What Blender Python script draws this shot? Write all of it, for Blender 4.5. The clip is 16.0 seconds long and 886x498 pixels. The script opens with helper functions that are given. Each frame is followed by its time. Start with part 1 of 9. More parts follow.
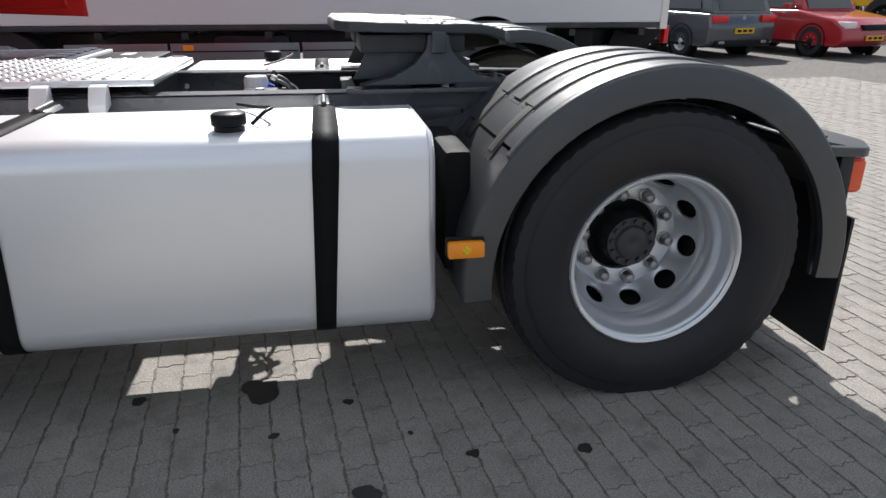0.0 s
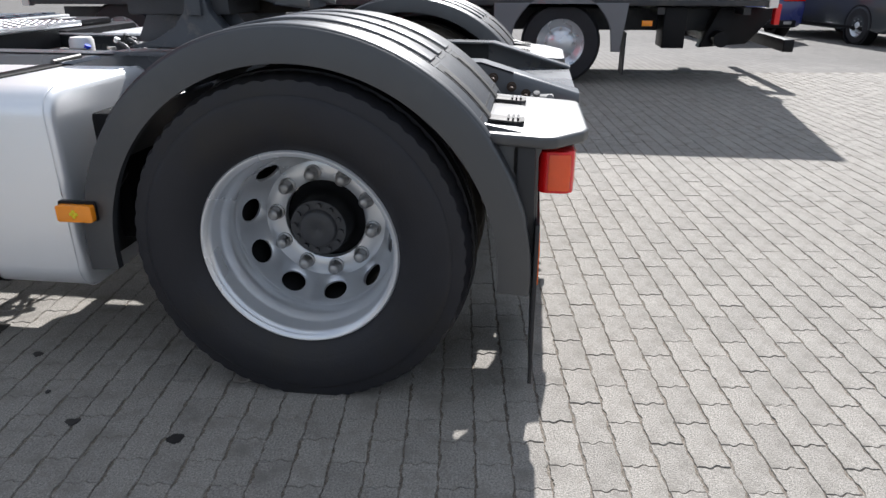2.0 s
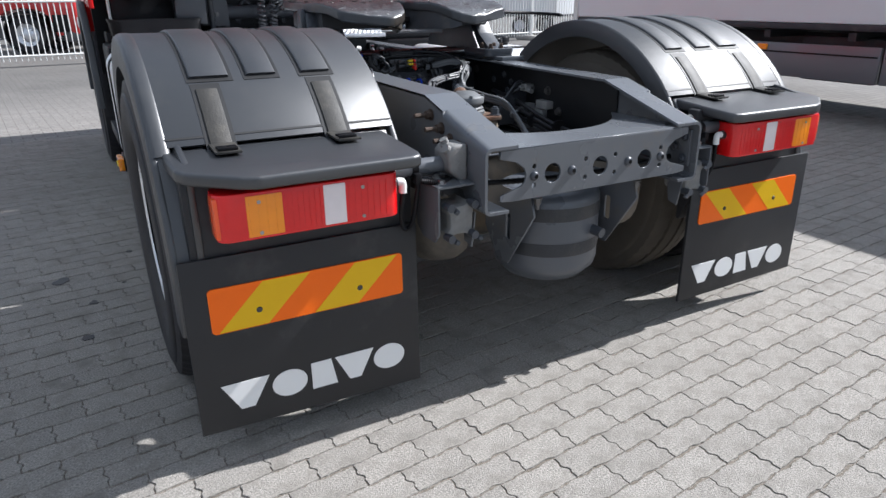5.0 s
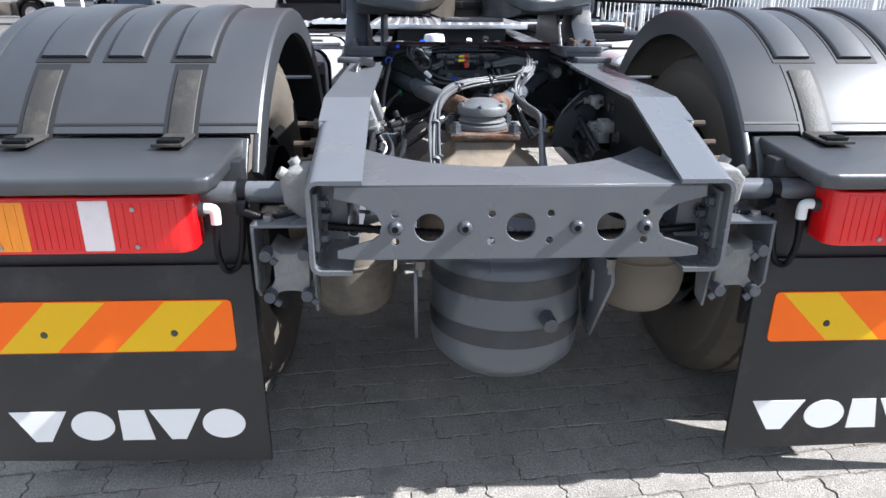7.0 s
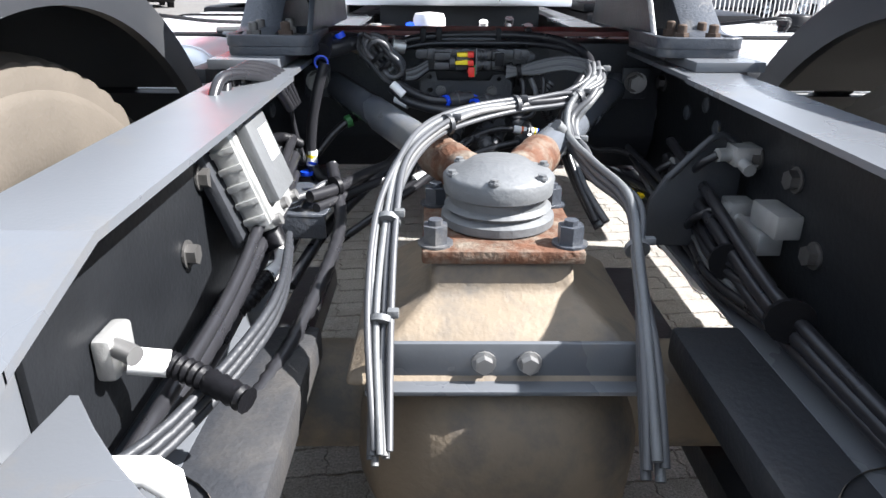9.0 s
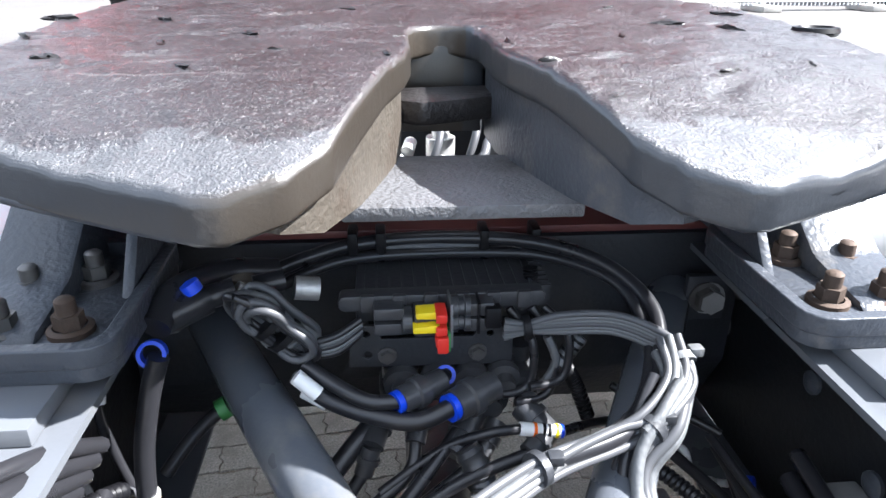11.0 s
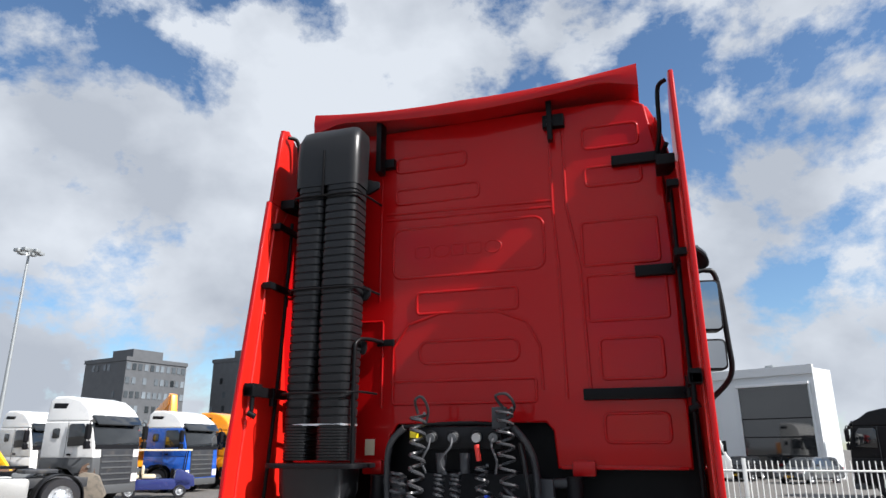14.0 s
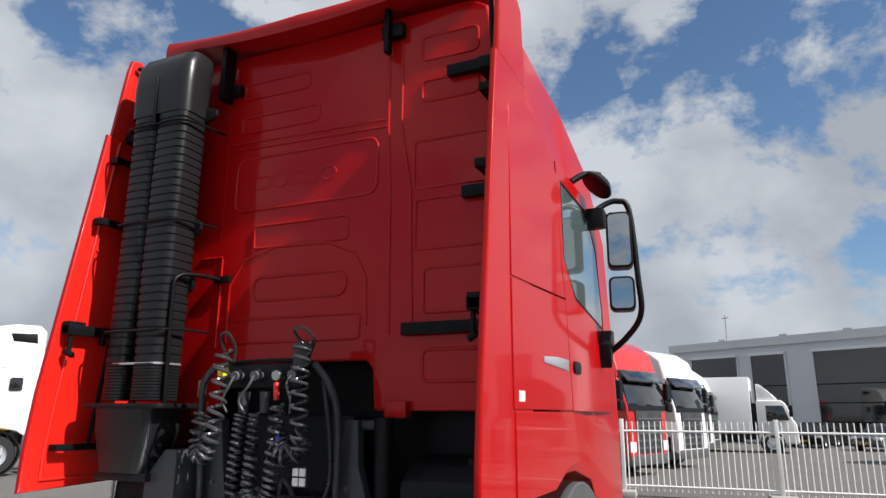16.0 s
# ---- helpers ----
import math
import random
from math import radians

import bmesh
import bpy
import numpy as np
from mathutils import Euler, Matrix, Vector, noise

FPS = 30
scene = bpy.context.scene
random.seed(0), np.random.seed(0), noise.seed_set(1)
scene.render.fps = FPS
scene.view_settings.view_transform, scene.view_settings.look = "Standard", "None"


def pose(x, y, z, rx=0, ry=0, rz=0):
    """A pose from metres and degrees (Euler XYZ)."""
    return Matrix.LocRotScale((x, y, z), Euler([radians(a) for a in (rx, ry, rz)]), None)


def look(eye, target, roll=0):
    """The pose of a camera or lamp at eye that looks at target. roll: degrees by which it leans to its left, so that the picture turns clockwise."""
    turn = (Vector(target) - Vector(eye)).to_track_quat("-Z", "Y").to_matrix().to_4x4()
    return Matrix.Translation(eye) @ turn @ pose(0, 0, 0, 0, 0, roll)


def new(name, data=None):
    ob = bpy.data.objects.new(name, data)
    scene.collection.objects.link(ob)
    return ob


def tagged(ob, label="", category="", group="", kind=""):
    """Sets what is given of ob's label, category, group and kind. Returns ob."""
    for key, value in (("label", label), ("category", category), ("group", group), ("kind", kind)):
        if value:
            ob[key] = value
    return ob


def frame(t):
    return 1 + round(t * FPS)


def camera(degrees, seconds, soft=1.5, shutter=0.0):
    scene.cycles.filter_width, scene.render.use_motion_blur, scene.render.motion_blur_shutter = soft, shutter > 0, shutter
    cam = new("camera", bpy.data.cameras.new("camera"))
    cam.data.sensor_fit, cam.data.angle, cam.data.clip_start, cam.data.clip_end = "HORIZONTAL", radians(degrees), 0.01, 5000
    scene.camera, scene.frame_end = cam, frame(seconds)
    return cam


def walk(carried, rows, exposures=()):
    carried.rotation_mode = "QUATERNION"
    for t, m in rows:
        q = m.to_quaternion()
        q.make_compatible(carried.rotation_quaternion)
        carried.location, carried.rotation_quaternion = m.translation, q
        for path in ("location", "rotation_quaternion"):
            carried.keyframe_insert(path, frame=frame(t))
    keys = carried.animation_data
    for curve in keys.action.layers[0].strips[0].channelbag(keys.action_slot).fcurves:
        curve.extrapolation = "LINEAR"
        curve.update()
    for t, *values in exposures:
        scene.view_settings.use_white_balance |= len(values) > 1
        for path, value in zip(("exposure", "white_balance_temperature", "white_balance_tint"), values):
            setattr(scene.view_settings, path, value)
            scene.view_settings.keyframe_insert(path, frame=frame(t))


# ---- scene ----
cam = camera(67.2, 16.0)

PATH = [
    (0, (-3.169, 1.069, 1.358), (-1.334, 0.748, 0.631), 0.1),
    (0.5, (-3.137, 0.64, 1.357), (-1.303, 0.316, 0.628), 0.3),
    (1, (-3.178, 0.168, 1.347), (-1.347, -0.084, 0.583), 0.2),
    (1.5, (-3.101, -0.252, 1.294), (-1.261, -0.25, 0.51), -0.5),
    (2, (-3.018, -0.672, 1.275), (-1.188, -0.43, 0.505), -0.2),
    (2.5, (-2.945, -1.016, 1.264), (-1.154, -0.551, 0.504), 0.3),
    (3, (-2.743, -1.432, 1.288), (-1.081, -0.619, 0.528), 0.2),
    (3.5, (-2.51, -1.831, 1.295), (-1.037, -0.71, 0.538), -0.1),
    (4, (-2.145, -2.124, 1.293), (-0.885, -0.767, 0.539), -0.4),
    (4.2, (-2.001, -2.25, 1.286), (-0.795, -0.841, 0.537), -0.4),
    (6.3, (-0.526, -2.46, 1.211), (-0.229, -0.594, 0.555), -0.6),
    (6.5, (-0.417, -2.371, 1.212), (-0.17, -0.5, 0.551), -0.5),
    (7, (-0.215, -2.117, 1.188), (-0.132, -0.25, 0.476), 0.3),
    (7.5, (-0.098, -1.806, 1.100), (-0.135, 0.05, 0.355), 0.4),
    (8, (-0.095, -1.515, 1.105), (-0.142, 0.34, 0.361), 0.5),
    (8.2, (-0.097, -1.390, 1.110), (-0.149, 0.462, 0.359), 0.6),
    (10.3, (-0.069, -0.28, 1.137), (0.151, 1.554, 0.369), 0.7),
    (10.5, (-0.074, -0.216, 1.175), (0.154, 1.606, 0.381), 0.9),
    (11, (-0.079, -0.174, 1.328), (0.099, 1.634, 0.493), 0.7),
    (11.5, (-0.112, -0.247, 1.426), (0.118, 1.618, 0.742), 1.4),
    (11.8, (-0.097, -0.331, 1.482), (0.127, 1.595, 0.992), 1.1),
    (12, (-0.05, -0.382, 1.531), (0.164, 1.581, 1.21), 0.8),
    (12.2, (-0.055, -0.447, 1.540), (0.150, 1.538, 1.411), 0.7),
    (12.5, (0.014, -0.503, 1.598), (0.063, 1.493, 1.721), 0.0),
    (13, (0.265, -0.685, 1.665), (0.032, 1.28, 1.956), -0.1),
    (13.5, (0.622, -0.725, 1.725), (0.147, 1.186, 2.072), -0.3),
    (14, (1.01, -0.774, 1.729), (0.429, 1.053, 2.299), -0.1),
    (14.5, (1.416, -0.767, 1.737), (0.717, 0.999, 2.362), -0.5),
    (15, (1.813, -0.559, 1.712), (1.045, 1.177, 2.341), -0.1),
    (15.5, (2.007, -0.28, 1.672), (1.229, 1.459, 2.281), 0.2),
    (16, (2.13, 0.07, 1.608), (1.335, 1.843, 2.084), 0.3),
]
walk(cam, [(t, look(eye, target, roll)) for t, eye, target, roll in PATH],
     exposures=[(0.0, 0.62, 6250, 10), (1.5, 0.74, 6150, 10), (2.5, 0.78, 6050, 10), (4.2, 0.76, 5950, 10), (6.3, 1.0, 5850, 10), (7.0, 1.42, 5850, 10), (7.5, 1.78, 6000, 10), (8.2, 1.88, 6250, 10), (10.3, 2.3, 5850, 10),
                (11.0, 2.45, 5950, 10), (11.5, 1.9, 6050, 10), (12.0, 1.2, 6300, 10), (12.5, 0.86, 6250, 10), (13.5, 0.85, 6250, 10), (14.5, 0.72, 6300, 10), (15.2, 0.62, 6350, 10), (16.0, 0.48, 6350, 10)])

# ---- sky, sun ----
SUN_ELEV, SUN_BACK = 43.0, 7.0      # sun stands square to the truck's right side, a little behind
sun_dir = Vector((math.cos(radians(SUN_ELEV)) * math.cos(radians(SUN_BACK)),
                  -math.cos(radians(SUN_ELEV)) * math.sin(radians(SUN_BACK)), math.sin(radians(SUN_ELEV))))
world = bpy.data.worlds.new("sky")
scene.world = world
world.use_nodes = True
wt = world.node_tree
wt.nodes.clear()
w_out = wt.nodes.new("ShaderNodeOutputWorld")
w_bg = wt.nodes.new("ShaderNodeBackground")
w_sky = wt.nodes.new("ShaderNodeTexSky")
w_sky.sky_type = "NISHITA"
w_sky.sun_disc = False
w_sky.sun_elevation = radians(SUN_ELEV)
w_sky.sun_rotation = radians(90 + SUN_BACK)
w_sky.air_density, w_sky.dust_density, w_sky.ozone_density = 1.0, 0.3, 3.0
w_co = wt.nodes.new("ShaderNodeTexCoord")
w_map = wt.nodes.new("ShaderNodeMapping")
w_map.inputs["Scale"].default_value = (1.0, 1.0, 1.35)
w_map.inputs["Location"].default_value = (0.35, 0.1, 0.2)
w_n1 = wt.nodes.new("ShaderNodeTexNoise")
w_n1.inputs["Scale"].default_value = 3.6
w_n1.inputs["Detail"].default_value = 12.0
w_n1.inputs["Roughness"].default_value = 0.61
w_n1.inputs["Distortion"].default_value = 0.1
w_ramp = wt.nodes.new("ShaderNodeValToRGB")
w_ramp.color_ramp.elements[0].position, w_ramp.color_ramp.elements[1].position = 0.405, 0.480
w_n2 = wt.nodes.new("ShaderNodeTexNoise")
w_n2.inputs["Scale"].default_value = 5.0
w_n2.inputs["Detail"].default_value = 6.0
w_cloud = wt.nodes.new("ShaderNodeValToRGB")
w_cloud.color_ramp.elements[0].position, w_cloud.color_ramp.elements[1].position = 0.35, 0.62
w_cloud.color_ramp.elements[0].color = (8.6, 9.2, 10.2, 1)
w_cloud.color_ramp.elements[1].color = (13.2, 13.8, 14.6, 1)
w_mix = wt.nodes.new("ShaderNodeMixRGB")
w_tint = wt.nodes.new("ShaderNodeMixRGB")
w_tint.blend_type = "MULTIPLY"
w_tint.inputs["Fac"].default_value = 1.0
w_tint.inputs["Color2"].default_value = (2.15, 2.35, 2.42, 1)
for a, b in ((w_co.outputs["Generated"], w_map.inputs["Vector"]), (w_map.outputs[0], w_n1.inputs["Vector"]), (w_map.outputs[0], w_n2.inputs["Vector"]),
             (w_n1.outputs["Fac"], w_ramp.inputs["Fac"]), (w_n2.outputs["Fac"], w_cloud.inputs["Fac"]), (w_ramp.outputs["Color"], w_mix.inputs["Fac"]),
             (w_sky.outputs[0], w_tint.inputs["Color1"]), (w_tint.outputs[0], w_mix.inputs["Color1"]), (w_cloud.outputs["Color"], w_mix.inputs["Color2"]), (w_mix.outputs[0], w_bg.inputs["Color"]),
             (w_bg.outputs[0], w_out.inputs["Surface"])):
    wt.links.new(a, b)
w_bg.inputs["Strength"].default_value = 0.0335
sun = new("sun", bpy.data.lights.new("sun", "SUN"))
sun.data.energy, sun.data.angle, sun.data.color = 5.0, radians(0.55), (1.0, 0.95, 0.89)
sun.matrix_world = look(sun_dir * 50, (0, 0, 0))

# ---- materials ----
def mat(name, colour, rough=0.5, metal=0.0, var=0.15, scale=8.0, bump=0.0, bump_scale=60.0, coat=0.0, dirt=None, dirt_amount=0.35, dirt_scale=3.0,
        random_amount=0.0, rough_var=0.1, spec=0.5, stretch=(1, 1, 1), island=False):
    """A surface with grain at two scales, optional stains, gloss changes and fine relief."""
    m = bpy.data.materials.new(name)
    m.use_nodes = True
    nt = m.node_tree
    bs = nt.nodes["Principled BSDF"]
    co = nt.nodes.new("ShaderNodeTexCoord")
    mp = nt.nodes.new("ShaderNodeMapping")
    mp.inputs["Scale"].default_value = stretch
    nt.links.new(co.outputs["Object"], mp.inputs["Vector"])
    n1 = nt.nodes.new("ShaderNodeTexNoise")
    n1.inputs["Scale"].default_value, n1.inputs["Detail"].default_value = scale, 6.0
    nt.links.new(mp.outputs[0], n1.inputs["Vector"])
    hsv = nt.nodes.new("ShaderNodeMixRGB")
    hsv.inputs["Color1"].default_value = (*[c * (1 - var) for c in colour], 1)
    hsv.inputs["Color2"].default_value = (*[min(1, c * (1 + var)) for c in colour], 1)
    nt.links.new(n1.outputs["Fac"], hsv.inputs["Fac"])
    last = hsv.outputs[0]
    if dirt:
        n2 = nt.nodes.new("ShaderNodeTexNoise")
        n2.inputs["Scale"].default_value, n2.inputs["Detail"].default_value, n2.inputs["Roughness"].default_value = dirt_scale, 8.0, 0.65
        nt.links.new(mp.outputs[0], n2.inputs["Vector"])
        rp = nt.nodes.new("ShaderNodeValToRGB")
        rp.color_ramp.elements[0].position, rp.color_ramp.elements[1].position = 0.62 - dirt_amount * 0.4, 0.75 - dirt_amount * 0.2
        nt.links.new(n2.outputs["Fac"], rp.inputs["Fac"])
        mx = nt.nodes.new("ShaderNodeMixRGB")
        mx.inputs["Color2"].default_value = (*dirt, 1)
        nt.links.new(rp.outputs[0], mx.inputs["Fac"])
        nt.links.new(last, mx.inputs["Color1"])
        last = mx.outputs[0]
    if random_amount:
        if island:
            rnd = nt.nodes.new("ShaderNodeNewGeometry").outputs["Random Per Island"]
        else:
            rnd = nt.nodes.new("ShaderNodeObjectInfo").outputs["Random"]
        mr = nt.nodes.new("ShaderNodeMapRange")
        mr.inputs["To Min"].default_value, mr.inputs["To Max"].default_value = 1 - random_amount, 1 + random_amount
        nt.links.new(rnd, mr.inputs["Value"])
        ml = nt.nodes.new("ShaderNodeVectorMath")
        ml.operation = "SCALE"
        nt.links.new(last, ml.inputs[0])
        nt.links.new(mr.outputs[0], ml.inputs["Scale"])
        last = ml.outputs[0]
    nt.links.new(last, bs.inputs["Base Color"])
    rr = nt.nodes.new("ShaderNodeMapRange")
    rr.inputs["To Min"].default_value, rr.inputs["To Max"].default_value = max(0.02, rough - rough_var), min(1, rough + rough_var)
    n3 = nt.nodes.new("ShaderNodeTexNoise")
    n3.inputs["Scale"].default_value, n3.inputs["Detail"].default_value = scale * 0.6, 5.0
    nt.links.new(mp.outputs[0], n3.inputs["Vector"])
    nt.links.new(n3.outputs["Fac"], rr.inputs["Value"])
    nt.links.new(rr.outputs[0], bs.inputs["Roughness"])
    bs.inputs["Metallic"].default_value = metal
    bs.inputs["Specular IOR Level"].default_value = spec
    if coat:
        bs.inputs["Coat Weight"].default_value, bs.inputs["Coat Roughness"].default_value = coat, 0.04
    if bump:
        nb = nt.nodes.new("ShaderNodeTexNoise")
        nb.inputs["Scale"].default_value, nb.inputs["Detail"].default_value = bump_scale, 5.0
        nt.links.new(mp.outputs[0], nb.inputs["Vector"])
        bp = nt.nodes.new("ShaderNodeBump")
        bp.inputs["Strength"].default_value, bp.inputs["Distance"].default_value = bump, 0.004
        nt.links.new(nb.outputs["Fac"], bp.inputs["Height"])
        nt.links.new(bp.outputs[0], bs.inputs["Normal"])
    return m


def glow_glass(name, colour, rough=0.08):
    m = mat(name, colour, rough, 0, 0.08, 40, coat=0.35, bump=0.3, bump_scale=260)
    return m


M_PAVER = mat("paver concrete", (0.275, 0.257, 0.232), 0.88, 0, 0.95, 170, 1.0, 240, dirt=(0.200, 0.185, 0.165), dirt_amount=0.32, dirt_scale=9, random_amount=0.07)
M_PAVER_FIELD = mat("paver concrete field", (0.275, 0.257, 0.232), 0.88, 0, 0.95, 170, 1.0, 240, dirt=(0.200, 0.185, 0.165), dirt_amount=0.32, dirt_scale=9, random_amount=0.07, island=True)
M_JOINT = mat("joint sand", (0.15, 0.128, 0.105), 0.95, 0, 0.9, 160, 1.0, 260, dirt=(0.30, 0.27, 0.23), dirt_amount=0.28, dirt_scale=90)
M_OIL = mat("oil stain", (0.025, 0.023, 0.022), 0.45, 0, 0.3, 30, 0.2, 90)
M_FRAME = mat("chassis paint", (0.112, 0.119, 0.131), 0.28, 0, 0.10, 6, 0.035, 220, dirt=(0.13, 0.125, 0.12), dirt_amount=0.12, dirt_scale=9)
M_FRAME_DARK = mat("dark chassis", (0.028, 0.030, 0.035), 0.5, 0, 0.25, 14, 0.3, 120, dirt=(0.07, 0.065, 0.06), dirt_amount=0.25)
M_CAST = mat("cast iron paint", (0.055, 0.061, 0.073), 0.34, 0, 0.2, 20, 0.35, 160, dirt=(0.12, 0.115, 0.11), dirt_amount=0.15, dirt_scale=12)
M_GUARD = mat("mudguard plastic", (0.024, 0.026, 0.030), 0.43, 0, 0.15, 5, 0.10, 420, spec=1.0, dirt=(0.036, 0.037, 0.039), dirt_amount=0.2, dirt_scale=4)
# darker guard colour: the shade of grooves and seams, painted on
M_GUARD_SHADE = mat("mudguard groove", (0.012, 0.012, 0.013), 0.55, 0, 0.15, 9)
M_STRAP = mat("rubber strap", (0.030, 0.028, 0.025), 0.6, 0, 0.25, 18, 0.2, 160, dirt=(0.06, 0.054, 0.045), dirt_amount=0.3, dirt_scale=14)
M_TYRE = mat("tyre rubber", (0.018, 0.018, 0.022), 0.55, 0, 0.25, 9, 0.25, 140, dirt=(0.022, 0.020, 0.019), dirt_amount=0.3, spec=0.35)
M_TYRE_DUST = mat("dusty tyre rubber", (0.10, 0.085, 0.068), 0.8, 0, 0.25, 9, 0.25, 140)
M_RIM = mat("silver wheel paint", (0.70, 0.72, 0.75), 0.28, 0.6, 0.03, 4, 0.03, 300, rough_var=0.04)
M_NUT = mat("nut steel", (0.36, 0.355, 0.35), 0.32, 0.7, 0.2, 40)
M_HUB = mat("hub black", (0.010, 0.010, 0.011), 0.5, 0, 0.3, 30, 0.2, 120, spec=0.2)
M_HUBCAP = mat("hub cap grey", (0.045, 0.046, 0.050), 0.5, 0, 0.2, 30, 0.2, 120)
M_TANK = mat("brushed aluminium", (0.86, 0.87, 0.89), 0.36, 0.6, 0.03, 3, 0.10, 300, stretch=(1, 0.05, 1), rough_var=0.05)
M_ALU = mat("tread plate aluminium", (0.72, 0.73, 0.75), 0.32, 0.8, 0.05, 12, 0.05, 200)
M_ALU_DARK = mat("blue grey cover plate", (0.16, 0.19, 0.23), 0.25, 0.6, 0.1, 6)
M_BLACK = mat("black plastic", (0.007, 0.007, 0.0085), 0.42, 0, 0.2, 12, 0.15, 200, spec=0.20)
M_STRAP_BLACK = mat("matt black strap", (0.009, 0.009, 0.010), 0.62, 0, 0.3, 20, 0.3, 160, spec=0.10)
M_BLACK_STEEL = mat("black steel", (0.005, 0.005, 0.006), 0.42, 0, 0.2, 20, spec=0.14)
M_RED = mat("red cab paint", (0.40, 0.003, 0.004), 0.35, 0, 0.03, 2, coat=0.40, rough_var=0.04, spec=0.10)
# brighter copy of the cab red, with sunlight put into the colour
M_RED_LIT = mat("red panel back", (0.60, 0.012, 0.006), 0.38, 0, 0.05, 3, coat=0.3)
M_LENS_RED = glow_glass("red lens", (0.70, 0.006, 0.008))
M_LENS_AMBER = glow_glass("amber lens", (0.98, 0.30, 0.008))
M_LENS_RED_END = glow_glass("orange red lens", (0.85, 0.10, 0.02))
M_LENS_CLEAR = glow_glass("clear lens", (0.82, 0.74, 0.74))
M_ORANGE = mat("reflective orange", (0.95, 0.155, 0.0), 0.4, 0, 0.03, 20, coat=0.08, spec=0.3)
M_YELLOW = mat("reflective yellow", (0.78, 0.47, 0.0), 0.4, 0, 0.03, 20, coat=0.08, spec=0.3)
M_WHITE = mat("white paint", (0.80, 0.80, 0.79), 0.4, 0, 0.03, 5)
M_FLAP = mat("flap rubber", (0.015, 0.0155, 0.018), 0.5, 0, 0.15, 6, 0.08, 200, dirt=(0.045, 0.043, 0.042), dirt_amount=0.2)
M_RUST = mat("rusted steel", (0.095, 0.040, 0.020), 0.8, 0.1, 0.7, 34, 1.0, 90, dirt=(0.165, 0.140, 0.110), dirt_amount=0.45, dirt_scale=24)
M_BOLT_RUST = mat("rusty bolt", (0.085, 0.060, 0.046), 0.7, 0.4, 0.35, 60, 0.3, 150)
M_BOLT = mat("bolt steel", (0.15, 0.145, 0.14), 0.45, 0.7, 0.3, 60)
M_VALVE = mat("black valve plastic", (0.042, 0.043, 0.047), 0.34, 0, 0.25, 30, 0.15, 140)
M_MOUNT = mat("dark cab mount", (0.036, 0.039, 0.045), 0.45, 0, 0.2, 14, 0.25, 120)
M_DUSTCAST = mat("dusty casting", (0.20, 0.197, 0.19), 0.7, 0, 0.3, 40, 0.5, 110)
M_STAY = mat("dark glossy stay paint", (0.095, 0.104, 0.120), 0.26, 0, 0.2, 8, 0.08, 160, dirt=(0.15, 0.148, 0.14), dirt_amount=0.25, dirt_scale=6)
M_RESERVOIR = mat("reservoir paint", (0.095, 0.102, 0.116), 0.30, 0, 0.1, 6, 0.08, 200)
M_AXLE = mat("axle casing", (0.20, 0.16, 0.115), 0.7, 0, 0.25, 10, 0.35, 110, dirt=(0.085, 0.085, 0.085), dirt_amount=0.35, dirt_scale=6)
M_CAPGREY = mat("joint cap grey", (0.13, 0.135, 0.14), 0.55, 0.2, 0.2, 25, 0.3, 120)
M_BELLOW = mat("dusty bellows", (0.17, 0.145, 0.115), 0.8, 0, 0.25, 8, 0.2, 90, dirt=(0.06, 0.055, 0.05), dirt_amount=0.3)
# near-black that puts the shade between the rails into the colour
M_SHADE_BLACK = mat("dark inner rail paint", (0.011, 0.012, 0.014), 0.42, 0, 0.3, 12, 0.2, 120, spec=0.35)
M_CABLE = mat("grey cable", (0.070, 0.072, 0.078), 0.42, 0, 0.1, 30)
M_CABLE_PALE = mat("pale cable", (0.13, 0.13, 0.13), 0.45, 0, 0.1, 30)
M_CABLE_BLACK = mat("black hose", (0.020, 0.020, 0.023), 0.30, 0, 0.2, 30)
M_BLUE = mat("blue fitting", (0.01, 0.06, 0.65), 0.35, 0, 0.05, 20)
M_YEL = mat("yellow plastic", (0.80, 0.62, 0.01), 0.4, 0, 0.05, 20)
M_REDP = mat("red plastic", (0.65, 0.03, 0.02), 0.4, 0, 0.05, 20)
M_GREEN = mat("green seal", (0.05, 0.22, 0.06), 0.5, 0, 0.05, 20)
M_ALUCAST = mat("cast aluminium", (0.48, 0.48, 0.47), 0.45, 0.6, 0.2, 40, 0.3, 120)
M_PRIMER = mat("red brown steel", (0.12, 0.035, 0.03), 0.5, 0, 0.3, 8)
M_DUCT = mat("glossy black duct", (0.010, 0.0105, 0.012), 0.36, 0, 0.2, 14, 0.1, 160, spec=0.34, rough_var=0.08)
M_COIL = mat("coiled hose plastic", (0.045, 0.046, 0.050), 0.28, 0, 0.15, 40, spec=0.6)
M_MIRROR = mat("mirror glass", (0.4, 0.41, 0.42), 0.02, 1.0, 0.0, 5, rough_var=0.0)
M_STICKER = mat("cream sticker", (0.66, 0.58, 0.42), 0.5, 0, 0.05, 40)
M_GREY_TRIM = mat("grey arch trim", (0.075, 0.078, 0.082), 0.45, 0, 0.1, 10)
M_WHITE_BOX = mat("white box panel", (0.74, 0.75, 0.77), 0.35, 0, 0.02, 2, coat=0.2)
M_SILVER = mat("silver skirt paint", (0.16, 0.165, 0.18), 0.35, 0.4, 0.05, 4, coat=0.3)
M_CAR_GREY = mat("grey car paint", (0.085, 0.092, 0.10), 0.22, 0.3, 0.04, 3, coat=0.9)
M_CAR_RED = mat("red car paint", (0.42, 0.02, 0.025), 0.22, 0, 0.04, 3, coat=0.9)
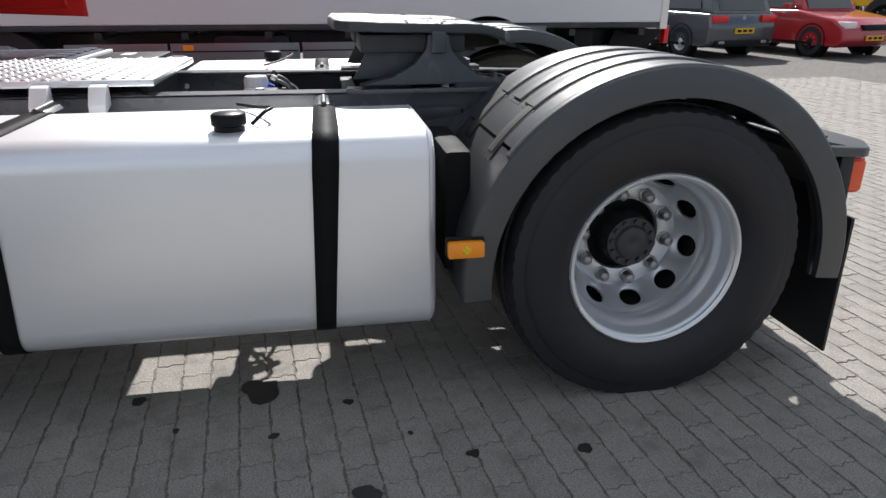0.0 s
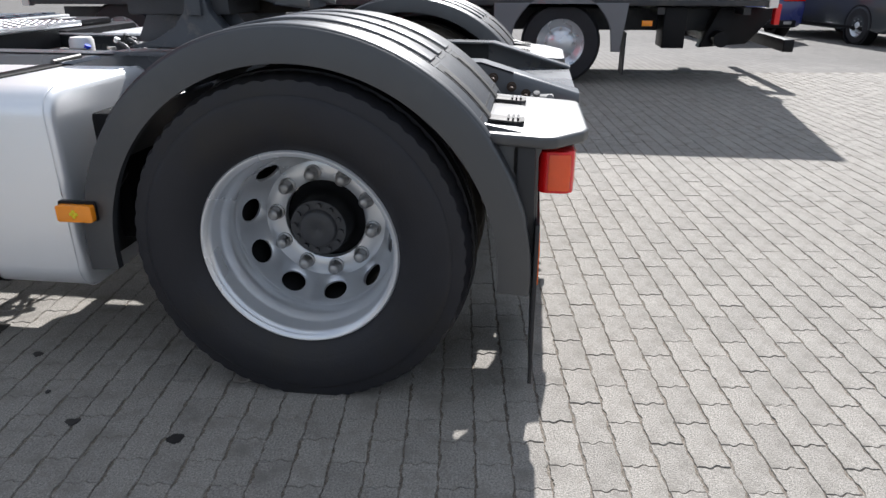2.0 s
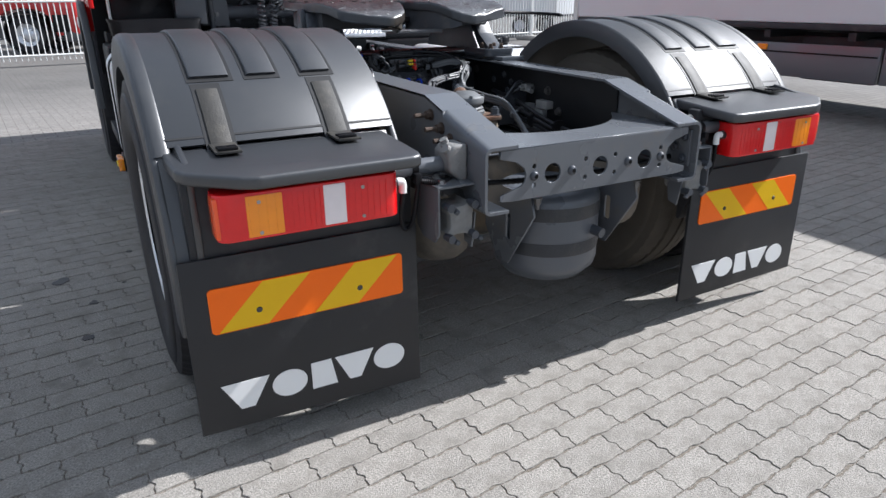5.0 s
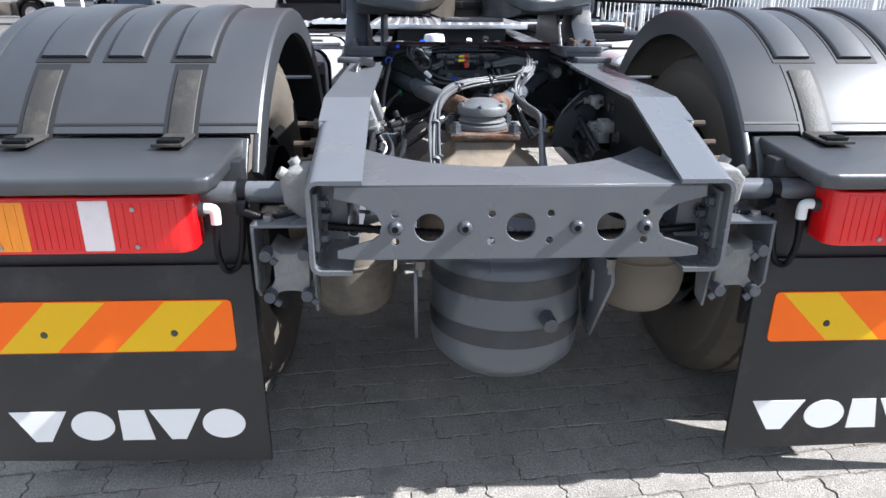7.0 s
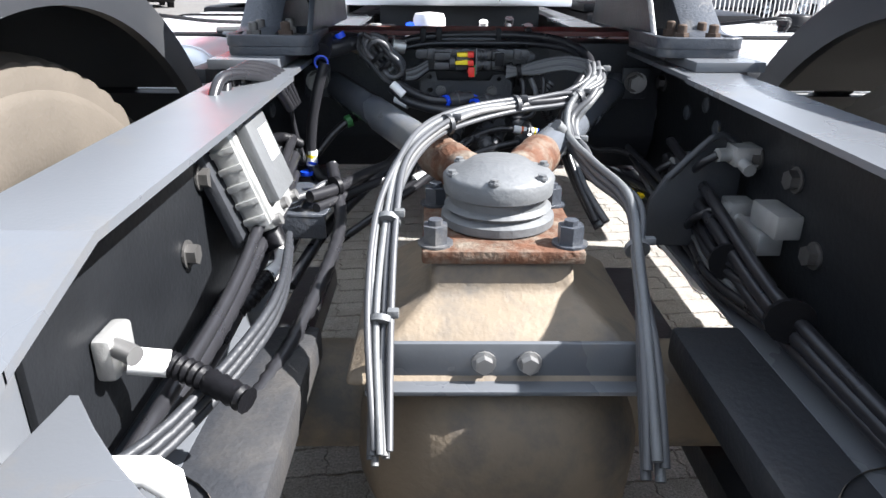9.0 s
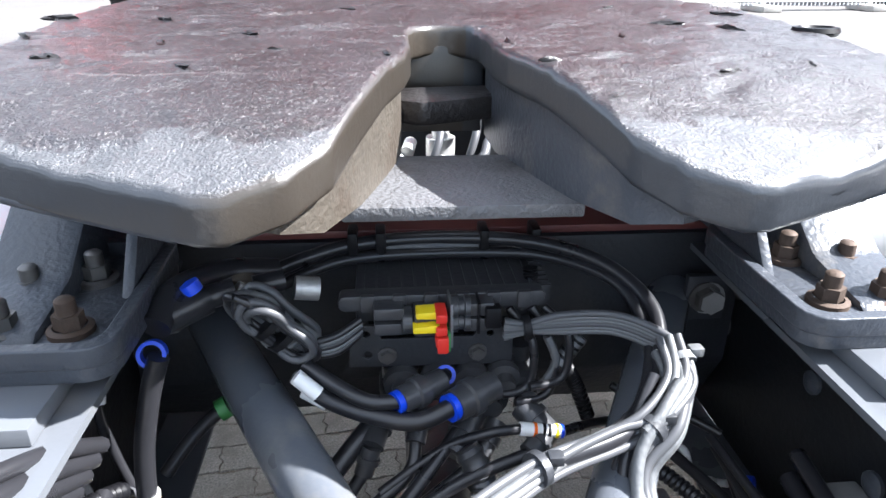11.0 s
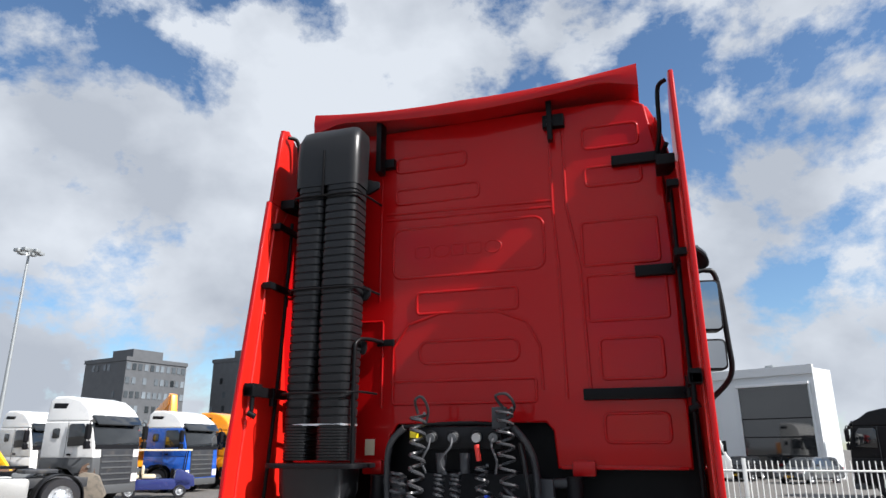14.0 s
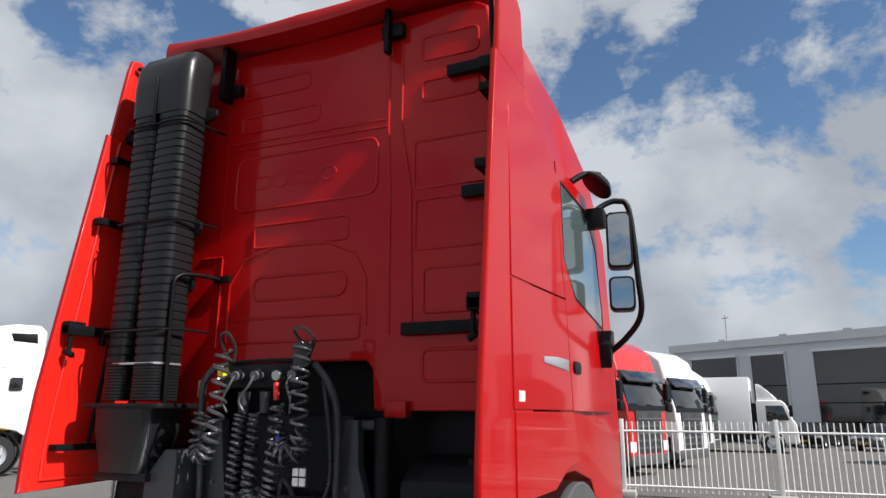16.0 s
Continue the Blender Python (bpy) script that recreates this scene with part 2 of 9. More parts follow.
M_CAR_BLUE = mat("blue car paint", (0.02, 0.03, 0.14), 0.25, 0, 0.04, 3, coat=0.9)
M_TRUCK_WHITE = mat("white truck paint", (0.76, 0.76, 0.75), 0.28, 0, 0.03, 3, coat=0.6)
M_TRUCK_BLUE = mat("blue truck paint", (0.010, 0.085, 0.42), 0.28, 0, 0.04, 3, coat=0.6)
M_TRUCK_ORANGE = mat("orange truck paint", (0.85, 0.30, 0.01), 0.3, 0, 0.04, 3, coat=0.6)
M_TRUCK_RED = mat("red truck paint", (0.48, 0.02, 0.02), 0.28, 0, 0.04, 3, coat=0.6)
M_TRUCK_GREEN = mat("green truck paint", (0.02, 0.16, 0.10), 0.3, 0, 0.04, 3, coat=0.6)
M_YELLOW_MACHINE = mat("yellow machine paint", (0.85, 0.50, 0.01), 0.4, 0, 0.05, 3)
M_DARKGLASS = mat("dark glass", (0.012, 0.014, 0.016), 0.05, 0, 0.0, 5, coat=1.0, rough_var=0.02)
M_CLEARGLASS = mat("cab side glass", (0.10, 0.14, 0.14), 0.04, 0, 0.0, 5, coat=1.0, rough_var=0.02)
M_HALL = mat("white hall cladding", (0.62, 0.64, 0.66), 0.5, 0, 0.04, 0.6)
M_TOWER = mat("dark facade", (0.085, 0.090, 0.098), 0.55, 0, 0.25, 0.9)
M_TOWER_GLASS = mat("facade window", (0.10, 0.115, 0.13), 0.2, 0, 0.3, 0.5, random_amount=0.9)
M_FENCE = mat("white fence paint", (0.78, 0.78, 0.76), 0.5, 0, 0.04, 4)
M_CONCRETE = mat("concrete block", (0.30, 0.29, 0.27), 0.9, 0, 0.2, 8, 0.4, 60)
M_MAST = mat("galvanised steel", (0.36, 0.38, 0.39), 0.5, 0.6, 0.1, 5)
M_SIGN = mat("light grey sign", (0.36, 0.38, 0.42), 0.45, 0, 0.03, 3)
M_SIGN_BLUE = mat("dark blue sign", (0.02, 0.045, 0.24), 0.45, 0, 0.03, 3)
M_PLATE = mat("yellow number plate", (0.80, 0.45, 0.01), 0.4, 0, 0.02, 20)


def far_yard():
    """Yard surface away from the laid stones: joints as rows of stones too far off to build."""
    m = mat("yard", (0.135, 0.127, 0.118), 0.9, 0, 0.45, 45, 0.4, 60, dirt=(0.112, 0.105, 0.098), dirt_amount=0.35, dirt_scale=0.35)
    nt = m.node_tree
    bs = nt.nodes["Principled BSDF"]
    src = bs.inputs["Base Color"].links[0].from_socket
    co = nt.nodes.new("ShaderNodeTexCoord")
    bk = nt.nodes.new("ShaderNodeTexBrick")
    bk.inputs["Color1"].default_value, bk.inputs["Color2"].default_value, bk.inputs["Mortar"].default_value = (1, 1, 1, 1), (0.84, 0.84, 0.84, 1), (0.45, 0.43, 0.40, 1)
    bk.inputs["Scale"].default_value = 1.0
    bk.inputs["Brick Width"].default_value, bk.inputs["Row Height"].default_value, bk.inputs["Mortar Size"].default_value = 0.195, 0.102, 0.005
    nt.links.new(co.outputs["Object"], bk.inputs["Vector"])
    mx = nt.nodes.new("ShaderNodeMixRGB")
    mx.blend_type = "MULTIPLY"
    mx.inputs["Fac"].default_value = 1.0
    nt.links.new(src, mx.inputs["Color1"])
    nt.links.new(bk.outputs["Color"], mx.inputs["Color2"])
    # paler, less driven stones round the parking place, with a ragged outline
    away = nt.nodes.new("ShaderNodeVectorMath")
    away.operation = "LENGTH"
    nt.links.new(co.outputs["Object"], away.inputs[0])
    patch = nt.nodes.new("ShaderNodeTexNoise")
    patch.inputs["Scale"].default_value, patch.inputs["Detail"].default_value = 0.45, 5.0
    nt.links.new(co.outputs["Object"], patch.inputs["Vector"])
    ragged = nt.nodes.new("ShaderNodeMath")
    ragged.operation = "MULTIPLY_ADD"
    ragged.inputs[1].default_value = 5.0
    nt.links.new(patch.outputs["Fac"], ragged.inputs[0])
    nt.links.new(away.outputs["Value"], ragged.inputs[2])
    worn = nt.nodes.new("ShaderNodeMapRange")
    worn.inputs["From Min"].default_value, worn.inputs["From Max"].default_value = 7.0, 13.0
    worn.inputs["To Min"].default_value, worn.inputs["To Max"].default_value = 2.0, 1.0
    nt.links.new(ragged.outputs[0], worn.inputs["Value"])
    tone = nt.nodes.new("ShaderNodeVectorMath")
    tone.operation = "SCALE"
    nt.links.new(mx.outputs[0], tone.inputs[0])
    nt.links.new(worn.outputs[0], tone.inputs["Scale"])
    nt.links.new(tone.outputs[0], bs.inputs["Base Color"])
    return m


M_YARD = far_yard()


def greased():
    """Dark grease, smeared and grainy, rubbed off to bare steel on the rear ramps."""
    m = mat("greased plate", (0.038, 0.034, 0.037), 0.36, 0.1, 0.6, 22, 0.0, 60, dirt=(0.016, 0.012, 0.013), dirt_amount=0.5, dirt_scale=11, rough_var=0.16, coat=0.45)
    nt = m.node_tree
    bs = nt.nodes["Principled BSDF"]
    bs.inputs["Coat Roughness"].default_value = 0.22
    src = bs.inputs["Base Color"].links[0].from_socket
    co = nt.nodes.new("ShaderNodeTexCoord")
    sep = nt.nodes.new("ShaderNodeSeparateXYZ")
    nt.links.new(co.outputs["Object"], sep.inputs[0])
    ramp = nt.nodes.new("ShaderNodeMapRange")
    ramp.inputs["From Min"].default_value, ramp.inputs["From Max"].default_value = 0.43, 0.30
    ramp.inputs["To Min"].default_value, ramp.inputs["To Max"].default_value = -0.30, 0.30
    nt.links.new(sep.outputs["Y"], ramp.inputs["Value"])
    n = nt.nodes.new("ShaderNodeTexNoise")
    n.inputs["Scale"].default_value, n.inputs["Detail"].default_value, n.inputs["Roughness"].default_value = 9.0, 10.0, 0.68
    nt.links.new(co.outputs["Object"], n.inputs["Vector"])
    add = nt.nodes.new("ShaderNodeMath")
    nt.links.new(ramp.outputs[0], add.inputs[0])
    nt.links.new(n.outputs["Fac"], add.inputs[1])
    cr = nt.nodes.new("ShaderNodeValToRGB")
    cr.color_ramp.elements[0].position, cr.color_ramp.elements[1].position = 0.70, 0.75
    nt.links.new(add.outputs[0], cr.inputs["Fac"])
    geo = nt.nodes.new("ShaderNodeNewGeometry")
    up = nt.nodes.new("ShaderNodeSeparateXYZ")
    nt.links.new(geo.outputs["True Normal"], up.inputs[0])
    flat = nt.nodes.new("ShaderNodeMapRange")
    flat.inputs["From Min"].default_value, flat.inputs["From Max"].default_value = 0.55, 0.85
    nt.links.new(up.outputs["Z"], flat.inputs["Value"])
    both = nt.nodes.new("ShaderNodeMath")
    both.operation = "MULTIPLY"
    nt.links.new(cr.outputs[0], both.inputs[0])
    nt.links.new(flat.outputs[0], both.inputs[1])
    mx = nt.nodes.new("ShaderNodeMixRGB")
    mx.inputs["Color2"].default_value = (0.080, 0.082, 0.087, 1)
    nt.links.new(both.outputs[0], mx.inputs["Fac"])
    nt.links.new(src, mx.inputs["Color1"])
    speck = nt.nodes.new("ShaderNodeTexNoise")
    speck.inputs["Scale"].default_value, speck.inputs["Detail"].default_value = 210.0, 2.0
    nt.links.new(co.outputs["Object"], speck.inputs["Vector"])
    drag_map = nt.nodes.new("ShaderNodeMapping")
    drag_map.inputs["Scale"].default_value, drag_map.inputs["Rotation"].default_value = (6, 70, 1), (0, 0, 0.35)
    nt.links.new(co.outputs["Object"], drag_map.inputs["Vector"])
    drag = nt.nodes.new("ShaderNodeTexNoise")
    drag.inputs["Scale"].default_value, drag.inputs["Detail"].default_value, drag.inputs["Distortion"].default_value = 1.0, 5.0, 0.8
    nt.links.new(drag_map.outputs[0], drag.inputs["Vector"])
    for src_node, lo, hi, tone in ((speck, 0.60, 0.68, (0.10, 0.095, 0.095, 1)), (drag, 0.66, 0.70, (0.085, 0.078, 0.078, 1))):
        pick = nt.nodes.new("ShaderNodeMapRange")
        pick.inputs["From Min"].default_value, pick.inputs["From Max"].default_value = lo, hi
        nt.links.new(src_node.outputs["Fac"], pick.inputs["Value"])
        over = nt.nodes.new("ShaderNodeMixRGB")
        over.inputs["Color2"].default_value = tone
        nt.links.new(pick.outputs[0], over.inputs["Fac"])
        nt.links.new(src, over.inputs["Color1"])
        src = over.outputs[0]
    nt.links.new(src, mx.inputs["Color1"])
    bare = nt.nodes.new("ShaderNodeMixRGB")
    ab = nt.nodes.new("ShaderNodeMath")
    ab.operation = "ABSOLUTE"
    nt.links.new(sep.outputs["X"], ab.inputs[0])
    inner = nt.nodes.new("ShaderNodeMapRange")
    inner.inputs["From Min"].default_value, inner.inputs["From Max"].default_value = 0.185, 0.225
    nt.links.new(ab.outputs[0], inner.inputs["Value"])
    sides = nt.nodes.new("ShaderNodeMixRGB")
    sides.inputs["Color1"].default_value, sides.inputs["Color2"].default_value = (0.036, 0.030, 0.024, 1), (0.034, 0.038, 0.045, 1)
    right_horn = nt.nodes.new("ShaderNodeMath")
    right_horn.operation = "GREATER_THAN"
    right_horn.inputs[1].default_value = 0.03
    nt.links.new(sep.outputs["X"], right_horn.inputs[0])
    either = nt.nodes.new("ShaderNodeMath")
    either.operation = "MAXIMUM"
    nt.links.new(inner.outputs[0], either.inputs[0])
    nt.links.new(right_horn.outputs[0], either.inputs[1])
    nt.links.new(either.outputs[0], sides.inputs["Fac"])
    nt.links.new(sides.outputs[0], bare.inputs["Color1"])
    nt.links.new(flat.outputs[0], bare.inputs["Fac"])
    nt.links.new(mx.outputs[0], bare.inputs["Color2"])
    nt.links.new(bare.outputs[0], bs.inputs["Base Color"])
    grain = nt.nodes.new("ShaderNodeTexNoise")
    grain.inputs["Scale"].default_value, grain.inputs["Detail"].default_value, grain.inputs["Roughness"].default_value = 260.0, 4.0, 0.65
    nt.links.new(co.outputs["Object"], grain.inputs["Vector"])
    b1 = nt.nodes.new("ShaderNodeBump")
    b1.inputs["Distance"].default_value = 0.0032
    soft_side = nt.nodes.new("ShaderNodeMapRange")
    soft_side.inputs["To Min"].default_value, soft_side.inputs["To Max"].default_value = 0.12, 1.0
    nt.links.new(flat.outputs[0], soft_side.inputs["Value"])
    nt.links.new(soft_side.outputs[0], b1.inputs["Strength"])
    nt.links.new(grain.outputs["Fac"], b1.inputs["Height"])
    mp = nt.nodes.new("ShaderNodeMapping")
    mp.inputs["Scale"].default_value, mp.inputs["Rotation"].default_value = (9, 15, 1), (0, 0, 0.6)
    nt.links.new(co.outputs["Object"], mp.inputs["Vector"])
    smear = nt.nodes.new("ShaderNodeTexNoise")
    smear.inputs["Scale"].default_value, smear.inputs["Detail"].default_value, smear.inputs["Distortion"].default_value = 1.3, 6.0, 1.2
    nt.links.new(mp.outputs[0], smear.inputs["Vector"])
    b2 = nt.nodes.new("ShaderNodeBump")
    b2.inputs["Distance"].default_value = 0.006
    nt.links.new(soft_side.outputs[0], b2.inputs["Strength"])
    nt.links.new(smear.outputs["Fac"], b2.inputs["Height"])
    nt.links.new(b1.outputs[0], b2.inputs["Normal"])
    nt.links.new(b2.outputs[0], bs.inputs["Normal"])
    nt.links.new(b2.outputs[0], bs.inputs["Coat Normal"])
    return m


M_GREASE = greased()
M_THROAT = mat("scraped throat steel", (0.070, 0.060, 0.048), 0.5, 0.1, 0.4, 18, 0.6, 140, dirt=(0.045, 0.033, 0.024), dirt_amount=0.35, dirt_scale=9)
M_LEAD_IN = mat("dusty grey steel", (0.115, 0.115, 0.120), 0.5, 0.1, 0.35, 24, 0.9, 160, dirt=(0.04, 0.036, 0.034), dirt_amount=0.3, dirt_scale=11)
M_GREASE_LUMP = mat("grease lump", (0.02, 0.018, 0.018), 0.35, 0, 0.3, 40, 0.6, 160)

# ---- mesh builders ----
def part(name, me, material, parent=None, label="", smooth=True):
    """Links a bmesh or a mesh as one object under a thing or a part."""
    if isinstance(me, bmesh.types.BMesh):
        bm, me = me, bpy.data.meshes.new(name)
        bmesh.ops.recalc_face_normals(bm, faces=bm.faces)
        bm.to_mesh(me)
        bm.free()
    ob = new(name, me)
    if not me.materials:
        for m in material if isinstance(material, (list, tuple)) else (material,):
            me.materials.append(m)
    if smooth:
        me.polygons.foreach_set("use_smooth", [True] * len(me.polygons))
        me.set_sharp_from_angle(angle=radians(46))
    if parent:
        ob.parent = parent
    if label:
        ob["label"] = label
    return ob


def group(name, parent=None, m=None):
    ob = new(name)
    ob.empty_display_size = 0.1
    if m is not None:
        ob.matrix_basis = m
    if parent:
        ob.parent = parent
    return ob


def bevelled(bm, width, segments=2, edges=None):
    if width > 0:
        bmesh.ops.bevel(bm, geom=edges if edges is not None else list(bm.edges), offset=width, segments=segments, profile=0.6, affect="EDGES", clamp_overlap=True)
    return bm


def box(x0, x1, y0, y1, z0, z1, bevel=0.004, bm=None):
    b = bmesh.new()
    bmesh.ops.create_cube(b, size=1, matrix=Matrix.LocRotScale(((x0 + x1) / 2, (y0 + y1) / 2, (z0 + z1) / 2), None, (abs(x1 - x0), abs(y1 - y0), abs(z1 - z0))))
    bevelled(b, bevel)
    return merge(bm, b)


def merge(bm, b):
    """Adds b to bm; with no bm, gives b."""
    if bm is None:
        return b
    me = bpy.data.meshes.new("t")
    b.to_mesh(me)
    b.free()
    bm.from_mesh(me)
    bpy.data.meshes.remove(me)
    return bm


def moved(bm, m):
    bmesh.ops.transform(bm, matrix=m, verts=bm.verts)
    return bm


def prism(points, axis, a, b, bevel=0.0, segments=2, bm=None):
    """A polygon drawn in the two other axes (in the order x, y, z), drawn out along the axis from a to b."""
    bb = bmesh.new()
    def at(p, d):
        return {"x": (d, p[0], p[1]), "y": (p[0], d, p[1]), "z": (p[0], p[1], d)}[axis]
    lo = [bb.verts.new(at(p, a)) for p in points]
    hi = [bb.verts.new(at(p, b)) for p in points]
    n = len(points)
    bb.faces.new(lo)
    bb.faces.new(hi)
    for i in range(n):
        bb.faces.new((lo[i], lo[(i + 1) % n], hi[(i + 1) % n], hi[i]))
    bmesh.ops.recalc_face_normals(bb, faces=bb.faces)
    bevelled(bb, bevel, segments)
    return merge(bm, bb)


def rounded(w, h, r, n=5, cx=0.0, cy=0.0):
    """Outline of a rounded rectangle."""
    pts = []
    for qx, qy, a0 in ((1, 1, 0), (-1, 1, 90), (-1, -1, 180), (1, -1, 270)):
        for i in range(n + 1):
            a = radians(a0 + 90 * i / n)
            pts.append((cx + qx * (w / 2 - r) + r * math.cos(a), cy + qy * (h / 2 - r) + r * math.sin(a)))
    return pts


def ellipse(cx, cy, rx, ry, n=20, a0=0.0):
    return [(cx + rx * math.cos(a0 + 2 * math.pi * i / n), cy + ry * math.sin(a0 + 2 * math.pi * i / n)) for i in range(n)]


def turned(cx, cy, rx, ry, tilt, n=16):
    """Outline of an ellipse turned by tilt radians."""
    c, s = math.cos(tilt), math.sin(tilt)
    return [(cx + x * c - y * s, cy + x * s + y * c) for x, y in ellipse(0, 0, rx, ry, n)]


def pierced(outline, holes, thick, m, bevel=0.001):
    """A flat plate with real holes, in its own x and y, laid by the pose m. Gives a mesh."""
    cu = bpy.data.curves.new("t", "CURVE")
    cu.dimensions, cu.fill_mode = "2D", "BOTH"
    cu.extrude, cu.bevel_depth = max(thick / 2 - bevel, 0.0002), bevel
    for pts in [outline] + list(holes):
        sp = cu.splines.new("POLY")
        sp.points.add(len(pts) - 1)
        for p, q in zip(sp.points, pts):
            p.co = (q[0], q[1], 0, 1)
        sp.use_cyclic_u = True
    ob = bpy.data.objects.new("t", cu)
    scene.collection.objects.link(ob)
    me = bpy.data.meshes.new_from_object(ob.evaluated_get(bpy.context.evaluated_depsgraph_get()))
    bpy.data.objects.remove(ob)
    bpy.data.curves.remove(cu)
    me.transform(m)
    me.materials.clear()
    return me


def lathe(profile, segs=48, axis="x", centre=(0, 0, 0), closed=False, bm=None, notch=None):
    """Turns (along, radius) points about an axis through centre. notch(i, j) shifts a radius."""
    b = bmesh.new()
    rings = []
    for j in range(segs):
        a = 2 * math.pi * j / segs
        ring = []
        for i, (d, r) in enumerate(profile):
            rr = max(r + (notch(i, j) if notch else 0), 0.0001)
            p, q = rr * math.cos(a), rr * math.sin(a)
            ring.append(b.verts.new(Vector(centre) + Vector({"x": (d, p, q), "y": (p, d, q), "z": (p, q, d)}[axis])))
        rings.append(ring)
    n = len(profile)
    for j in range(segs):
        for i in range(n if closed else n - 1):
            k, l = (i + 1) % n, (j + 1) % segs
            b.faces.new((rings[j][i], rings[j][k], rings[l][k], rings[l][i]))
    bmesh.ops.remove_doubles(b, verts=b.verts, dist=0.0003)
    bmesh.ops.recalc_face_normals(b, faces=b.faces)
    return merge(bm, b)


def rod(p, q, r, segs=12, bm=None, r2=None):
    """A round bar from p to q."""
    p, q = Vector(p), Vector(q)
    b = bmesh.new()
    m = Matrix.Translation((p + q) / 2) @ (q - p).to_track_quat("Z", "Y").to_matrix().to_4x4()
    bmesh.ops.create_cone(b, cap_ends=True, segments=segs, radius1=r, radius2=r if r2 is None else r2, depth=(q - p).length, matrix=m)
    return merge(bm, b)


def smooth_path(points, steps=6):
    """Points along a smooth curve through the given ones."""
    pts = [Vector(p) for p in points]
    out = []
    for i in range(len(pts) - 1):
        p0, p1, p2, p3 = pts[max(i - 1, 0)], pts[i], pts[i + 1], pts[min(i + 2, len(pts) - 1)]
        for k in range(steps):
            t = k / steps
            out.append(0.5 * ((2 * p1) + (p2 - p0) * t + (2 * p0 - 5 * p1 + 4 * p2 - p3) * t * t + (3 * p1 - p0 - 3 * p2 + p3) * t ** 3))
    out.append(pts[-1])
    return out


def tube(points, r, segs=8, bm=None, steps=6, raw=False, ridge=0.0):
    """A hose or pipe along a path; ridge: depth of corrugations."""
    pts = [Vector(p) for p in points] if raw else smooth_path(points, steps)
    b = bmesh.new()
    rings = []
    up = Vector((0.13, 0.21, 0.97))
    for i, p in enumerate(pts):
        d = (pts[min(i + 1, len(pts) - 1)] - pts[max(i - 1, 0)]).normalized()
        s = d.cross(up)
        if s.length < 0.05:
            s = d.cross(Vector((1, 0, 0)))
        s.normalize()
        u = s.cross(d).normalized()
        up = u
        rr = r - (ridge if i % 2 else 0)
        rings.append([b.verts.new(p + rr * (math.cos(2 * math.pi * k / segs) * s + math.sin(2 * math.pi * k / segs) * u)) for k in range(segs)])
    for i in range(len(rings) - 1):
        for k in range(segs):
            l = (k + 1) % segs
            b.faces.new((rings[i][k], rings[i][l], rings[i + 1][l], rings[i + 1][k]))
    b.faces.new(rings[0])
    b.faces.new(rings[-1])
    return merge(bm, b)


def coil(path, r, wire, turns, segs=6, per=10, bm=None):
    """A coiled hose round a path."""
    pts = smooth_path(path, 20)
    n = int(turns * per)
    out = []
    up = Vector((0.1, 1, 0.1))
    for i in range(n + 1):
        f = i / n * (len(pts) - 1)
        k = min(int(f), len(pts) - 2)
        p = pts[k].lerp(pts[k + 1], f - k)
        d = (pts[k + 1] - pts[k]).normalized()
        s = d.cross(up).normalized()
        u = s.cross(d)
        up = u
        a = 2 * math.pi * i / per
        out.append(p + r * (math.cos(a) * s + math.sin(a) * u))
    return tube(out, wire, segs, bm, raw=True)


def hexbolt(p, d, r, h, parent, material, name="bolt", stud=0.0):
    """A hexagon head with washer at p, its top towards d, and a stud end past it where one shows."""
    p, d = Vector(p), Vector(d).normalized()
    bm = rod(p, p + d * 0.003, r * 1.35, 14)
    rod(p + d * 0.003, p + d * (0.003 + h), r, 6, bm)
    if stud:
        rod(p + d * h, p + d * (h + stud), r * 0.55, 8, bm)
    return part(name, bm, material, parent, smooth=False)


def mirrored(me):
    """A mesh reflected to the other side of the truck."""
    m2 = me.copy()
    m2.transform(Matrix.Diagonal((-1, 1, 1, 1)))
    m2.flip_normals()
    return m2


def mirror_part(ob, parent=None):
    """The same part, and those under it, on the other side of the truck."""
    twin = new(ob.name.split(".")[0], mirrored(ob.data) if ob.data else None)
    loc = ob.matrix_basis.translation
    twin.location = (-loc.x, loc.y, loc.z)
    twin.parent = parent if parent is not None else ob.parent
    if "label" in ob:
        twin["label"] = ob["label"]
    for c in ob.children:
        mirror_part(c, twin)
    return twin

# ---- the tractor truck: rear axle at y = 0, nose towards +y ----
truck = tagged(group("tractor_truck"), "red two-axle tractor truck with grey chassis parked on grey paving", "truck")
HUB_Z, TYRE_R = 0.50, 0.530


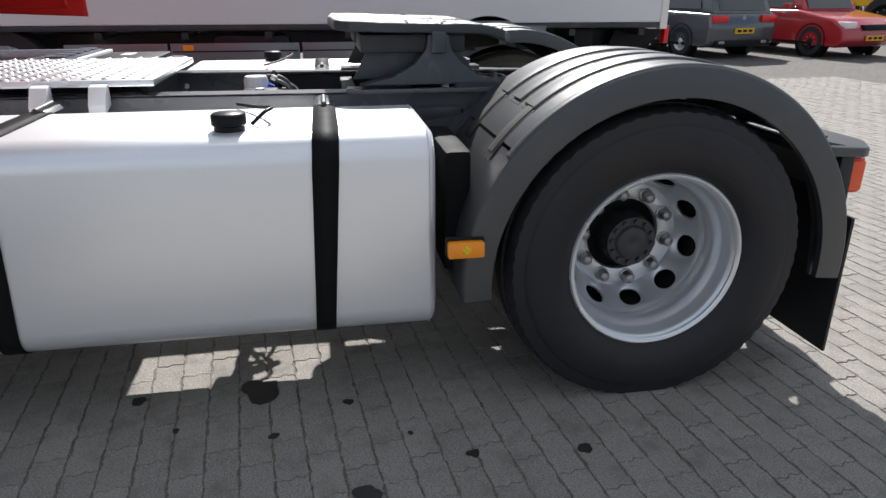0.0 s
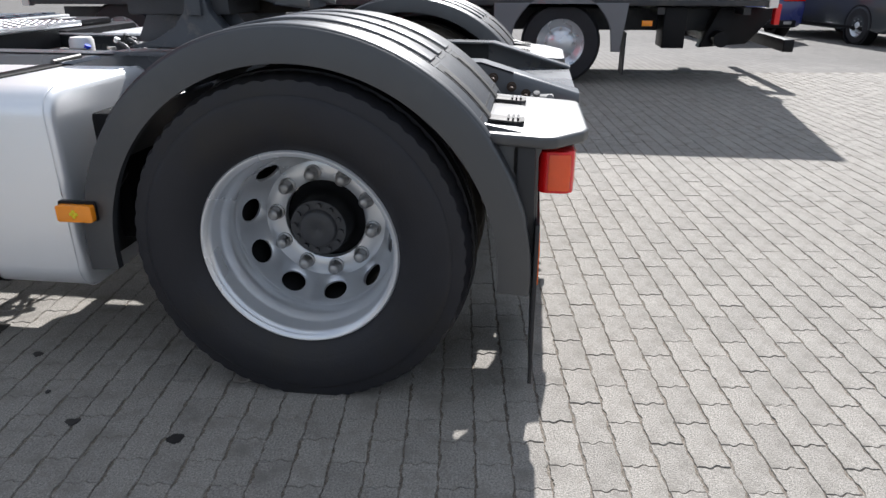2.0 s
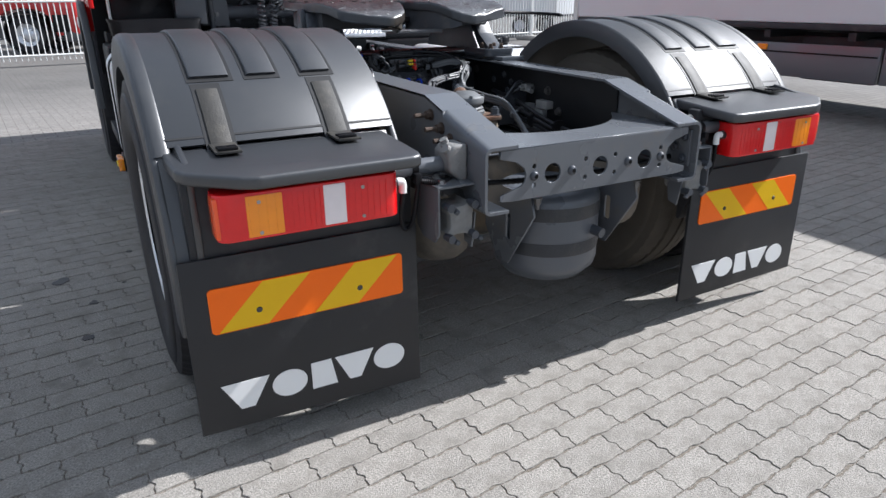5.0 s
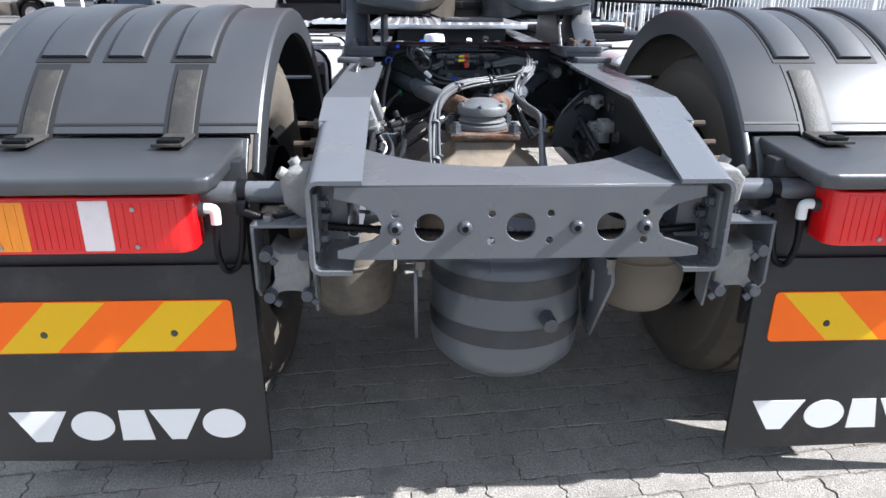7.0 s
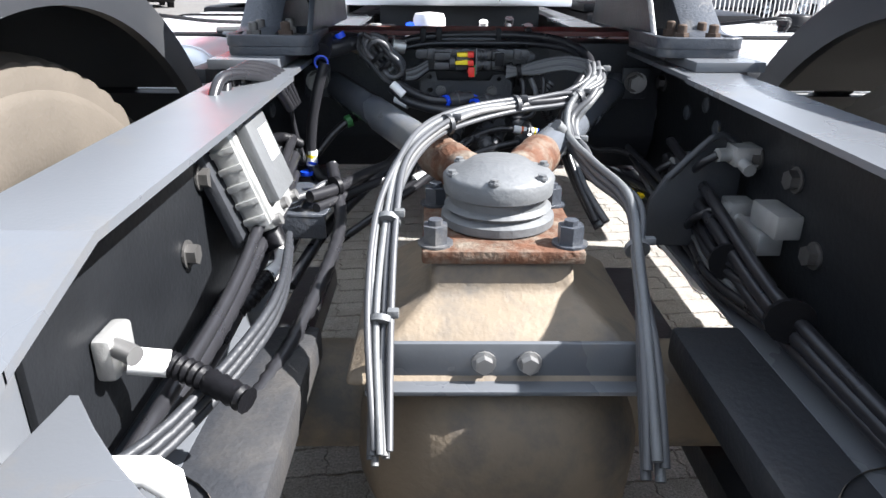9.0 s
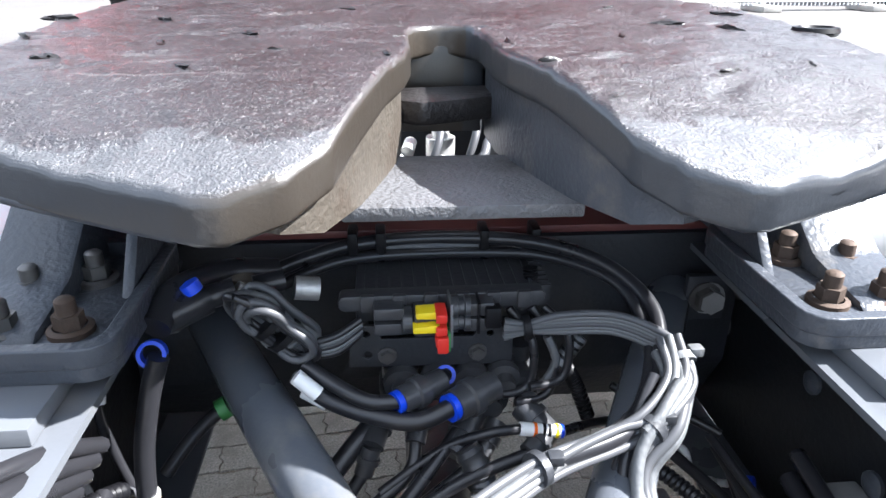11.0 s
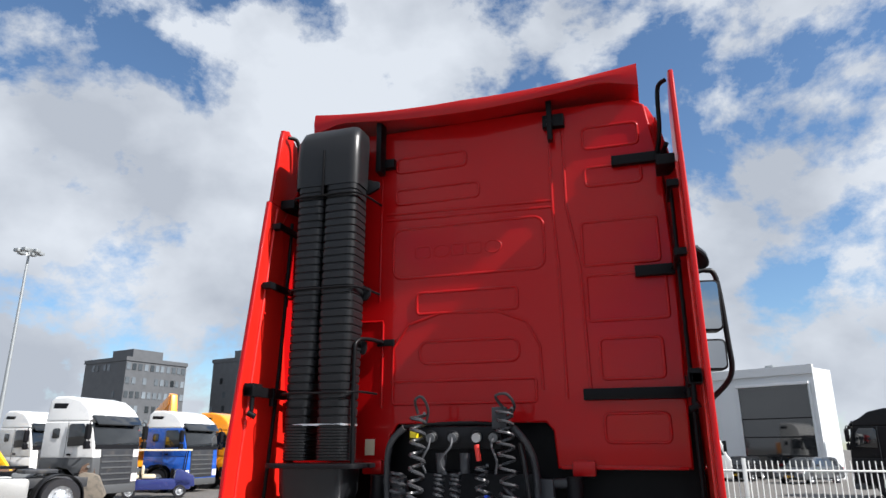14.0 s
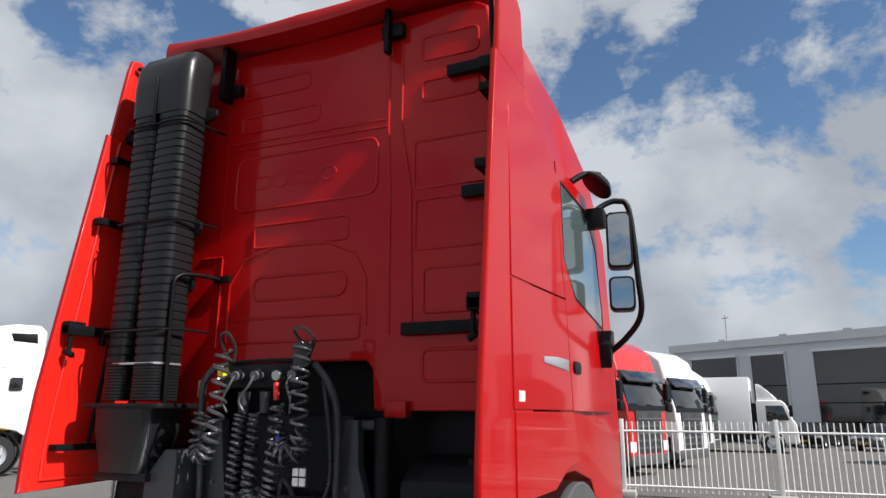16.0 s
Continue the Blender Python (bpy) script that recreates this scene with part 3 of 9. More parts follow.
def wheel_left(y, x_out, name, dual=True, parent=truck):
    """One wheel set, its outer face at x_out (negative side)."""
    w = group(name, parent)
    def tyre(x0, material):
        side = [(0.050, 0.296), (0.036, 0.310), (0.018, 0.330), (0.008, 0.352), (0.0055, 0.362), (0.0045, 0.364), (0.001, 0.395), (0.0, 0.425), (0.003, 0.452), (0.0075, 0.466), (0.0110, 0.468), (0.0125, 0.484), (0.019, 0.507)]
        tread = [(0.045, 0.519), (0.080, 0.523), (0.083, 0.509), (0.091, 0.509), (0.094, 0.526), (0.135, TYRE_R), (0.138, 0.512), (0.148, 0.512), (0.151, TYRE_R), (0.195, 0.526), (0.198, 0.509), (0.206, 0.509), (0.209, 0.523), (0.245, 0.519)]
        prof = [(x0 + d, r) for d, r in side + tread] + [(x0 + 0.290 - d, r) for d, r in reversed(side)]
        ns = len(side)
        def lug(i, j):
            return -0.005 if i in (ns - 1, ns, ns + 1, len(prof) - ns, len(prof) - ns - 1, len(prof) - ns - 2) and j % 3 == 0 else 0.0
        bm = lathe(prof, 180, "x", (0, y, HUB_Z), notch=lug)
        for v in bm.verts:
            if v.co.z < 0.001:
                v.co.z = 0.001
        return part("tyre", bm, material, w)
    tyre(x_out - 0.030, M_TYRE)
    f = x_out + 0.005
    rim = [(f + 0.002, 0.290), (f - 0.004, 0.296), (f - 0.005, 0.304), (f + 0.001, 0.309), (f + 0.010, 0.306), (f + 0.014, 0.296), (f + 0.020, 0.288), (f + 0.030, 0.2845), (f + 0.072, 0.2825), (f + 0.082, 0.277), (f + 0.098, 0.266), (f + 0.112, 0.2625),
           (f + 0.150, 0.262), (f + 0.158, 0.2655), (f + 0.166, 0.2655), (f + 0.176, 0.262), (f + 0.180, 0.264), (f + 0.182, 0.29), (f + 0.10, 0.293), (f + 0.02, 0.30)]
    part("rim", lathe(rim, 96, "x", (0, y, HUB_Z)), M_RIM, w, "silver painted steel rim")
    part("rim_back", lathe([(f + 0.178, 0.2645), (f + 0.318, 0.264), (f + 0.318, 0.29), (f + 0.183, 0.29)], 60, "x", (0, y, HUB_Z)), M_HUB, w, "black back of the rim")
    # dished disc: flat nut face, then a cone with ten hand holes towards the rim
    bm = bmesh.new()
    def on_disc(th, v):
        prof = ((0.0, 0.278, 0.206), (0.10, 0.268, 0.219), (0.90, 0.188, 0.254), (1.0, 0.172, 0.264))
        for (v0, d0, r0), (v1, d1, r1) in zip(prof, prof[1:]):
            if v <= v1 or v1 == 1.0:
                q = (v - v0) / (v1 - v0)
                d, r = d0 + q * (d1 - d0), r0 + q * (r1 - r0)
                break
        return Vector((f + d, y + r * math.cos(th), HUB_Z + r * math.sin(th)))
    half = radians(18)
    border = [(-1 + 2 * i / 8, 0.0) for i in range(8)] + [(1, i / 4) for i in range(4)] + [(1 - 2 * i / 8, 1.0) for i in range(8)] + [(-1, 1 - i / 4) for i in range(4)]
    for k in range(10):
        th0 = radians(36 * k + 10)
        rings = []
        for e in range(4):
            ring = []
            for u, v in border:
                a = math.atan2((v - 0.5) * 2, u)
                hu, hv = 0.56 * math.cos(a), 0.52 + 0.38 * math.sin(a)
                if e == 0:
                    p = on_disc(th0 + u * half, v)
                elif e == 1:
                    p = on_disc(th0 + half * (hu * 1.10), 0.52 + (hv - 0.52) * 1.10)
                else:
                    p = on_disc(th0 + half * hu, hv)
                    ax_ = Vector((0, math.cos(th0), math.sin(th0)))
                    p = p + (Vector((1, 0, 0)) * 0.6 + ax_ * 0.8) * (0.003 if e == 2 else 0.013)
                ring.append(bm.verts.new(p))
            rings.append(ring)
        n = len(border)
        for p_, q_ in zip(rings, rings[1:]):
            for i in range(n):
                bm.faces.new((p_[i], p_[(i + 1) % n], q_[(i + 1) % n], q_[i]))
    bmesh.ops.remove_doubles(bm, verts=bm.verts, dist=0.0006)
    part("disc", bm, M_RIM, w, "silver disc with ten oval hand holes")
    part("nut_ring", lathe([(f + 0.2785, 0.2065), (f + 0.2765, 0.202), (f + 0.2765, 0.143), (f + 0.279, 0.139), (f + 0.305, 0.138)], 60, "x", (0, y, HUB_Z)), M_RIM, w)
    for k in range(10):
        a = radians(36 * k - 8)
        c = (0, y - 0.1675 * math.cos(a), HUB_Z + 0.1675 * math.sin(a))
        bm = lathe([(f + 0.279, 0.0265), (f + 0.270, 0.0265), (f + 0.267, 0.021)], 20, "x", c)
        rod((f + 0.271, c[1], c[2]), (f + 0.243, c[1], c[2]), 0.0225, 6, bm)
        lathe([(f + 0.244, 0.0205), (f + 0.236, 0.0195), (f + 0.230, 0.016), (f + 0.227, 0.009), (f + 0.226, 0.0002)], 14, "x", c, bm=bm)
        part("wheel_nut", bm, M_NUT, w)
    part("hub", lathe([(f + 0.38, 0.142), (f + 0.315, 0.137), (f + 0.312, 0.128), (f + 0.300, 0.108), (f + 0.280, 0.100), (f + 0.206, 0.097), (f + 0.200, 0.092)], 48, "x", (0, y, HUB_Z)), M_HUB, w, "black hub with bolted cover")
    part("hub_cover", lathe([(f + 0.204, 0.094), (f + 0.198, 0.092), (f + 0.197, 0.064), (f + 0.186, 0.060), (f + 0.182, 0.054), (f + 0.181, 0.006), (f + 0.186, 0.0002)], 48, "x", (0, y, HUB_Z)), M_HUBCAP, w, "dark grey hub cover")
    for k in range(12):
        a = radians(30 * k + 6)
        c = Vector((f + 0.199, y + 0.078 * math.cos(a), HUB_Z + 0.078 * math.sin(a)))
        part("hub_bolt", rod(c, c + Vector((-0.013, 0, 0)), 0.0095, 6), M_HUBCAP, w, smooth=False)
    part("brake_drum", lathe([(f + 0.335, 0.140), (f + 0.335, 0.225), (f + 0.345, 0.235), (f + 0.60, 0.235)], 40, "x", (0, y, HUB_Z)), M_HUB, w)
    if dual:
        tyre(x_out + 0.320, M_TYRE_DUST)
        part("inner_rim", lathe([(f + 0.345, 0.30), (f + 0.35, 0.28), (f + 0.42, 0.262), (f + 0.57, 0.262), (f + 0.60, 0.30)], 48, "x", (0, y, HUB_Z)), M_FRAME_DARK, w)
    return w


rear_wheel = wheel_left(0.0, -1.250, "rear_wheel")
tagged(rear_wheel, "dual rear wheel with black tyres and silver rim")
mirror_part(rear_wheel, truck)
front_wheel = wheel_left(3.80, -1.22, "front_wheel", dual=False)
mirror_part(front_wheel, truck)

# ---- frame ----
def rail(side):
    s = side
    outline = [(-0.60, 0.655), (-0.60, 0.919), (-0.48, 0.955), (0.2, 0.965), (4.6, 0.99), (4.6, 0.70), (0.4, 0.66), (-0.5, 0.655)]
    web = pierced(outline, [ellipse(1.05 - 0.09 * k, 0.885, 0.011, 0.011, 12) for k in range(7)] + [ellipse(1.75 + 0.1 * k, 0.90, 0.014, 0.014, 12) for k in range(5)], 0.008,
                  Matrix.Translation((s * 0.426, 0, 0)) @ Matrix(((0, 0, 1, 0), (1, 0, 0, 0), (0, 1, 0, 0), (0, 0, 0, 1))))
    r = group("frame_rail", truck)
    part("web", web, M_FRAME, r, smooth=False)
    w = 0.082
    fl = []
    top = [(-0.60, 0.9216), (-0.48, 0.957), (0.2, 0.967), (4.6, 0.992)]
    bm = bmesh.new()
    for (y0, z0), (y1, z1) in zip(top, top[1:]):
        xs = sorted((s * (0.430), s * (0.430 - w - (0.03 if y0 < -0.4 else 0.02))))
        prism([(y0, z0), (y1, z1), (y1, z1 - 0.008), (y0, z0 - 0.008)], "x", xs[0], xs[1], 0.0, bm=bm)
    part("top_flange", bm, M_FRAME, r)
    bm = box(min(s * 0.430, s * 0.345), max(s * 0.430, s * 0.345), -0.60, 4.6, 0.648, 0.656, 0.002)
    part("bottom_flange", bm, M_FRAME, r)
    # open end: channel with rounded bends
    def channel(inset):
        x1, z0, z1, rad = 0.430 - inset, 0.648 + inset, 0.848 - inset, 0.024 - inset
        c_ = [(0.318, z1)] + [(x1 - rad + rad * math.sin(radians(a)), z1 - rad + rad * math.cos(radians(a))) for a in range(0, 91, 15)]
        return c_ + [(x1 - rad + rad * math.cos(radians(a)), z0 + rad - rad * math.sin(radians(a))) for a in range(0, 91, 15)] + [(0.345, z0)]
    c_out, c_in = channel(0.0), channel(0.009)
    end = bmesh.new()
    loops = []
    for y_, lift in ((-0.850, 0.0), (-0.598, 0.0742)):
        for pts_ in (c_out, c_in):
            loops.append([end.verts.new((s * x_, y_, z_ + (lift if z_ > 0.75 else 0.0))) for x_, z_ in pts_])
    o0, i0, o1, i1 = loops
    for a_, b_ in ((o0, o1), (i0, i1), (o0, i0), (o1, i1)):
        for k in range(len(a_) - 1):
            end.faces.new((a_[k], a_[k + 1], b_[k + 1], b_[k]))
    end.faces.new((o0[0], i0[0], i1[0], o1[0]))
    end.faces.new((o0[-1], i0[-1], i1[-1], o1[-1]))
    part("channel_end", end, M_FRAME, r)
    # added sheet over the web's inside, coloured as the rail's own shade
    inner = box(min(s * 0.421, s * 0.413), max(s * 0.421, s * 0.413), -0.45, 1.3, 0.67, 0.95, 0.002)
    part("inner_liner", inner, M_SHADE_BLACK, r)
    # row of bolts along the outer web, under the coupling
    for k in range(13):
        hexbolt((s * 0.431, 0.98 - 0.062 * k, 0.905), (s, 0, 0), 0.010, 0.010, r, M_CAST)
    for y, z in ((-0.525, 0.900), (-0.595, 0.868), (-0.650, 0.842), (-0.700, 0.830), (-0.50, 0.75), (-0.56, 0.72)):
        hexbolt((s * 0.431, y, z), (s, 0, 0), 0.014, 0.016, r, M_CAST if z < 0.8 else M_BOLT_RUST, stud=0.042)
    for y, z in ((-0.02, 0.86), (0.10, 0.86), (-0.10, 0.78), (0.58, 0.905), (0.62, 0.83)):
        hexbolt((s * 0.412, y, z), (-s, 0, 0), 0.014, 0.012, r, M_BOLT)
    return r


rail(-1)
rail(1)

# rear cross member: flanged plate with three round holes and forked ends
cm = group("rear_cross_member", truck)
fork = [(-0.372, 0.832), (0.372, 0.832), (0.374, 0.812), (0.318, 0.797), (0.290, 0.777), (0.281, 0.755), (0.286, 0.733), (0.300, 0.721), (0.372, 0.700), (0.372, 0.685), (0.335, 0.681), (-0.335, 0.681), (-0.372, 0.685), (-0.372, 0.700), (-0.300, 0.721),
        (-0.286, 0.733), (-0.281, 0.755), (-0.290, 0.777), (-0.318, 0.797), (-0.374, 0.812)]
cm_holes = [ellipse(x, 0.748, 0.0315, 0.0315, 28) for x in (-0.186, 0.0, 0.186)]
cm_holes += [ellipse(x, 0.748 + d, 0.0088, 0.0088, 14) for x in (-0.060, 0.060, -0.255, 0.255) for d in (-0.029, 0.029)]
to_back = Matrix(((1, 0, 0, 0), (0, 0, -1, 0), (0, 1, 0, 0), (0, 0, 0, 1)))
part("face", pierced(fork, cm_holes, 0.008, Matrix.Translation((0, -0.840, 0)) @ to_back, 0.0015), M_FRAME, cm, smooth=False)
arc = [(-0.372, -0.842), (0.372, -0.842), (0.350, -0.50)]
arc += [(0.345 - 0.69 * k / 24, -0.50 - 0.198 * (1 - abs(2 * k / 24 - 1) ** 2.4)) for k in range(25)]
arc += [(-0.350, -0.50)]
part("top_plate", pierced(arc, [], 0.008, Matrix.Translation((0, 0, 0.834)) @ pose(0, 0, 0, 0, 0, 0), 0.0015), M_FRAME, cm, smooth=False)
part("bend", rod((-0.372, -0.836, 0.8295), (0.372, -0.836, 0.8295), 0.0075, 12), M_FRAME, cm)
for x in (-0.255, -0.114, 0.114, 0.255):
    b = lathe([(-0.844, 0.0155), (-0.8465, 0.0155), (-0.852, 0.0125), (-0.8555, 0.0085), (-0.8555, 0.0065)], 20, "y", (x, 0, 0.748))
    part("button_bolt", b, M_CAST, cm)
    part("bolt_socket", rod((x, -0.8562, 0.748), (x, -0.846, 0.748), 0.0070, 6), M_BLACK_STEEL, cm, smooth=False)
for s in (-1, 1):
    hang = pierced([(-0.52, 0.66), (-0.78, 0.66), (-0.80, 0.60), (-0.66, 0.40), (-0.60, 0.40), (-0.52, 0.50)], [rounded(0.03, 0.09, 0.01, 3, -0.66, 0.53)], 0.008,
                   Matrix.Translation((s * 0.215, 0, 0)) @ Matrix(((0, 0, 1, 0), (1, 0, 0, 0), (0, 1, 0, 0), (0, 0, 0, 1))))
    part("tank_hanger", hang, M_FRAME, cm, smooth=False)
    # angle bracket and bolts inside the rail's open end
    gus = prism([(s * 0.421, -0.825), (s * 0.421, -0.735), (s * 0.36, -0.735), (s * 0.36, -0.745), (s * 0.411, -0.748), (s * 0.411, -0.825)], "z", 0.690, 0.815, 0.002)
    part("end_gusset", gus, M_FRAME, cm)
    for y, z in ((-0.80, 0.715), (-0.80, 0.79), (-0.765, 0.752)):
        hexbolt((s * 0.411, y, z), (-s, 0, 0), 0.013, 0.012, cm, M_CAST, stud=0.008)
    hexbolt((s * 0.205, -0.80, 0.662), (0, 0, -1), 0.011, 0.018, cm, M_BOLT, stud=0.02)
conduit = tube([(-0.40, -0.76, 0.725), (-0.2, -0.765, 0.712), (0.0, -0.765, 0.704), (0.2, -0.76, 0.704), (0.40, -0.75, 0.712)], 0.010, 8, steps=24, ridge=0.002)
part("conduit", conduit, M_BLACK, truck, "ribbed black cable conduit")

# air reservoir and suspension bellows under the frame
res = group("air_reservoir", truck)
part("shell", lathe([(0.622, 0.0002), (0.621, 0.12), (0.615, 0.160), (0.602, 0.180), (0.585, 0.188), (0.36, 0.188), (0.335, 0.181), (0.298, 0.145), (0.277, 0.085), (0.270, 0.0002)], 48, "z", (0.012, -0.56, 0.012)), M_RESERVOIR, res)
for z in (0.525, 0.40):
    part("band", lathe([(z, 0.1895), (z + 0.022, 0.1912), (z + 0.046, 0.1895)], 48, "z", (0.012, -0.56, 0.012)), M_FRAME_DARK, res, "dark clamping band")
part("drain_valve", rod((0.085, -0.725, 0.49), (0.092, -0.775, 0.485), 0.018, 8), M_CAST, res)
for s in (-1, 1):
    bel = group("air_spring", truck)
    part("bellows", lathe([(0.66, 0.105), (0.62, 0.118), (0.55, 0.122), (0.49, 0.120), (0.455, 0.114), (0.425, 0.100), (0.408, 0.082), (0.400, 0.058), (0.399, 0.0002)], 36, "z", (s * 0.385, -0.47, 0)), M_BELLOW, bel, "dusty tan air spring bowl")
    part("seam", lathe([(0.548, 0.1225), (0.553, 0.1255), (0.558, 0.1225)], 36, "z", (s * 0.385, -0.47, 0)), M_BELLOW, bel)
    part("spring_beam", box(s * 0.40 - 0.045, s * 0.40 + 0.045, -0.36, 0.75, 0.33, 0.39, 0.012), M_FRAME_DARK, bel)
    # tube arm and brackets outside the frame end
    br = group("lamp_bracket", truck)
    part("tube_arm", rod((s * 0.44, -0.70, 0.785), (s * 0.70, -0.70, 0.785), 0.024, 18), M_FRAME, br)
    cast = prism([(s * 0.432, 0.735), (s * 0.452, 0.735), (s * 0.492, 0.770), (s * 0.498, 0.825), (s * 0.478, 0.845), (s * 0.432, 0.848)], "y", -0.755, -0.665, 0.010, 3)
    rod((s * 0.478, -0.735, 0.825), (s * 0.500, -0.740, 0.840), 0.014, 10, cast)
    rod((s * 0.470, -0.69, 0.842), (s * 0.478, -0.69, 0.856), 0.013, 8, cast)
    part("casting", cast, M_DUSTCAST, br, "dull cast clamp")
    clamp = rod((s * 0.578, -0.70, 0.785), (s * 0.596, -0.70, 0.785), 0.0285, 18)
    box(s * 0.587 - 0.010, s * 0.587 + 0.010, -0.745, -0.715, 0.745, 0.775, 0.004, clamp)
    part("clamp", clamp, M_BLACK, br)
    part("arm_conduit", tube([(s * 0.585, -0.735, 0.752), (s * 0.55, -0.755, 0.748), (s * 0.51, -0.75, 0.742), (s * 0.47, -0.72, 0.735)], 0.009, 8, steps=16, ridge=0.002), M_BLACK, br)
    xs_ = sorted((s * 0.434, s * 0.556))
    part("shelf", box(xs_[0], xs_[1], -0.800, -0.66, 0.735, 0.742, 0.002), M_FRAME, br, "grey folded bracket")
    part("cheek", prism([(-0.800, 0.742), (-0.66, 0.742), (-0.66, 0.60), (-0.70, 0.57), (-0.775, 0.57), (-0.800, 0.60)], "x", s * 0.549, s * 0.556, 0.0015), M_FRAME, br)
    lugs = prism([(s * 0.450, 0.585), (s * 0.468, 0.592), (s * 0.500, 0.592), (s * 0.520, 0.580), (s * 0.528, 0.598), (s * 0.515, 0.612), (s * 0.515, 0.655), (s * 0.530, 0.672), (s * 0.520, 0.692), (s * 0.500, 0.678), (s * 0.468, 0.678), (s * 0.450, 0.690), (s * 0.438, 0.675), (s * 0.442, 0.600)], "y", -0.80, -0.70, 0.006)
    part("valve_block", lugs, M_DUSTCAST, br, "dusty cast valve block")
    for lx, lz in ((0.525, 0.682), (0.523, 0.588), (0.446, 0.684), (0.445, 0.590)):
        lug = rod((s * lx, -0.79, lz), (s * lx, -0.825, lz), 0.0125, 12)
        rod((s * (lx - 0.012), -0.822, lz - 0.008), (s * (lx - 0.022), -0.822, lz - 0.016), 0.008, 8, lug)
        part("valve_lug", lug, M_CAST, br)
    part("hanger_tab", prism([(-0.80, 0.65), (-0.72, 0.65), (-0.74, 0.545), (-0.78, 0.535)], "x", s * 0.428, s * 0.434, 0.001), M_FRAME, br)
    for y, x in ((-0.765, 0.525), (-0.70, 0.505)):
        hexbolt((s * x, y, 0.742), (0, 0, 1), 0.010, 0.008, br, M_NUT)

# axle, differential, V-stay
ax = group("drive_axle", truck)
part("axle_tube", rod((-0.62, 0, HUB_Z), (0.62, 0, HUB_Z), 0.085, 24), M_AXLE, ax)
diff = lathe([(-0.27, 0.0002), (-0.26, 0.10), (-0.22, 0.16), (-0.14, 0.195), (0.0, 0.205), (0.12, 0.18), (0.25, 0.13), (0.38, 0.10)], 36, "y", (0.0, 0, 0.50))
part("differential", diff, M_AXLE, ax, "dusty tan differential housing")
seat = bmesh.new()
tiers = [[seat.verts.new(p) for p in ((-w_, y0_, z_), (w_, y0_, z_), (w_, y1_, z_), (-w_, y1_, z_))] for z_, w_, y0_, y1_ in ((0.775, 0.092, -0.112, 0.085), (0.735, 0.096, -0.120, 0.09), (0.715, 0.125, -0.165, 0.12), (0.665, 0.20, -0.235, 0.15))]
for a_, b_ in zip(tiers, tiers[1:]):
    for k in range(4):
        seat.faces.new((a_[k], a_[(k + 1) % 4], b_[(k + 1) % 4], b_[k]))
seat.faces.new(tiers[0])
seat.faces.new(tiers[-1])
bevelled(seat, 0.010, 3)
part("stay_seat", seat, M_AXLE, ax, "dusty tan seat on the axle")
part("seat_plate", box(-0.106, 0.106, -0.122, 0.10, 0.775, 0.794, 0.006), M_RUST, ax, "rusted seat plate")
for x in (-0.088, 0.088):
    for y in (-0.095, 0.07):
        hexbolt((x, y, 0.794), (0, 0, 1), 0.0175, 0.024, ax, M_CAST, stud=0.010)
part("cross_strap", prism([(-0.160, 0.670), (0.160, 0.670), (0.150, 0.718), (-0.150, 0.718)], "y", -0.222, -0.214, 0.002), M_FRAME, ax)
part("strap_fold", box(-0.17, 0.17, -0.25, -0.214, 0.664, 0.670, 0.001), M_FRAME, ax)
for x in (-0.030, 0.024):
    hexbolt((x, -0.223, 0.694), (0, -1, 0), 0.011, 0.010, ax, M_NUT)
vs = group("v_stay", truck)
part("joint_body", lathe([(0.79, 0.070), (0.797, 0.080), (0.808, 0.080), (0.814, 0.070), (0.820, 0.076), (0.826, 0.068), (0.836, 0.068), (0.84, 0.076), (0.862, 0.078), (0.868, 0.073), (0.872, 0.056), (0.884, 0.040), (0.888, 0.0002)], 40, "z", (0.0, -0.005, 0)), M_CAPGREY, vs, "grey domed joint cap")
for k in range(6):
    a = radians(60 * k + 20)
    hexbolt((0.070 * math.cos(a), -0.005 + 0.070 * math.sin(a), 0.868), (0, 0, 1), 0.006, 0.004, vs, M_CAPGREY)
for s in (-1, 1):
    a, m1, b = Vector((s * 0.030, 0.062, 0.836)), Vector((s * 0.092, 0.200, 0.842)), Vector((s * 0.330, 0.64, 0.896))
    part("stay_sleeve", lathe([(0, 0.030), (0.02, 0.035), (0.042, 0.0335), (0.05, 0.031), (0.06, 0.0345), (0.085, 0.0355), (0.093, 0.032), (0.105, 0.0345), (0.135, 0.036), (0.15, 0.031)], 24, "z"), M_RUST, vs, "flaking rusty sleeve").matrix_basis = Matrix.Translation(a) @ (m1 - a).to_track_quat("Z", "Y").to_matrix().to_4x4()
    part("stay_arm", rod(m1 - (b - m1).normalized() * 0.02, b, 0.0305, 24), M_STAY, vs)
    part("stay_end", lathe([(-0.05, 0.03), (-0.045, 0.05), (0.045, 0.05), (0.05, 0.03)], 20, "x", (s * 0.355, 0.67, 0.887)), M_CAST, vs)
part("stay_clip", rod((0.118, 0.235, 0.882), (0.130, 0.24, 0.870), 0.012, 8), M_CAPGREY, vs)

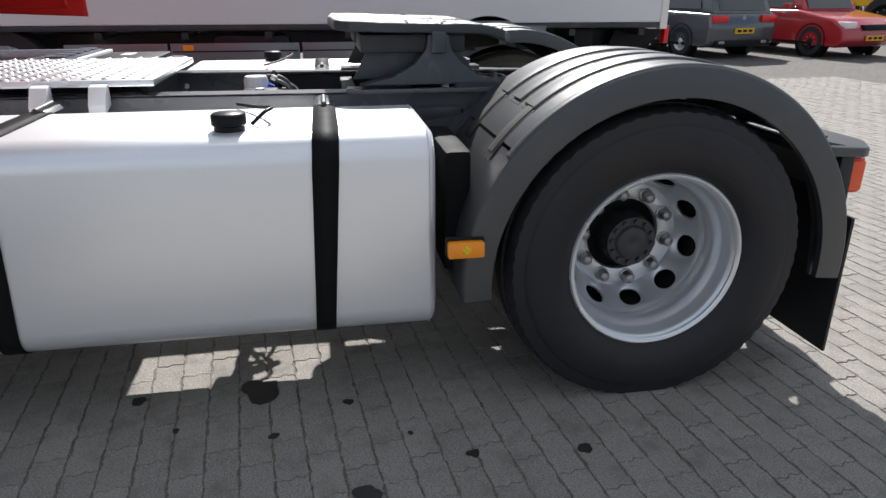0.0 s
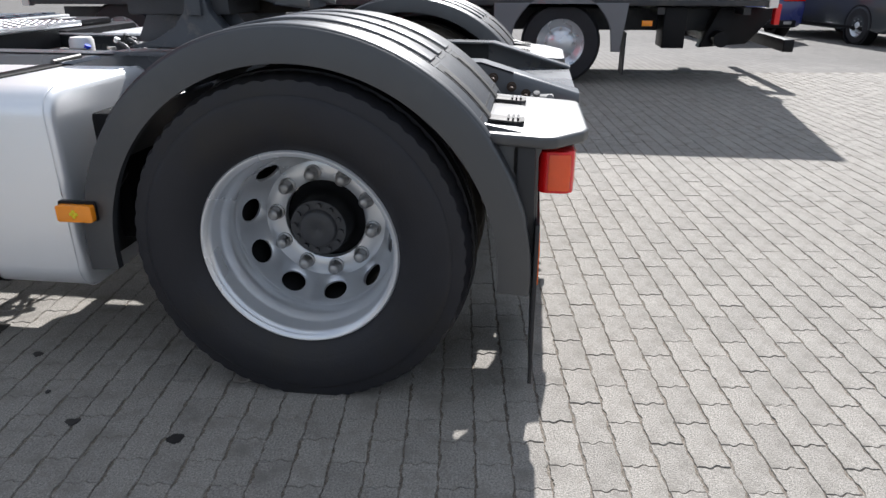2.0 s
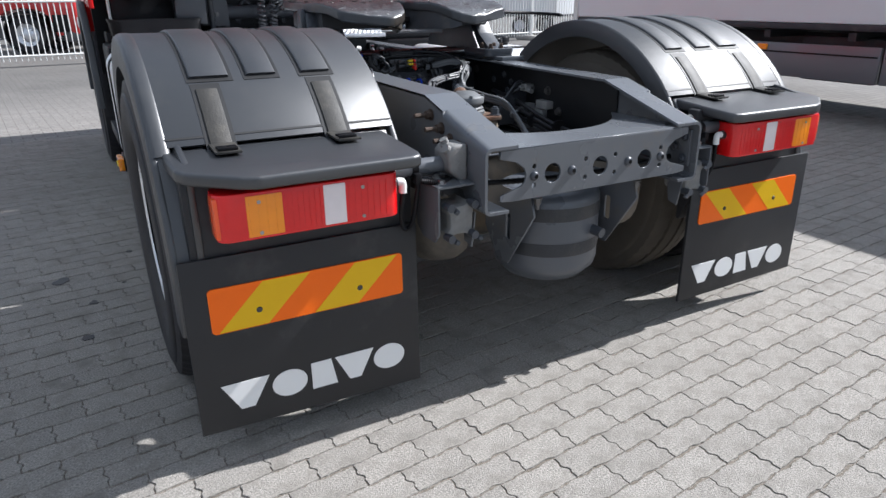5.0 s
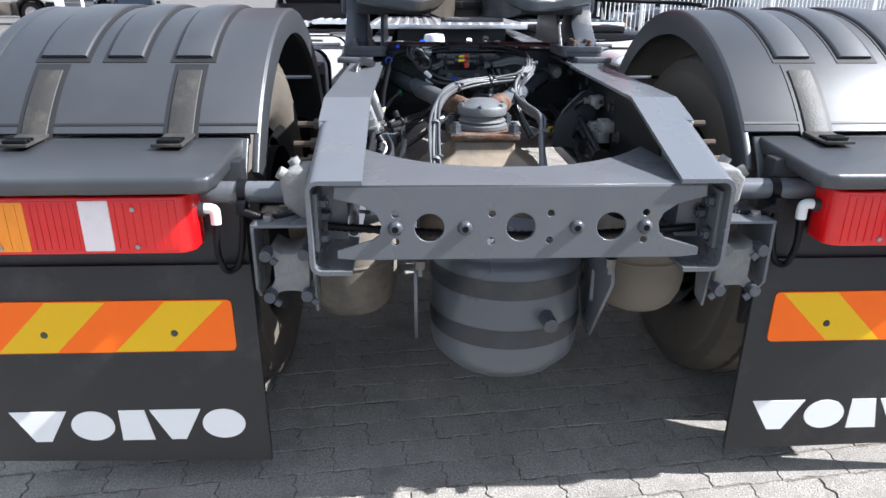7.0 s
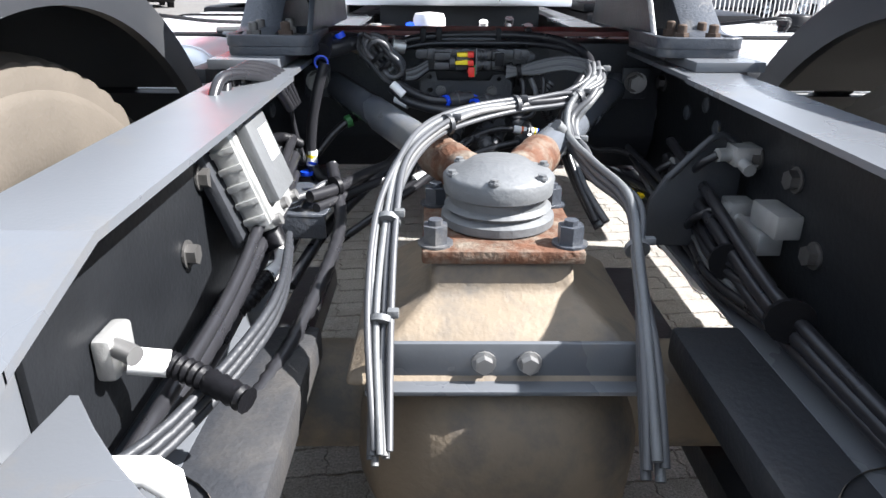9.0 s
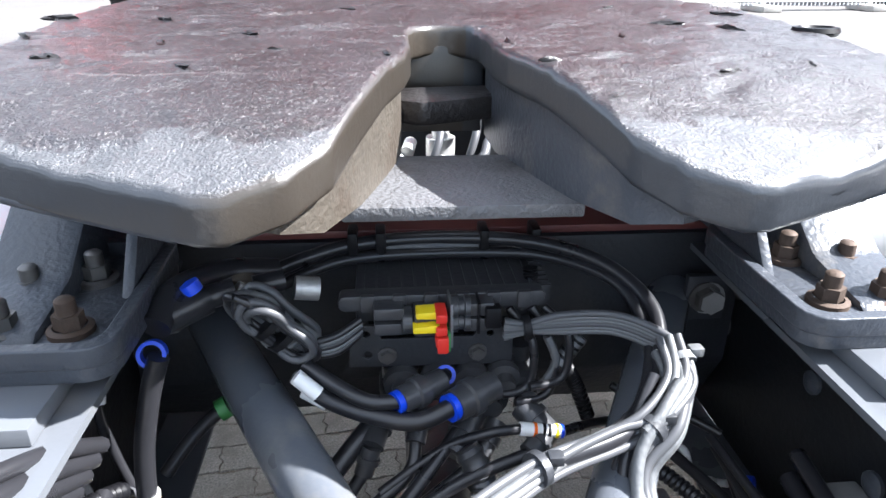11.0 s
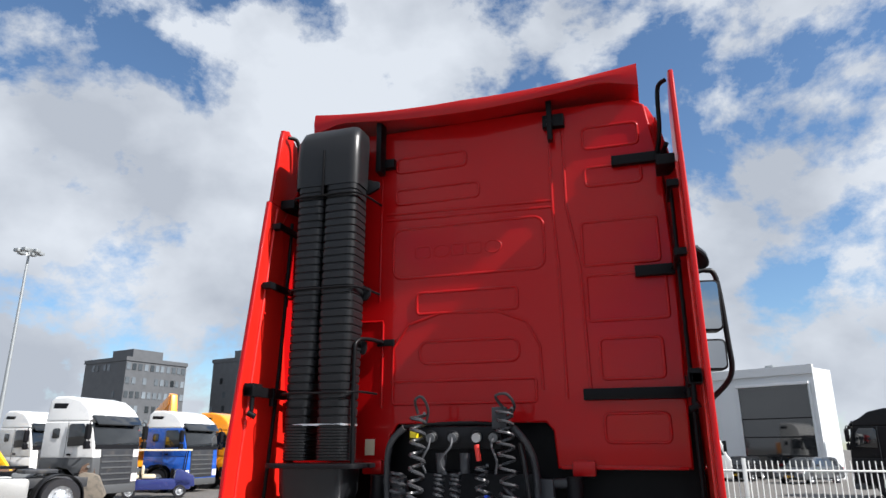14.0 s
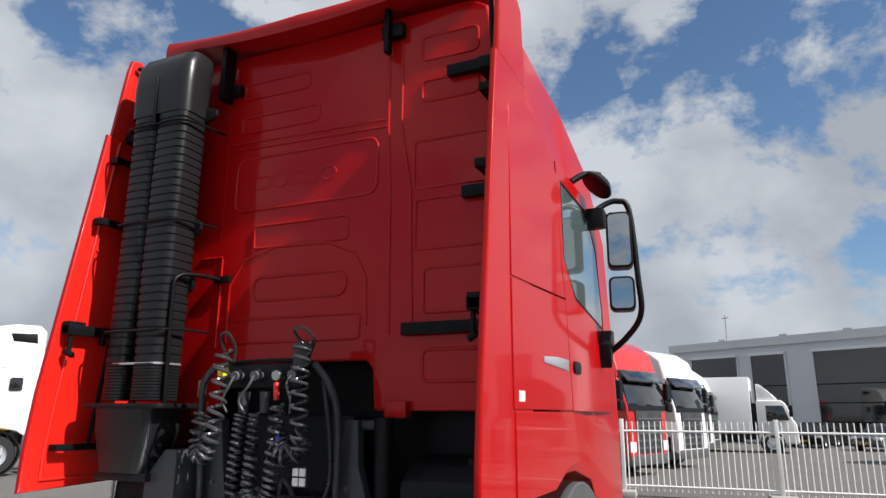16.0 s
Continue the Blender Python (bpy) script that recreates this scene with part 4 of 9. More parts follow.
# cross member ahead of the axle with its control unit
mid = group("middle_cross_member", truck)
part("beam", prism([(0.60, 0.985), (0.72, 0.985), (0.72, 0.70), (0.64, 0.70), (0.60, 0.78)], "x", -0.41, 0.41, 0.006), M_FRAME_DARK, mid)
part("top_strip", box(-0.36, 0.36, 0.575, 0.72, 1.000, 1.010, 0.002), M_PRIMER, mid, "red-brown steel strip")
# dark plates added to cover sunlit ground beside the axle
for s in (-1, 1):
    part("spring_beam", box(min(s * 0.25, s * 0.405), max(s * 0.25, s * 0.405), -0.46, -0.06, 0.60, 0.655, 0.012), M_FRAME_DARK, mid)
part("gearbox", lathe([(1.85, 0.10), (1.9, 0.20), (2.2, 0.24), (2.6, 0.30)], 24, "y", (0, 0, 0.62)), M_FRAME_DARK, truck, "dark gearbox between the frame rails")
part("prop_shaft", rod((0, 0.36, 0.50), (0, 1.9, 0.58), 0.05, 20), M_FRAME_DARK, truck)

# ---- fifth wheel coupling ----
fw = group("fifth_wheel", truck)
FW_HALF = [(0.0, 0.700), (0.024, 0.695), (0.042, 0.678), (0.051, 0.650), (0.052, 0.56), (0.060, 0.510), (0.092, 0.400), (0.122, 0.312), (0.150, 0.280), (0.188, 0.262), (0.205, 0.262), (0.300, 0.292), (0.388, 0.326), (0.399, 0.336), (0.412, 0.39), (0.438, 0.50), (0.456, 0.60), (0.468, 0.74),
           (0.466, 0.87), (0.445, 0.955), (0.39, 1.010), (0.0, 1.030)]
fw_outline = FW_HALF + [(-x, y) for x, y in reversed(FW_HALF[1:-1])]


def fw_top(y):
    """Height of the coupling plate: level, falling away to the rear ramps."""
    return 1.232 - 0.036 * max(0.0, (0.45 - y) / 0.16) ** 1.6 + 0.030 * (y - 0.6)


bm = bmesh.new()
me = pierced(fw_outline, [], 0.040, Matrix.Identity(4), 0.008)
bm.from_mesh(me)
bpy.data.meshes.remove(me)
bmesh.ops.triangulate(bm, faces=bm.faces)
for _ in range(7):
    bmesh.ops.subdivide_edges(bm, edges=[e for e in bm.edges if e.calc_length() > 0.013], cuts=1)
    bmesh.ops.triangulate(bm, faces=bm.faces)
for v in bm.verts:
    top = v.co.z > 0
    n = noise.noise(Vector((v.co.x * 9, v.co.y * 9, 0.3))) * 0.0022 + noise.noise(Vector((v.co.x * 40, v.co.y * 40, 1.3))) * 0.0016 + noise.noise(Vector((v.co.x * 110, v.co.y * 110, 2.3))) * 0.0014
    scrape = noise.noise(Vector((v.co.x * 7 + v.co.y * 5, v.co.y * 26 - v.co.x * 14, 4.1)))
    n += 0.004 * max(0.0, abs(scrape) - 0.42) * (1 if scrape > 0 else -1) * 4
    v.co.z = fw_top(v.co.y) - (0.020 - v.co.z) + (n if top else 0)
part("coupling_plate", bm, M_GREASE, fw, "greasy worn dark steel coupling plate")
lump_rnd = random.Random(5)
for x, y, r in ((-0.30, 0.56, 0.012), (-0.22, 0.62, 0.010), (-0.34, 0.73, 0.014), (-0.18, 0.52, 0.008), (-0.25, 0.44, 0.010), (-0.38, 0.48, 0.013), (-0.47, 0.74, 0.016), (0.20, 0.60, 0.010), (0.30, 0.70, 0.018), (0.36, 0.66, 0.014), (0.42, 0.80, 0.016), (0.24, 0.42, 0.009),
                (0.33, 0.44, 0.008), (-0.055, 0.60, 0.009), (-0.070, 0.50, 0.008), (0.062, 0.56, 0.010), (0.085, 0.46, 0.009), (0.12, 0.37, 0.009), (0.27, 0.87, 0.012), (-0.12, 0.84, 0.010), (-0.45, 0.60, 0.010)):
    lm = bmesh.new()
    bmesh.ops.create_icosphere(lm, subdivisions=2, radius=r * 0.7)
    turn = lump_rnd.uniform(0, 3.1)
    for v in lm.verts:
        k = 1 + 1.3 * noise.noise(v.co * 140 + Vector((x * 50, y * 50, 0)))
        v.co = Vector((v.co.x * 1.5 * k, v.co.y * 0.45 * k, v.co.z * 0.35 * k))
    moved(lm, pose(x, y, fw_top(y) + 0.001, 0, 0, turn * 57))
    part("grease_lump", lm, M_GREASE_LUMP, fw)
for s in (-1, 1):
    wall_pts = [(0.055, 0.66), (0.056, 0.58), (0.064, 0.515), (0.080, 0.455), (0.098, 0.395), (0.126, 0.318), (0.156, 0.288)]
    foot_z = [1.105, 1.105, 1.108, 1.110, 1.112, 1.118, 1.130]
    skirt = bmesh.new()
    cols = [[skirt.verts.new(p) for p in ((s * (x - 0.002), y, fw_top(y) - 0.026), (s * (x - 0.001), y, z), (s * (x + 0.014), y + 0.006, z), (s * (x + 0.014), y + 0.006, fw_top(y) - 0.026))] for (x, y), z in zip(wall_pts, foot_z)]
    for a_, b_ in zip(cols, cols[1:]):
        for k in range(4):
            skirt.faces.new((a_[k], b_[k], b_[(k + 1) % 4], a_[(k + 1) % 4]))
    skirt.faces.new(cols[0])
    skirt.faces.new(cols[-1])
    part("throat_wall", skirt, M_THROAT if s < 0 else M_CAST, fw, "scraped brown throat wall" if s < 0 else "dark grey throat wall")
part("lead_in_plate", prism([(-0.116, 0.385), (0.108, 0.385), (0.066, 0.545), (-0.068, 0.545)], "z", 1.098, 1.112, 0.003), M_LEAD_IN, fw, "dusty plate between the horns")
part("throat_back", prism([(-0.055, 0.69), (0.055, 0.69), (0.055, 0.71), (-0.055, 0.71)], "z", 1.10, 1.21, 0.003), M_GREASE, fw)
part("lock_bar", prism([(-0.075, 0.60), (-0.03, 0.575), (0.055, 0.61), (0.085, 0.63), (0.085, 0.68), (-0.075, 0.66)], "z", 1.135, 1.165, 0.008), M_GREASE_LUMP, fw, "grease-caked lock bar")
part("lock_jaw", prism([(-0.085, 0.735), (-0.03, 0.70), (0.03, 0.725), (0.09, 0.74), (0.09, 0.84), (-0.09, 0.84)], "z", 1.12, 1.175, 0.014), M_GREASE, fw, "greasy lock jaw")
for s in (-1, 1):
    part("under_body", box(min(s * 0.10, s * 0.42), max(s * 0.10, s * 0.42), 0.50, 0.92, 1.12, 1.19, 0.01), M_FRAME_DARK, fw)
    part("plate_lip", tube([(s * 0.222, 0.268, fw_top(0.268) - 0.037), (s * 0.32, 0.299, fw_top(0.299) - 0.037), (s * 0.395, 0.327, fw_top(0.327) - 0.037)], 0.007, 8, steps=3), M_CAST, fw)
for s in (-1, 1):
    xs = sorted((s * 0.385, s * 0.465))
    ped = [(0.34, 1.000), (0.93, 1.000), (0.80, 1.030), (0.71, 1.08), (0.665, 1.135), (0.655, 1.19), (0.575, 1.19), (0.565, 1.135), (0.52, 1.08), (0.44, 1.025), (0.36, 1.012)]
    part("pedestal", prism(ped, "x", xs[0], xs[1], 0.006), M_CAST, fw, "grey cast pedestal")
    part("pedestal_pin", box(min(s * 0.46, s * 0.485), max(s * 0.46, s * 0.485), 0.585, 0.645, 1.12, 1.205, 0.01), M_CAST, fw)
    # foot with raised rim and four bolts
    xf = sorted((s * 0.290, s * 0.465))
    foot = rounded(0.150, 0.23, 0.026, 4, s * 0.384, 0.432)
    bm = prism(foot, "z", 0.985, 1.004, 0.003)
    ring = pierced(foot, [rounded(0.130, 0.21, 0.020, 4, s * 0.384, 0.432)], 0.020, Matrix.Translation((0, 0, 1.010)), 0.002)
    bm.from_mesh(ring)
    bpy.data.meshes.remove(ring)
    part("foot", bm, M_CAST, fw, "grey cast foot with raised rim")
    for x, y in ((0.374, 0.472), (0.362, 0.372), (0.424, 0.442), (0.420, 0.372)):
        lathe_b = lathe([(1.004, 0.0205), (1.009, 0.0205), (1.011, 0.015)], 18, "z", (s * x, y, 0))
        rod((s * x, y, 1.010), (s * x, y, 1.024), 0.0135, 6, lathe_b)
        lathe([(1.024, 0.0090), (1.037, 0.0088), (1.039, 0.0065), (1.0395, 0.0002)], 12, "z", (s * x, y, 0), bm=lathe_b)
        part("foot_bolt", lathe_b, M_BOLT_RUST if s > 0 or x < 0.37 else M_BOLT, fw, "rusty bolt and nut" if s > 0 else "grey bolt and nut")
    # slanting rib from the foot up to the plate
    part("rib", prism([(0.42, 1.01), (0.95, 1.01), (0.86, 1.18), (0.56, 1.18)], "x", min(s * 0.322, s * 0.334), max(s * 0.322, s * 0.334), 0.003), M_CAST, fw)
part("mount_plate", box(-0.475, -0.355, 0.26, 0.98, 0.968, 0.985, 0.002), M_FRAME, fw)
part("mount_plate", box(0.355, 0.475, 0.26, 0.98, 0.968, 0.985, 0.002), M_FRAME, fw)
part("front_cross_bar", box(-0.36, 0.36, 0.93, 0.99, 0.900, 0.945, 0.004), M_FRAME_DARK, fw)
# air dryer and lines between the rails, ahead of the coupling
dr = group("air_dryer", truck)
part("canister", lathe([(0.86, 0.0002), (0.86, 0.045), (0.875, 0.052), (0.99, 0.052), (1.005, 0.045), (1.01, 0.0002)], 28, "z", (-0.11, 1.36, 0)), M_WHITE, dr, "white dryer canister")
part("base", box(-0.18, -0.04, 1.29, 1.43, 0.80, 0.865, 0.015), M_ALUCAST, dr, "cast aluminium valve base")
for x, y, z, r_ in ((-0.20, 1.26, 0.90, 0.022), (-0.16, 1.24, 0.87, 0.026), (-0.10, 1.25, 0.885, 0.020), (-0.05, 1.25, 0.875, 0.024), (-0.02, 1.27, 0.90, 0.015)):
    part("valve", rod((x, y, z), (x + 0.01, y + 0.05, z + 0.01), r_, 12), M_ALUCAST, dr)
part("side_case", box(-0.33, -0.22, 1.26, 1.40, 0.86, 0.97, 0.008), M_BLACK, dr)
for x0, x1, z, m_ in ((-0.17, -0.20, 0.96, M_BLUE), (0.06, 0.03, 0.97, M_WHITE), (0.14, 0.11, 0.98, M_CABLE_BLACK), (0.20, 0.24, 0.96, M_CABLE_BLACK)):
    part("pipe", tube([(x0, 1.30, z), (x0 - 0.01, 1.24, z - 0.03), (x1, 1.22, z - 0.10), (x1 + 0.03, 1.28, z - 0.14)], 0.009, 8), M_CABLE, dr)
    part("pipe_cap", rod((x0, 1.30, z - 0.004), (x0, 1.29, z + 0.016), 0.014, 10), m_, dr)
part("loop_pipe", tube([(0.02, 1.25, 0.84), (0.08, 1.20, 0.87), (0.14, 1.20, 0.91), (0.17, 1.25, 0.94), (0.30, 1.30, 0.95)], 0.010, 8), M_CABLE, dr)
part("pink_tag", box(-0.125, -0.118, 1.22, 1.23, 0.865, 0.88, 0.0), M_REDP, dr)
handle = tube([(0.49, 0.66, 1.175), (0.62, 0.655, 1.17), (0.78, 0.66, 1.165), (0.86, 0.62, 1.16), (0.90, 0.55, 1.155), (0.87, 0.52, 1.155)], 0.008, 8)
part("release_handle", handle, M_BLACK_STEEL, fw, "black bent release handle")
tor = [(0.47 + 0.025 * math.cos(a), 0.655 + 0.018 * math.sin(a), 1.232) for a in [2 * math.pi * k / 16 for k in range(17)]]
part("release_ring", tube(tor, 0.006, 6, raw=True), M_BLACK_STEEL, fw)

# ---- fuel tanks with straps ----
def tank(side, y0, y1):
    t = group("fuel_tank", truck)
    cx, w, z0, z1, r = side * 0.905, 0.60, 0.295, 0.957, 0.085
    rings = []
    bm = bmesh.new()
    for y, inset in ((y0, 0.03), (y0 + 0.004, 0.014), (y0 + 0.013, 0.004), (y0 + 0.03, 0.0), (y1 - 0.03, 0.0), (y1 - 0.013, 0.004), (y1 - 0.004, 0.014), (y1, 0.03)):
        rings.append([bm.verts.new((p[0], y, p[1])) for p in rounded(w - 2 * inset, z1 - z0 - 2 * inset, r, 7, cx, (z0 + z1) / 2)])
    for a, b in zip(rings, rings[1:]):
        for i in range(len(a)):
            bm.faces.new((a[i], a[(i + 1) % len(a)], b[(i + 1) % len(a)], b[i]))
    bm.faces.new(rings[0])
    bm.faces.new(rings[-1])
    part("shell", bm, M_TANK, t, "bare aluminium tank with rounded edges")
    bead = []
    for p in rounded(w + 0.002, z1 - z0 + 0.002, r, 7, cx, (z0 + z1) / 2):
        bead.append((p[0], y0 + 0.022, p[1]))
    part("weld_bead", tube(bead + bead[:1], 0.0022, 5, raw=True), M_TANK, t)
    for ys, lean in ((1.075, 0.055), (2.035, 0.03)):
        if ys < y1 - 0.1:
            strip = bmesh.new()
            out = rounded(w + 0.012, z1 - z0 + 0.012, r + 0.006, 7, cx, (z0 + z1) / 2)
            rows = []
            for px, pz in out:
                wide = 0.040 if pz > 0.86 else (0.036 if pz > 0.40 else 0.032)
                yc = ys + lean * (0.95 - pz)
                rows.append((strip.verts.new((px, yc - wide, pz)), strip.verts.new((px, yc + wide, pz))))
            for i in range(len(rows)):
                a, b = rows[i], rows[(i + 1) % len(rows)]
                strip.faces.new((a[0], a[1], b[1], b[0]))
            st = part("strap", strip, M_STRAP_BLACK, t, "black tank strap")
            st.modifiers.new("thick", "SOLIDIFY").thickness = 0.005
            part("strap_end", prism([(ys - 0.038, 0.955), (ys + 0.038, 0.955), (ys + 0.02, 0.968), (ys - 0.02, 0.968)], "x", cx + side * -0.22, cx + side * -0.44, 0.002), M_FRAME, t)
            part("strap_bolt", rod((cx - side * 0.20, ys, 0.970), (cx - side * 0.36, ys, 0.974), 0.010, 8), M_BOLT, t)
    cap = lathe([(0.955, 0.046), (0.972, 0.046), (0.976, 0.052), (1.004, 0.052), (1.010, 0.046), (1.012, 0.0002)], 28, "z", (cx + side * 0.165, 1.36, 0))
    part("filler_cap", cap, M_BLACK, t, "black filler cap")
    part("sensor_lead", tube([(cx + side * 0.11, 1.30, 0.962), (cx + side * 0.10, 1.26, 0.997), (cx + side * 0.04, 1.24, 1.002), (cx - side * 0.10, 1.30, 0.982), (cx - side * 0.24, 1.38, 0.972)], 0.006, 8), M_BLACK, t)
    return t


tank(-1, 0.745, 2.36)
tank(1, 0.745, 1.80)
part("tank_bracket", box(-0.62, -0.43, 1.00, 1.15, 0.62, 0.66), M_FRAME, truck)
part("front_box", box(-1.18, -0.55, 2.40, 2.95, 0.42, 0.98, 0.03), M_BLACK, truck, "black box ahead of the fuel tank")
part("side_step", box(-1.21, -0.9, 2.42, 3.0, 0.36, 0.44, 0.01), M_FRAME_DARK, truck)

# side marker lamp on its arm
ml = group("side_marker_lamp", truck)
part("lens", prism(rounded(0.115, 0.052, 0.008, 3, 0.668, 0.607), "x", -1.300, -1.278, 0.004), M_LENS_AMBER, ml, "amber marker lens")
part("back", prism(rounded(0.122, 0.062, 0.006, 3, 0.668, 0.610), "x", -1.278, -1.262, 0.002), M_BLACK, ml)
for dy, dz in ((-0.008, 0), (0.008, 0), (0, 0.008), (0, -0.008)):
    part("diode", lathe([(-1.3005, 0.0065), (-1.3035, 0.004), (-1.304, 0.0002)], 10, "x", (0, 0.668 + dy, 0.607 + dz)), M_YEL, ml)
part("arm", tube([(-1.262, 0.60, 0.625), (-1.18, 0.60, 0.65), (-1.0, 0.64, 0.70)], 0.010, 8), M_BLACK_STEEL, ml)

# ---- mudguards ----
GC, GR = (-0.010, 0.462), 0.688      # arc centre (y, z) and outer radius


def arc_strip(a0, a1, x0, x1, r0, r1, n=40, round_x=0.0, bm=None):
    """A curved slab round the wheel between two angles (0 is the rear, 90 the top)."""
    b = bmesh.new()
    rings = []
    for i in range(n + 1):
        a = radians(a0 + (a1 - a0) * i / n)
        c, s = -math.cos(a), math.sin(a)
        prof = [(x0, r0), (x0, r1 - round_x), (x0 + round_x * 0.3, r1 - round_x * 0.3), (x0 + round_x, r1), (x1 - round_x, r1), (x1 - round_x * 0.3, r1 - round_x * 0.3), (x1, r1 - round_x), (x1, r0)] if round_x else [(x0, r0), (x0, r1), (x1, r1), (x1, r0)]
        rings.append([b.verts.new((x, GC[0] + c * r, GC[1] + s * r)) for x, r in prof])
    m = len(rings[0])
    for p, q in zip(rings, rings[1:]):
        for k in range(m):
            b.faces.new((p[k], p[(k + 1) % m], q[(k + 1) % m], q[k]))
    b.faces.new(rings[0])
    b.faces.new(rings[-1])
    bmesh.ops.recalc_face_normals(b, faces=b.faces)
    return merge(bm, b)


def mudguard():
    g = group("mudguard", truck)
    part("top_arch", arc_strip(38, 140, -1.252, -0.575, GR - 0.008, GR, 48, 0.006), M_GUARD, g, "dark grey plastic arch with raised pads")
    part("side_lip", arc_strip(-5, 184, -1.272, -1.246, GR - 0.100, GR - 0.004, 72, 0.010), M_GUARD, g)
    part("lip_roll", arc_strip(36, 142, -1.266, -1.215, GR - 0.03, GR + 0.002, 48, 0.014), M_GUARD, g)
    part("inner_lip", arc_strip(30, 150, -0.590, -0.572, GR - 0.07, GR - 0.002, 40, 0.005), M_GUARD, g)
    part("front_piece", arc_strip(141, 184, -1.255, -0.60, GR - 0.014, GR - 0.004, 20, 0.004), M_GUARD, g)
    part("rear_piece", arc_strip(-4, 37, -1.255, -0.60, GR - 0.014, GR - 0.004, 20, 0.004), M_GUARD, g)
    # no hollow is cut round pads and straps; dark strips paint its shade
    for xc, hw in ((-1.068, 0.055), (-0.920, 0.043), (-0.755, 0.045)):
        part("raised_pad", arc_strip(57, 128, xc - hw, xc + hw, GR - 0.002, GR + 0.009, 30, 0.006), M_GUARD, g)
        part("pad_groove", arc_strip(55.6, 129.4, xc - hw - 0.010, xc + hw + 0.010, GR - 0.004, GR + 0.0015, 30, 0.0), M_GUARD_SHADE, g)
    for xc in (-1.086, -0.755):
        for a0, a1, tip in ((33, 55, -1), (127, 146, 1)):
            part("strap_recess", arc_strip(a0, a1, xc - 0.040, xc + 0.040, GR - 0.004, GR + 0.0016, 12, 0.0), M_GUARD_SHADE, g)
            part("strap", arc_strip(a0 - 1, a1 - 2, xc - 0.029, xc + 0.029, GR - 0.002, GR + 0.005, 12, 0.002), M_STRAP, g, "worn rubber strap")
    # rear shelf over the lamp
    plan = [(-0.612, -0.48), (-0.612, -0.800), (-0.620, -0.828), (-0.645, -0.838), (-1.060, -0.842), (-1.105, -0.826), (-1.215, -0.748), (-1.234, -0.715), (-1.242, -0.60), (-1.242, -0.48)]
    sh = prism(plan, "z", 0.818, 0.852, 0.010, 3)
    for v in sh.verts:
        v.co.z += 0.075 * (v.co.y + 0.84)
    part("lamp_shelf", sh, M_GUARD, g)
    part("shelf_seam", arc_strip(39.6, 40.1, -1.248, -0.580, GR - 0.004, GR + 0.0014, 2, 0.0), M_GUARD_SHADE, g)
    for xc in (-1.086, -0.755):
        part("strap_foot", prism([(-0.555, 0.886), (-0.64, 0.879), (-0.655, 0.882), (-0.655, 0.874), (-0.55, 0.878)], "x", xc - 0.034, xc + 0.034, 0.002), M_STRAP, g)
        for k in range(3):
            part("foot_rib", box(xc - 0.026, xc + 0.026, -0.640 + 0.014 * k, -0.634 + 0.014 * k, 0.880, 0.888, 0.001), M_BLACK, g)
    part("front_housing", box(-1.09, -0.64, 0.61, 0.70, 0.45, 0.870, 0.02), M_STRAP_BLACK, g)
    part("front_bracket", prism([(0.56, 0.93), (0.73, 0.93), (0.76, 0.90), (0.76, 0.60), (0.72, 0.60), (0.71, 0.88), (0.56, 0.90)], "x", -0.62, -0.58, 0.004), M_FRAME_DARK, g)
    # panel behind the lamp, with an oval recess at the outer end
    part("back_panel", prism([(-0.690, 0.850), (-0.700, 0.52), (-0.655, 0.42), (-0.640, 0.42), (-0.640, 0.850)], "x", -1.225, -0.590, 0.008), M_FLAP, g)
    part("end_cheek", prism([(-0.50, 0.900), (-0.60, 0.880), (-0.705, 0.858), (-0.712, 0.832), (-0.700, 0.800), (-0.708, 0.39), (-0.625, 0.39), (-0.60, 0.60), (-0.54, 0.76)], "x", -1.208, -1.190, 0.006), M_GUARD, g)
    part("recess", prism(rounded(0.046, 0.098, 0.023, 5, -0.655, 0.792), "x", -1.2115, -1.195, 0.0), M_BLACK_STEEL, g)
    return g


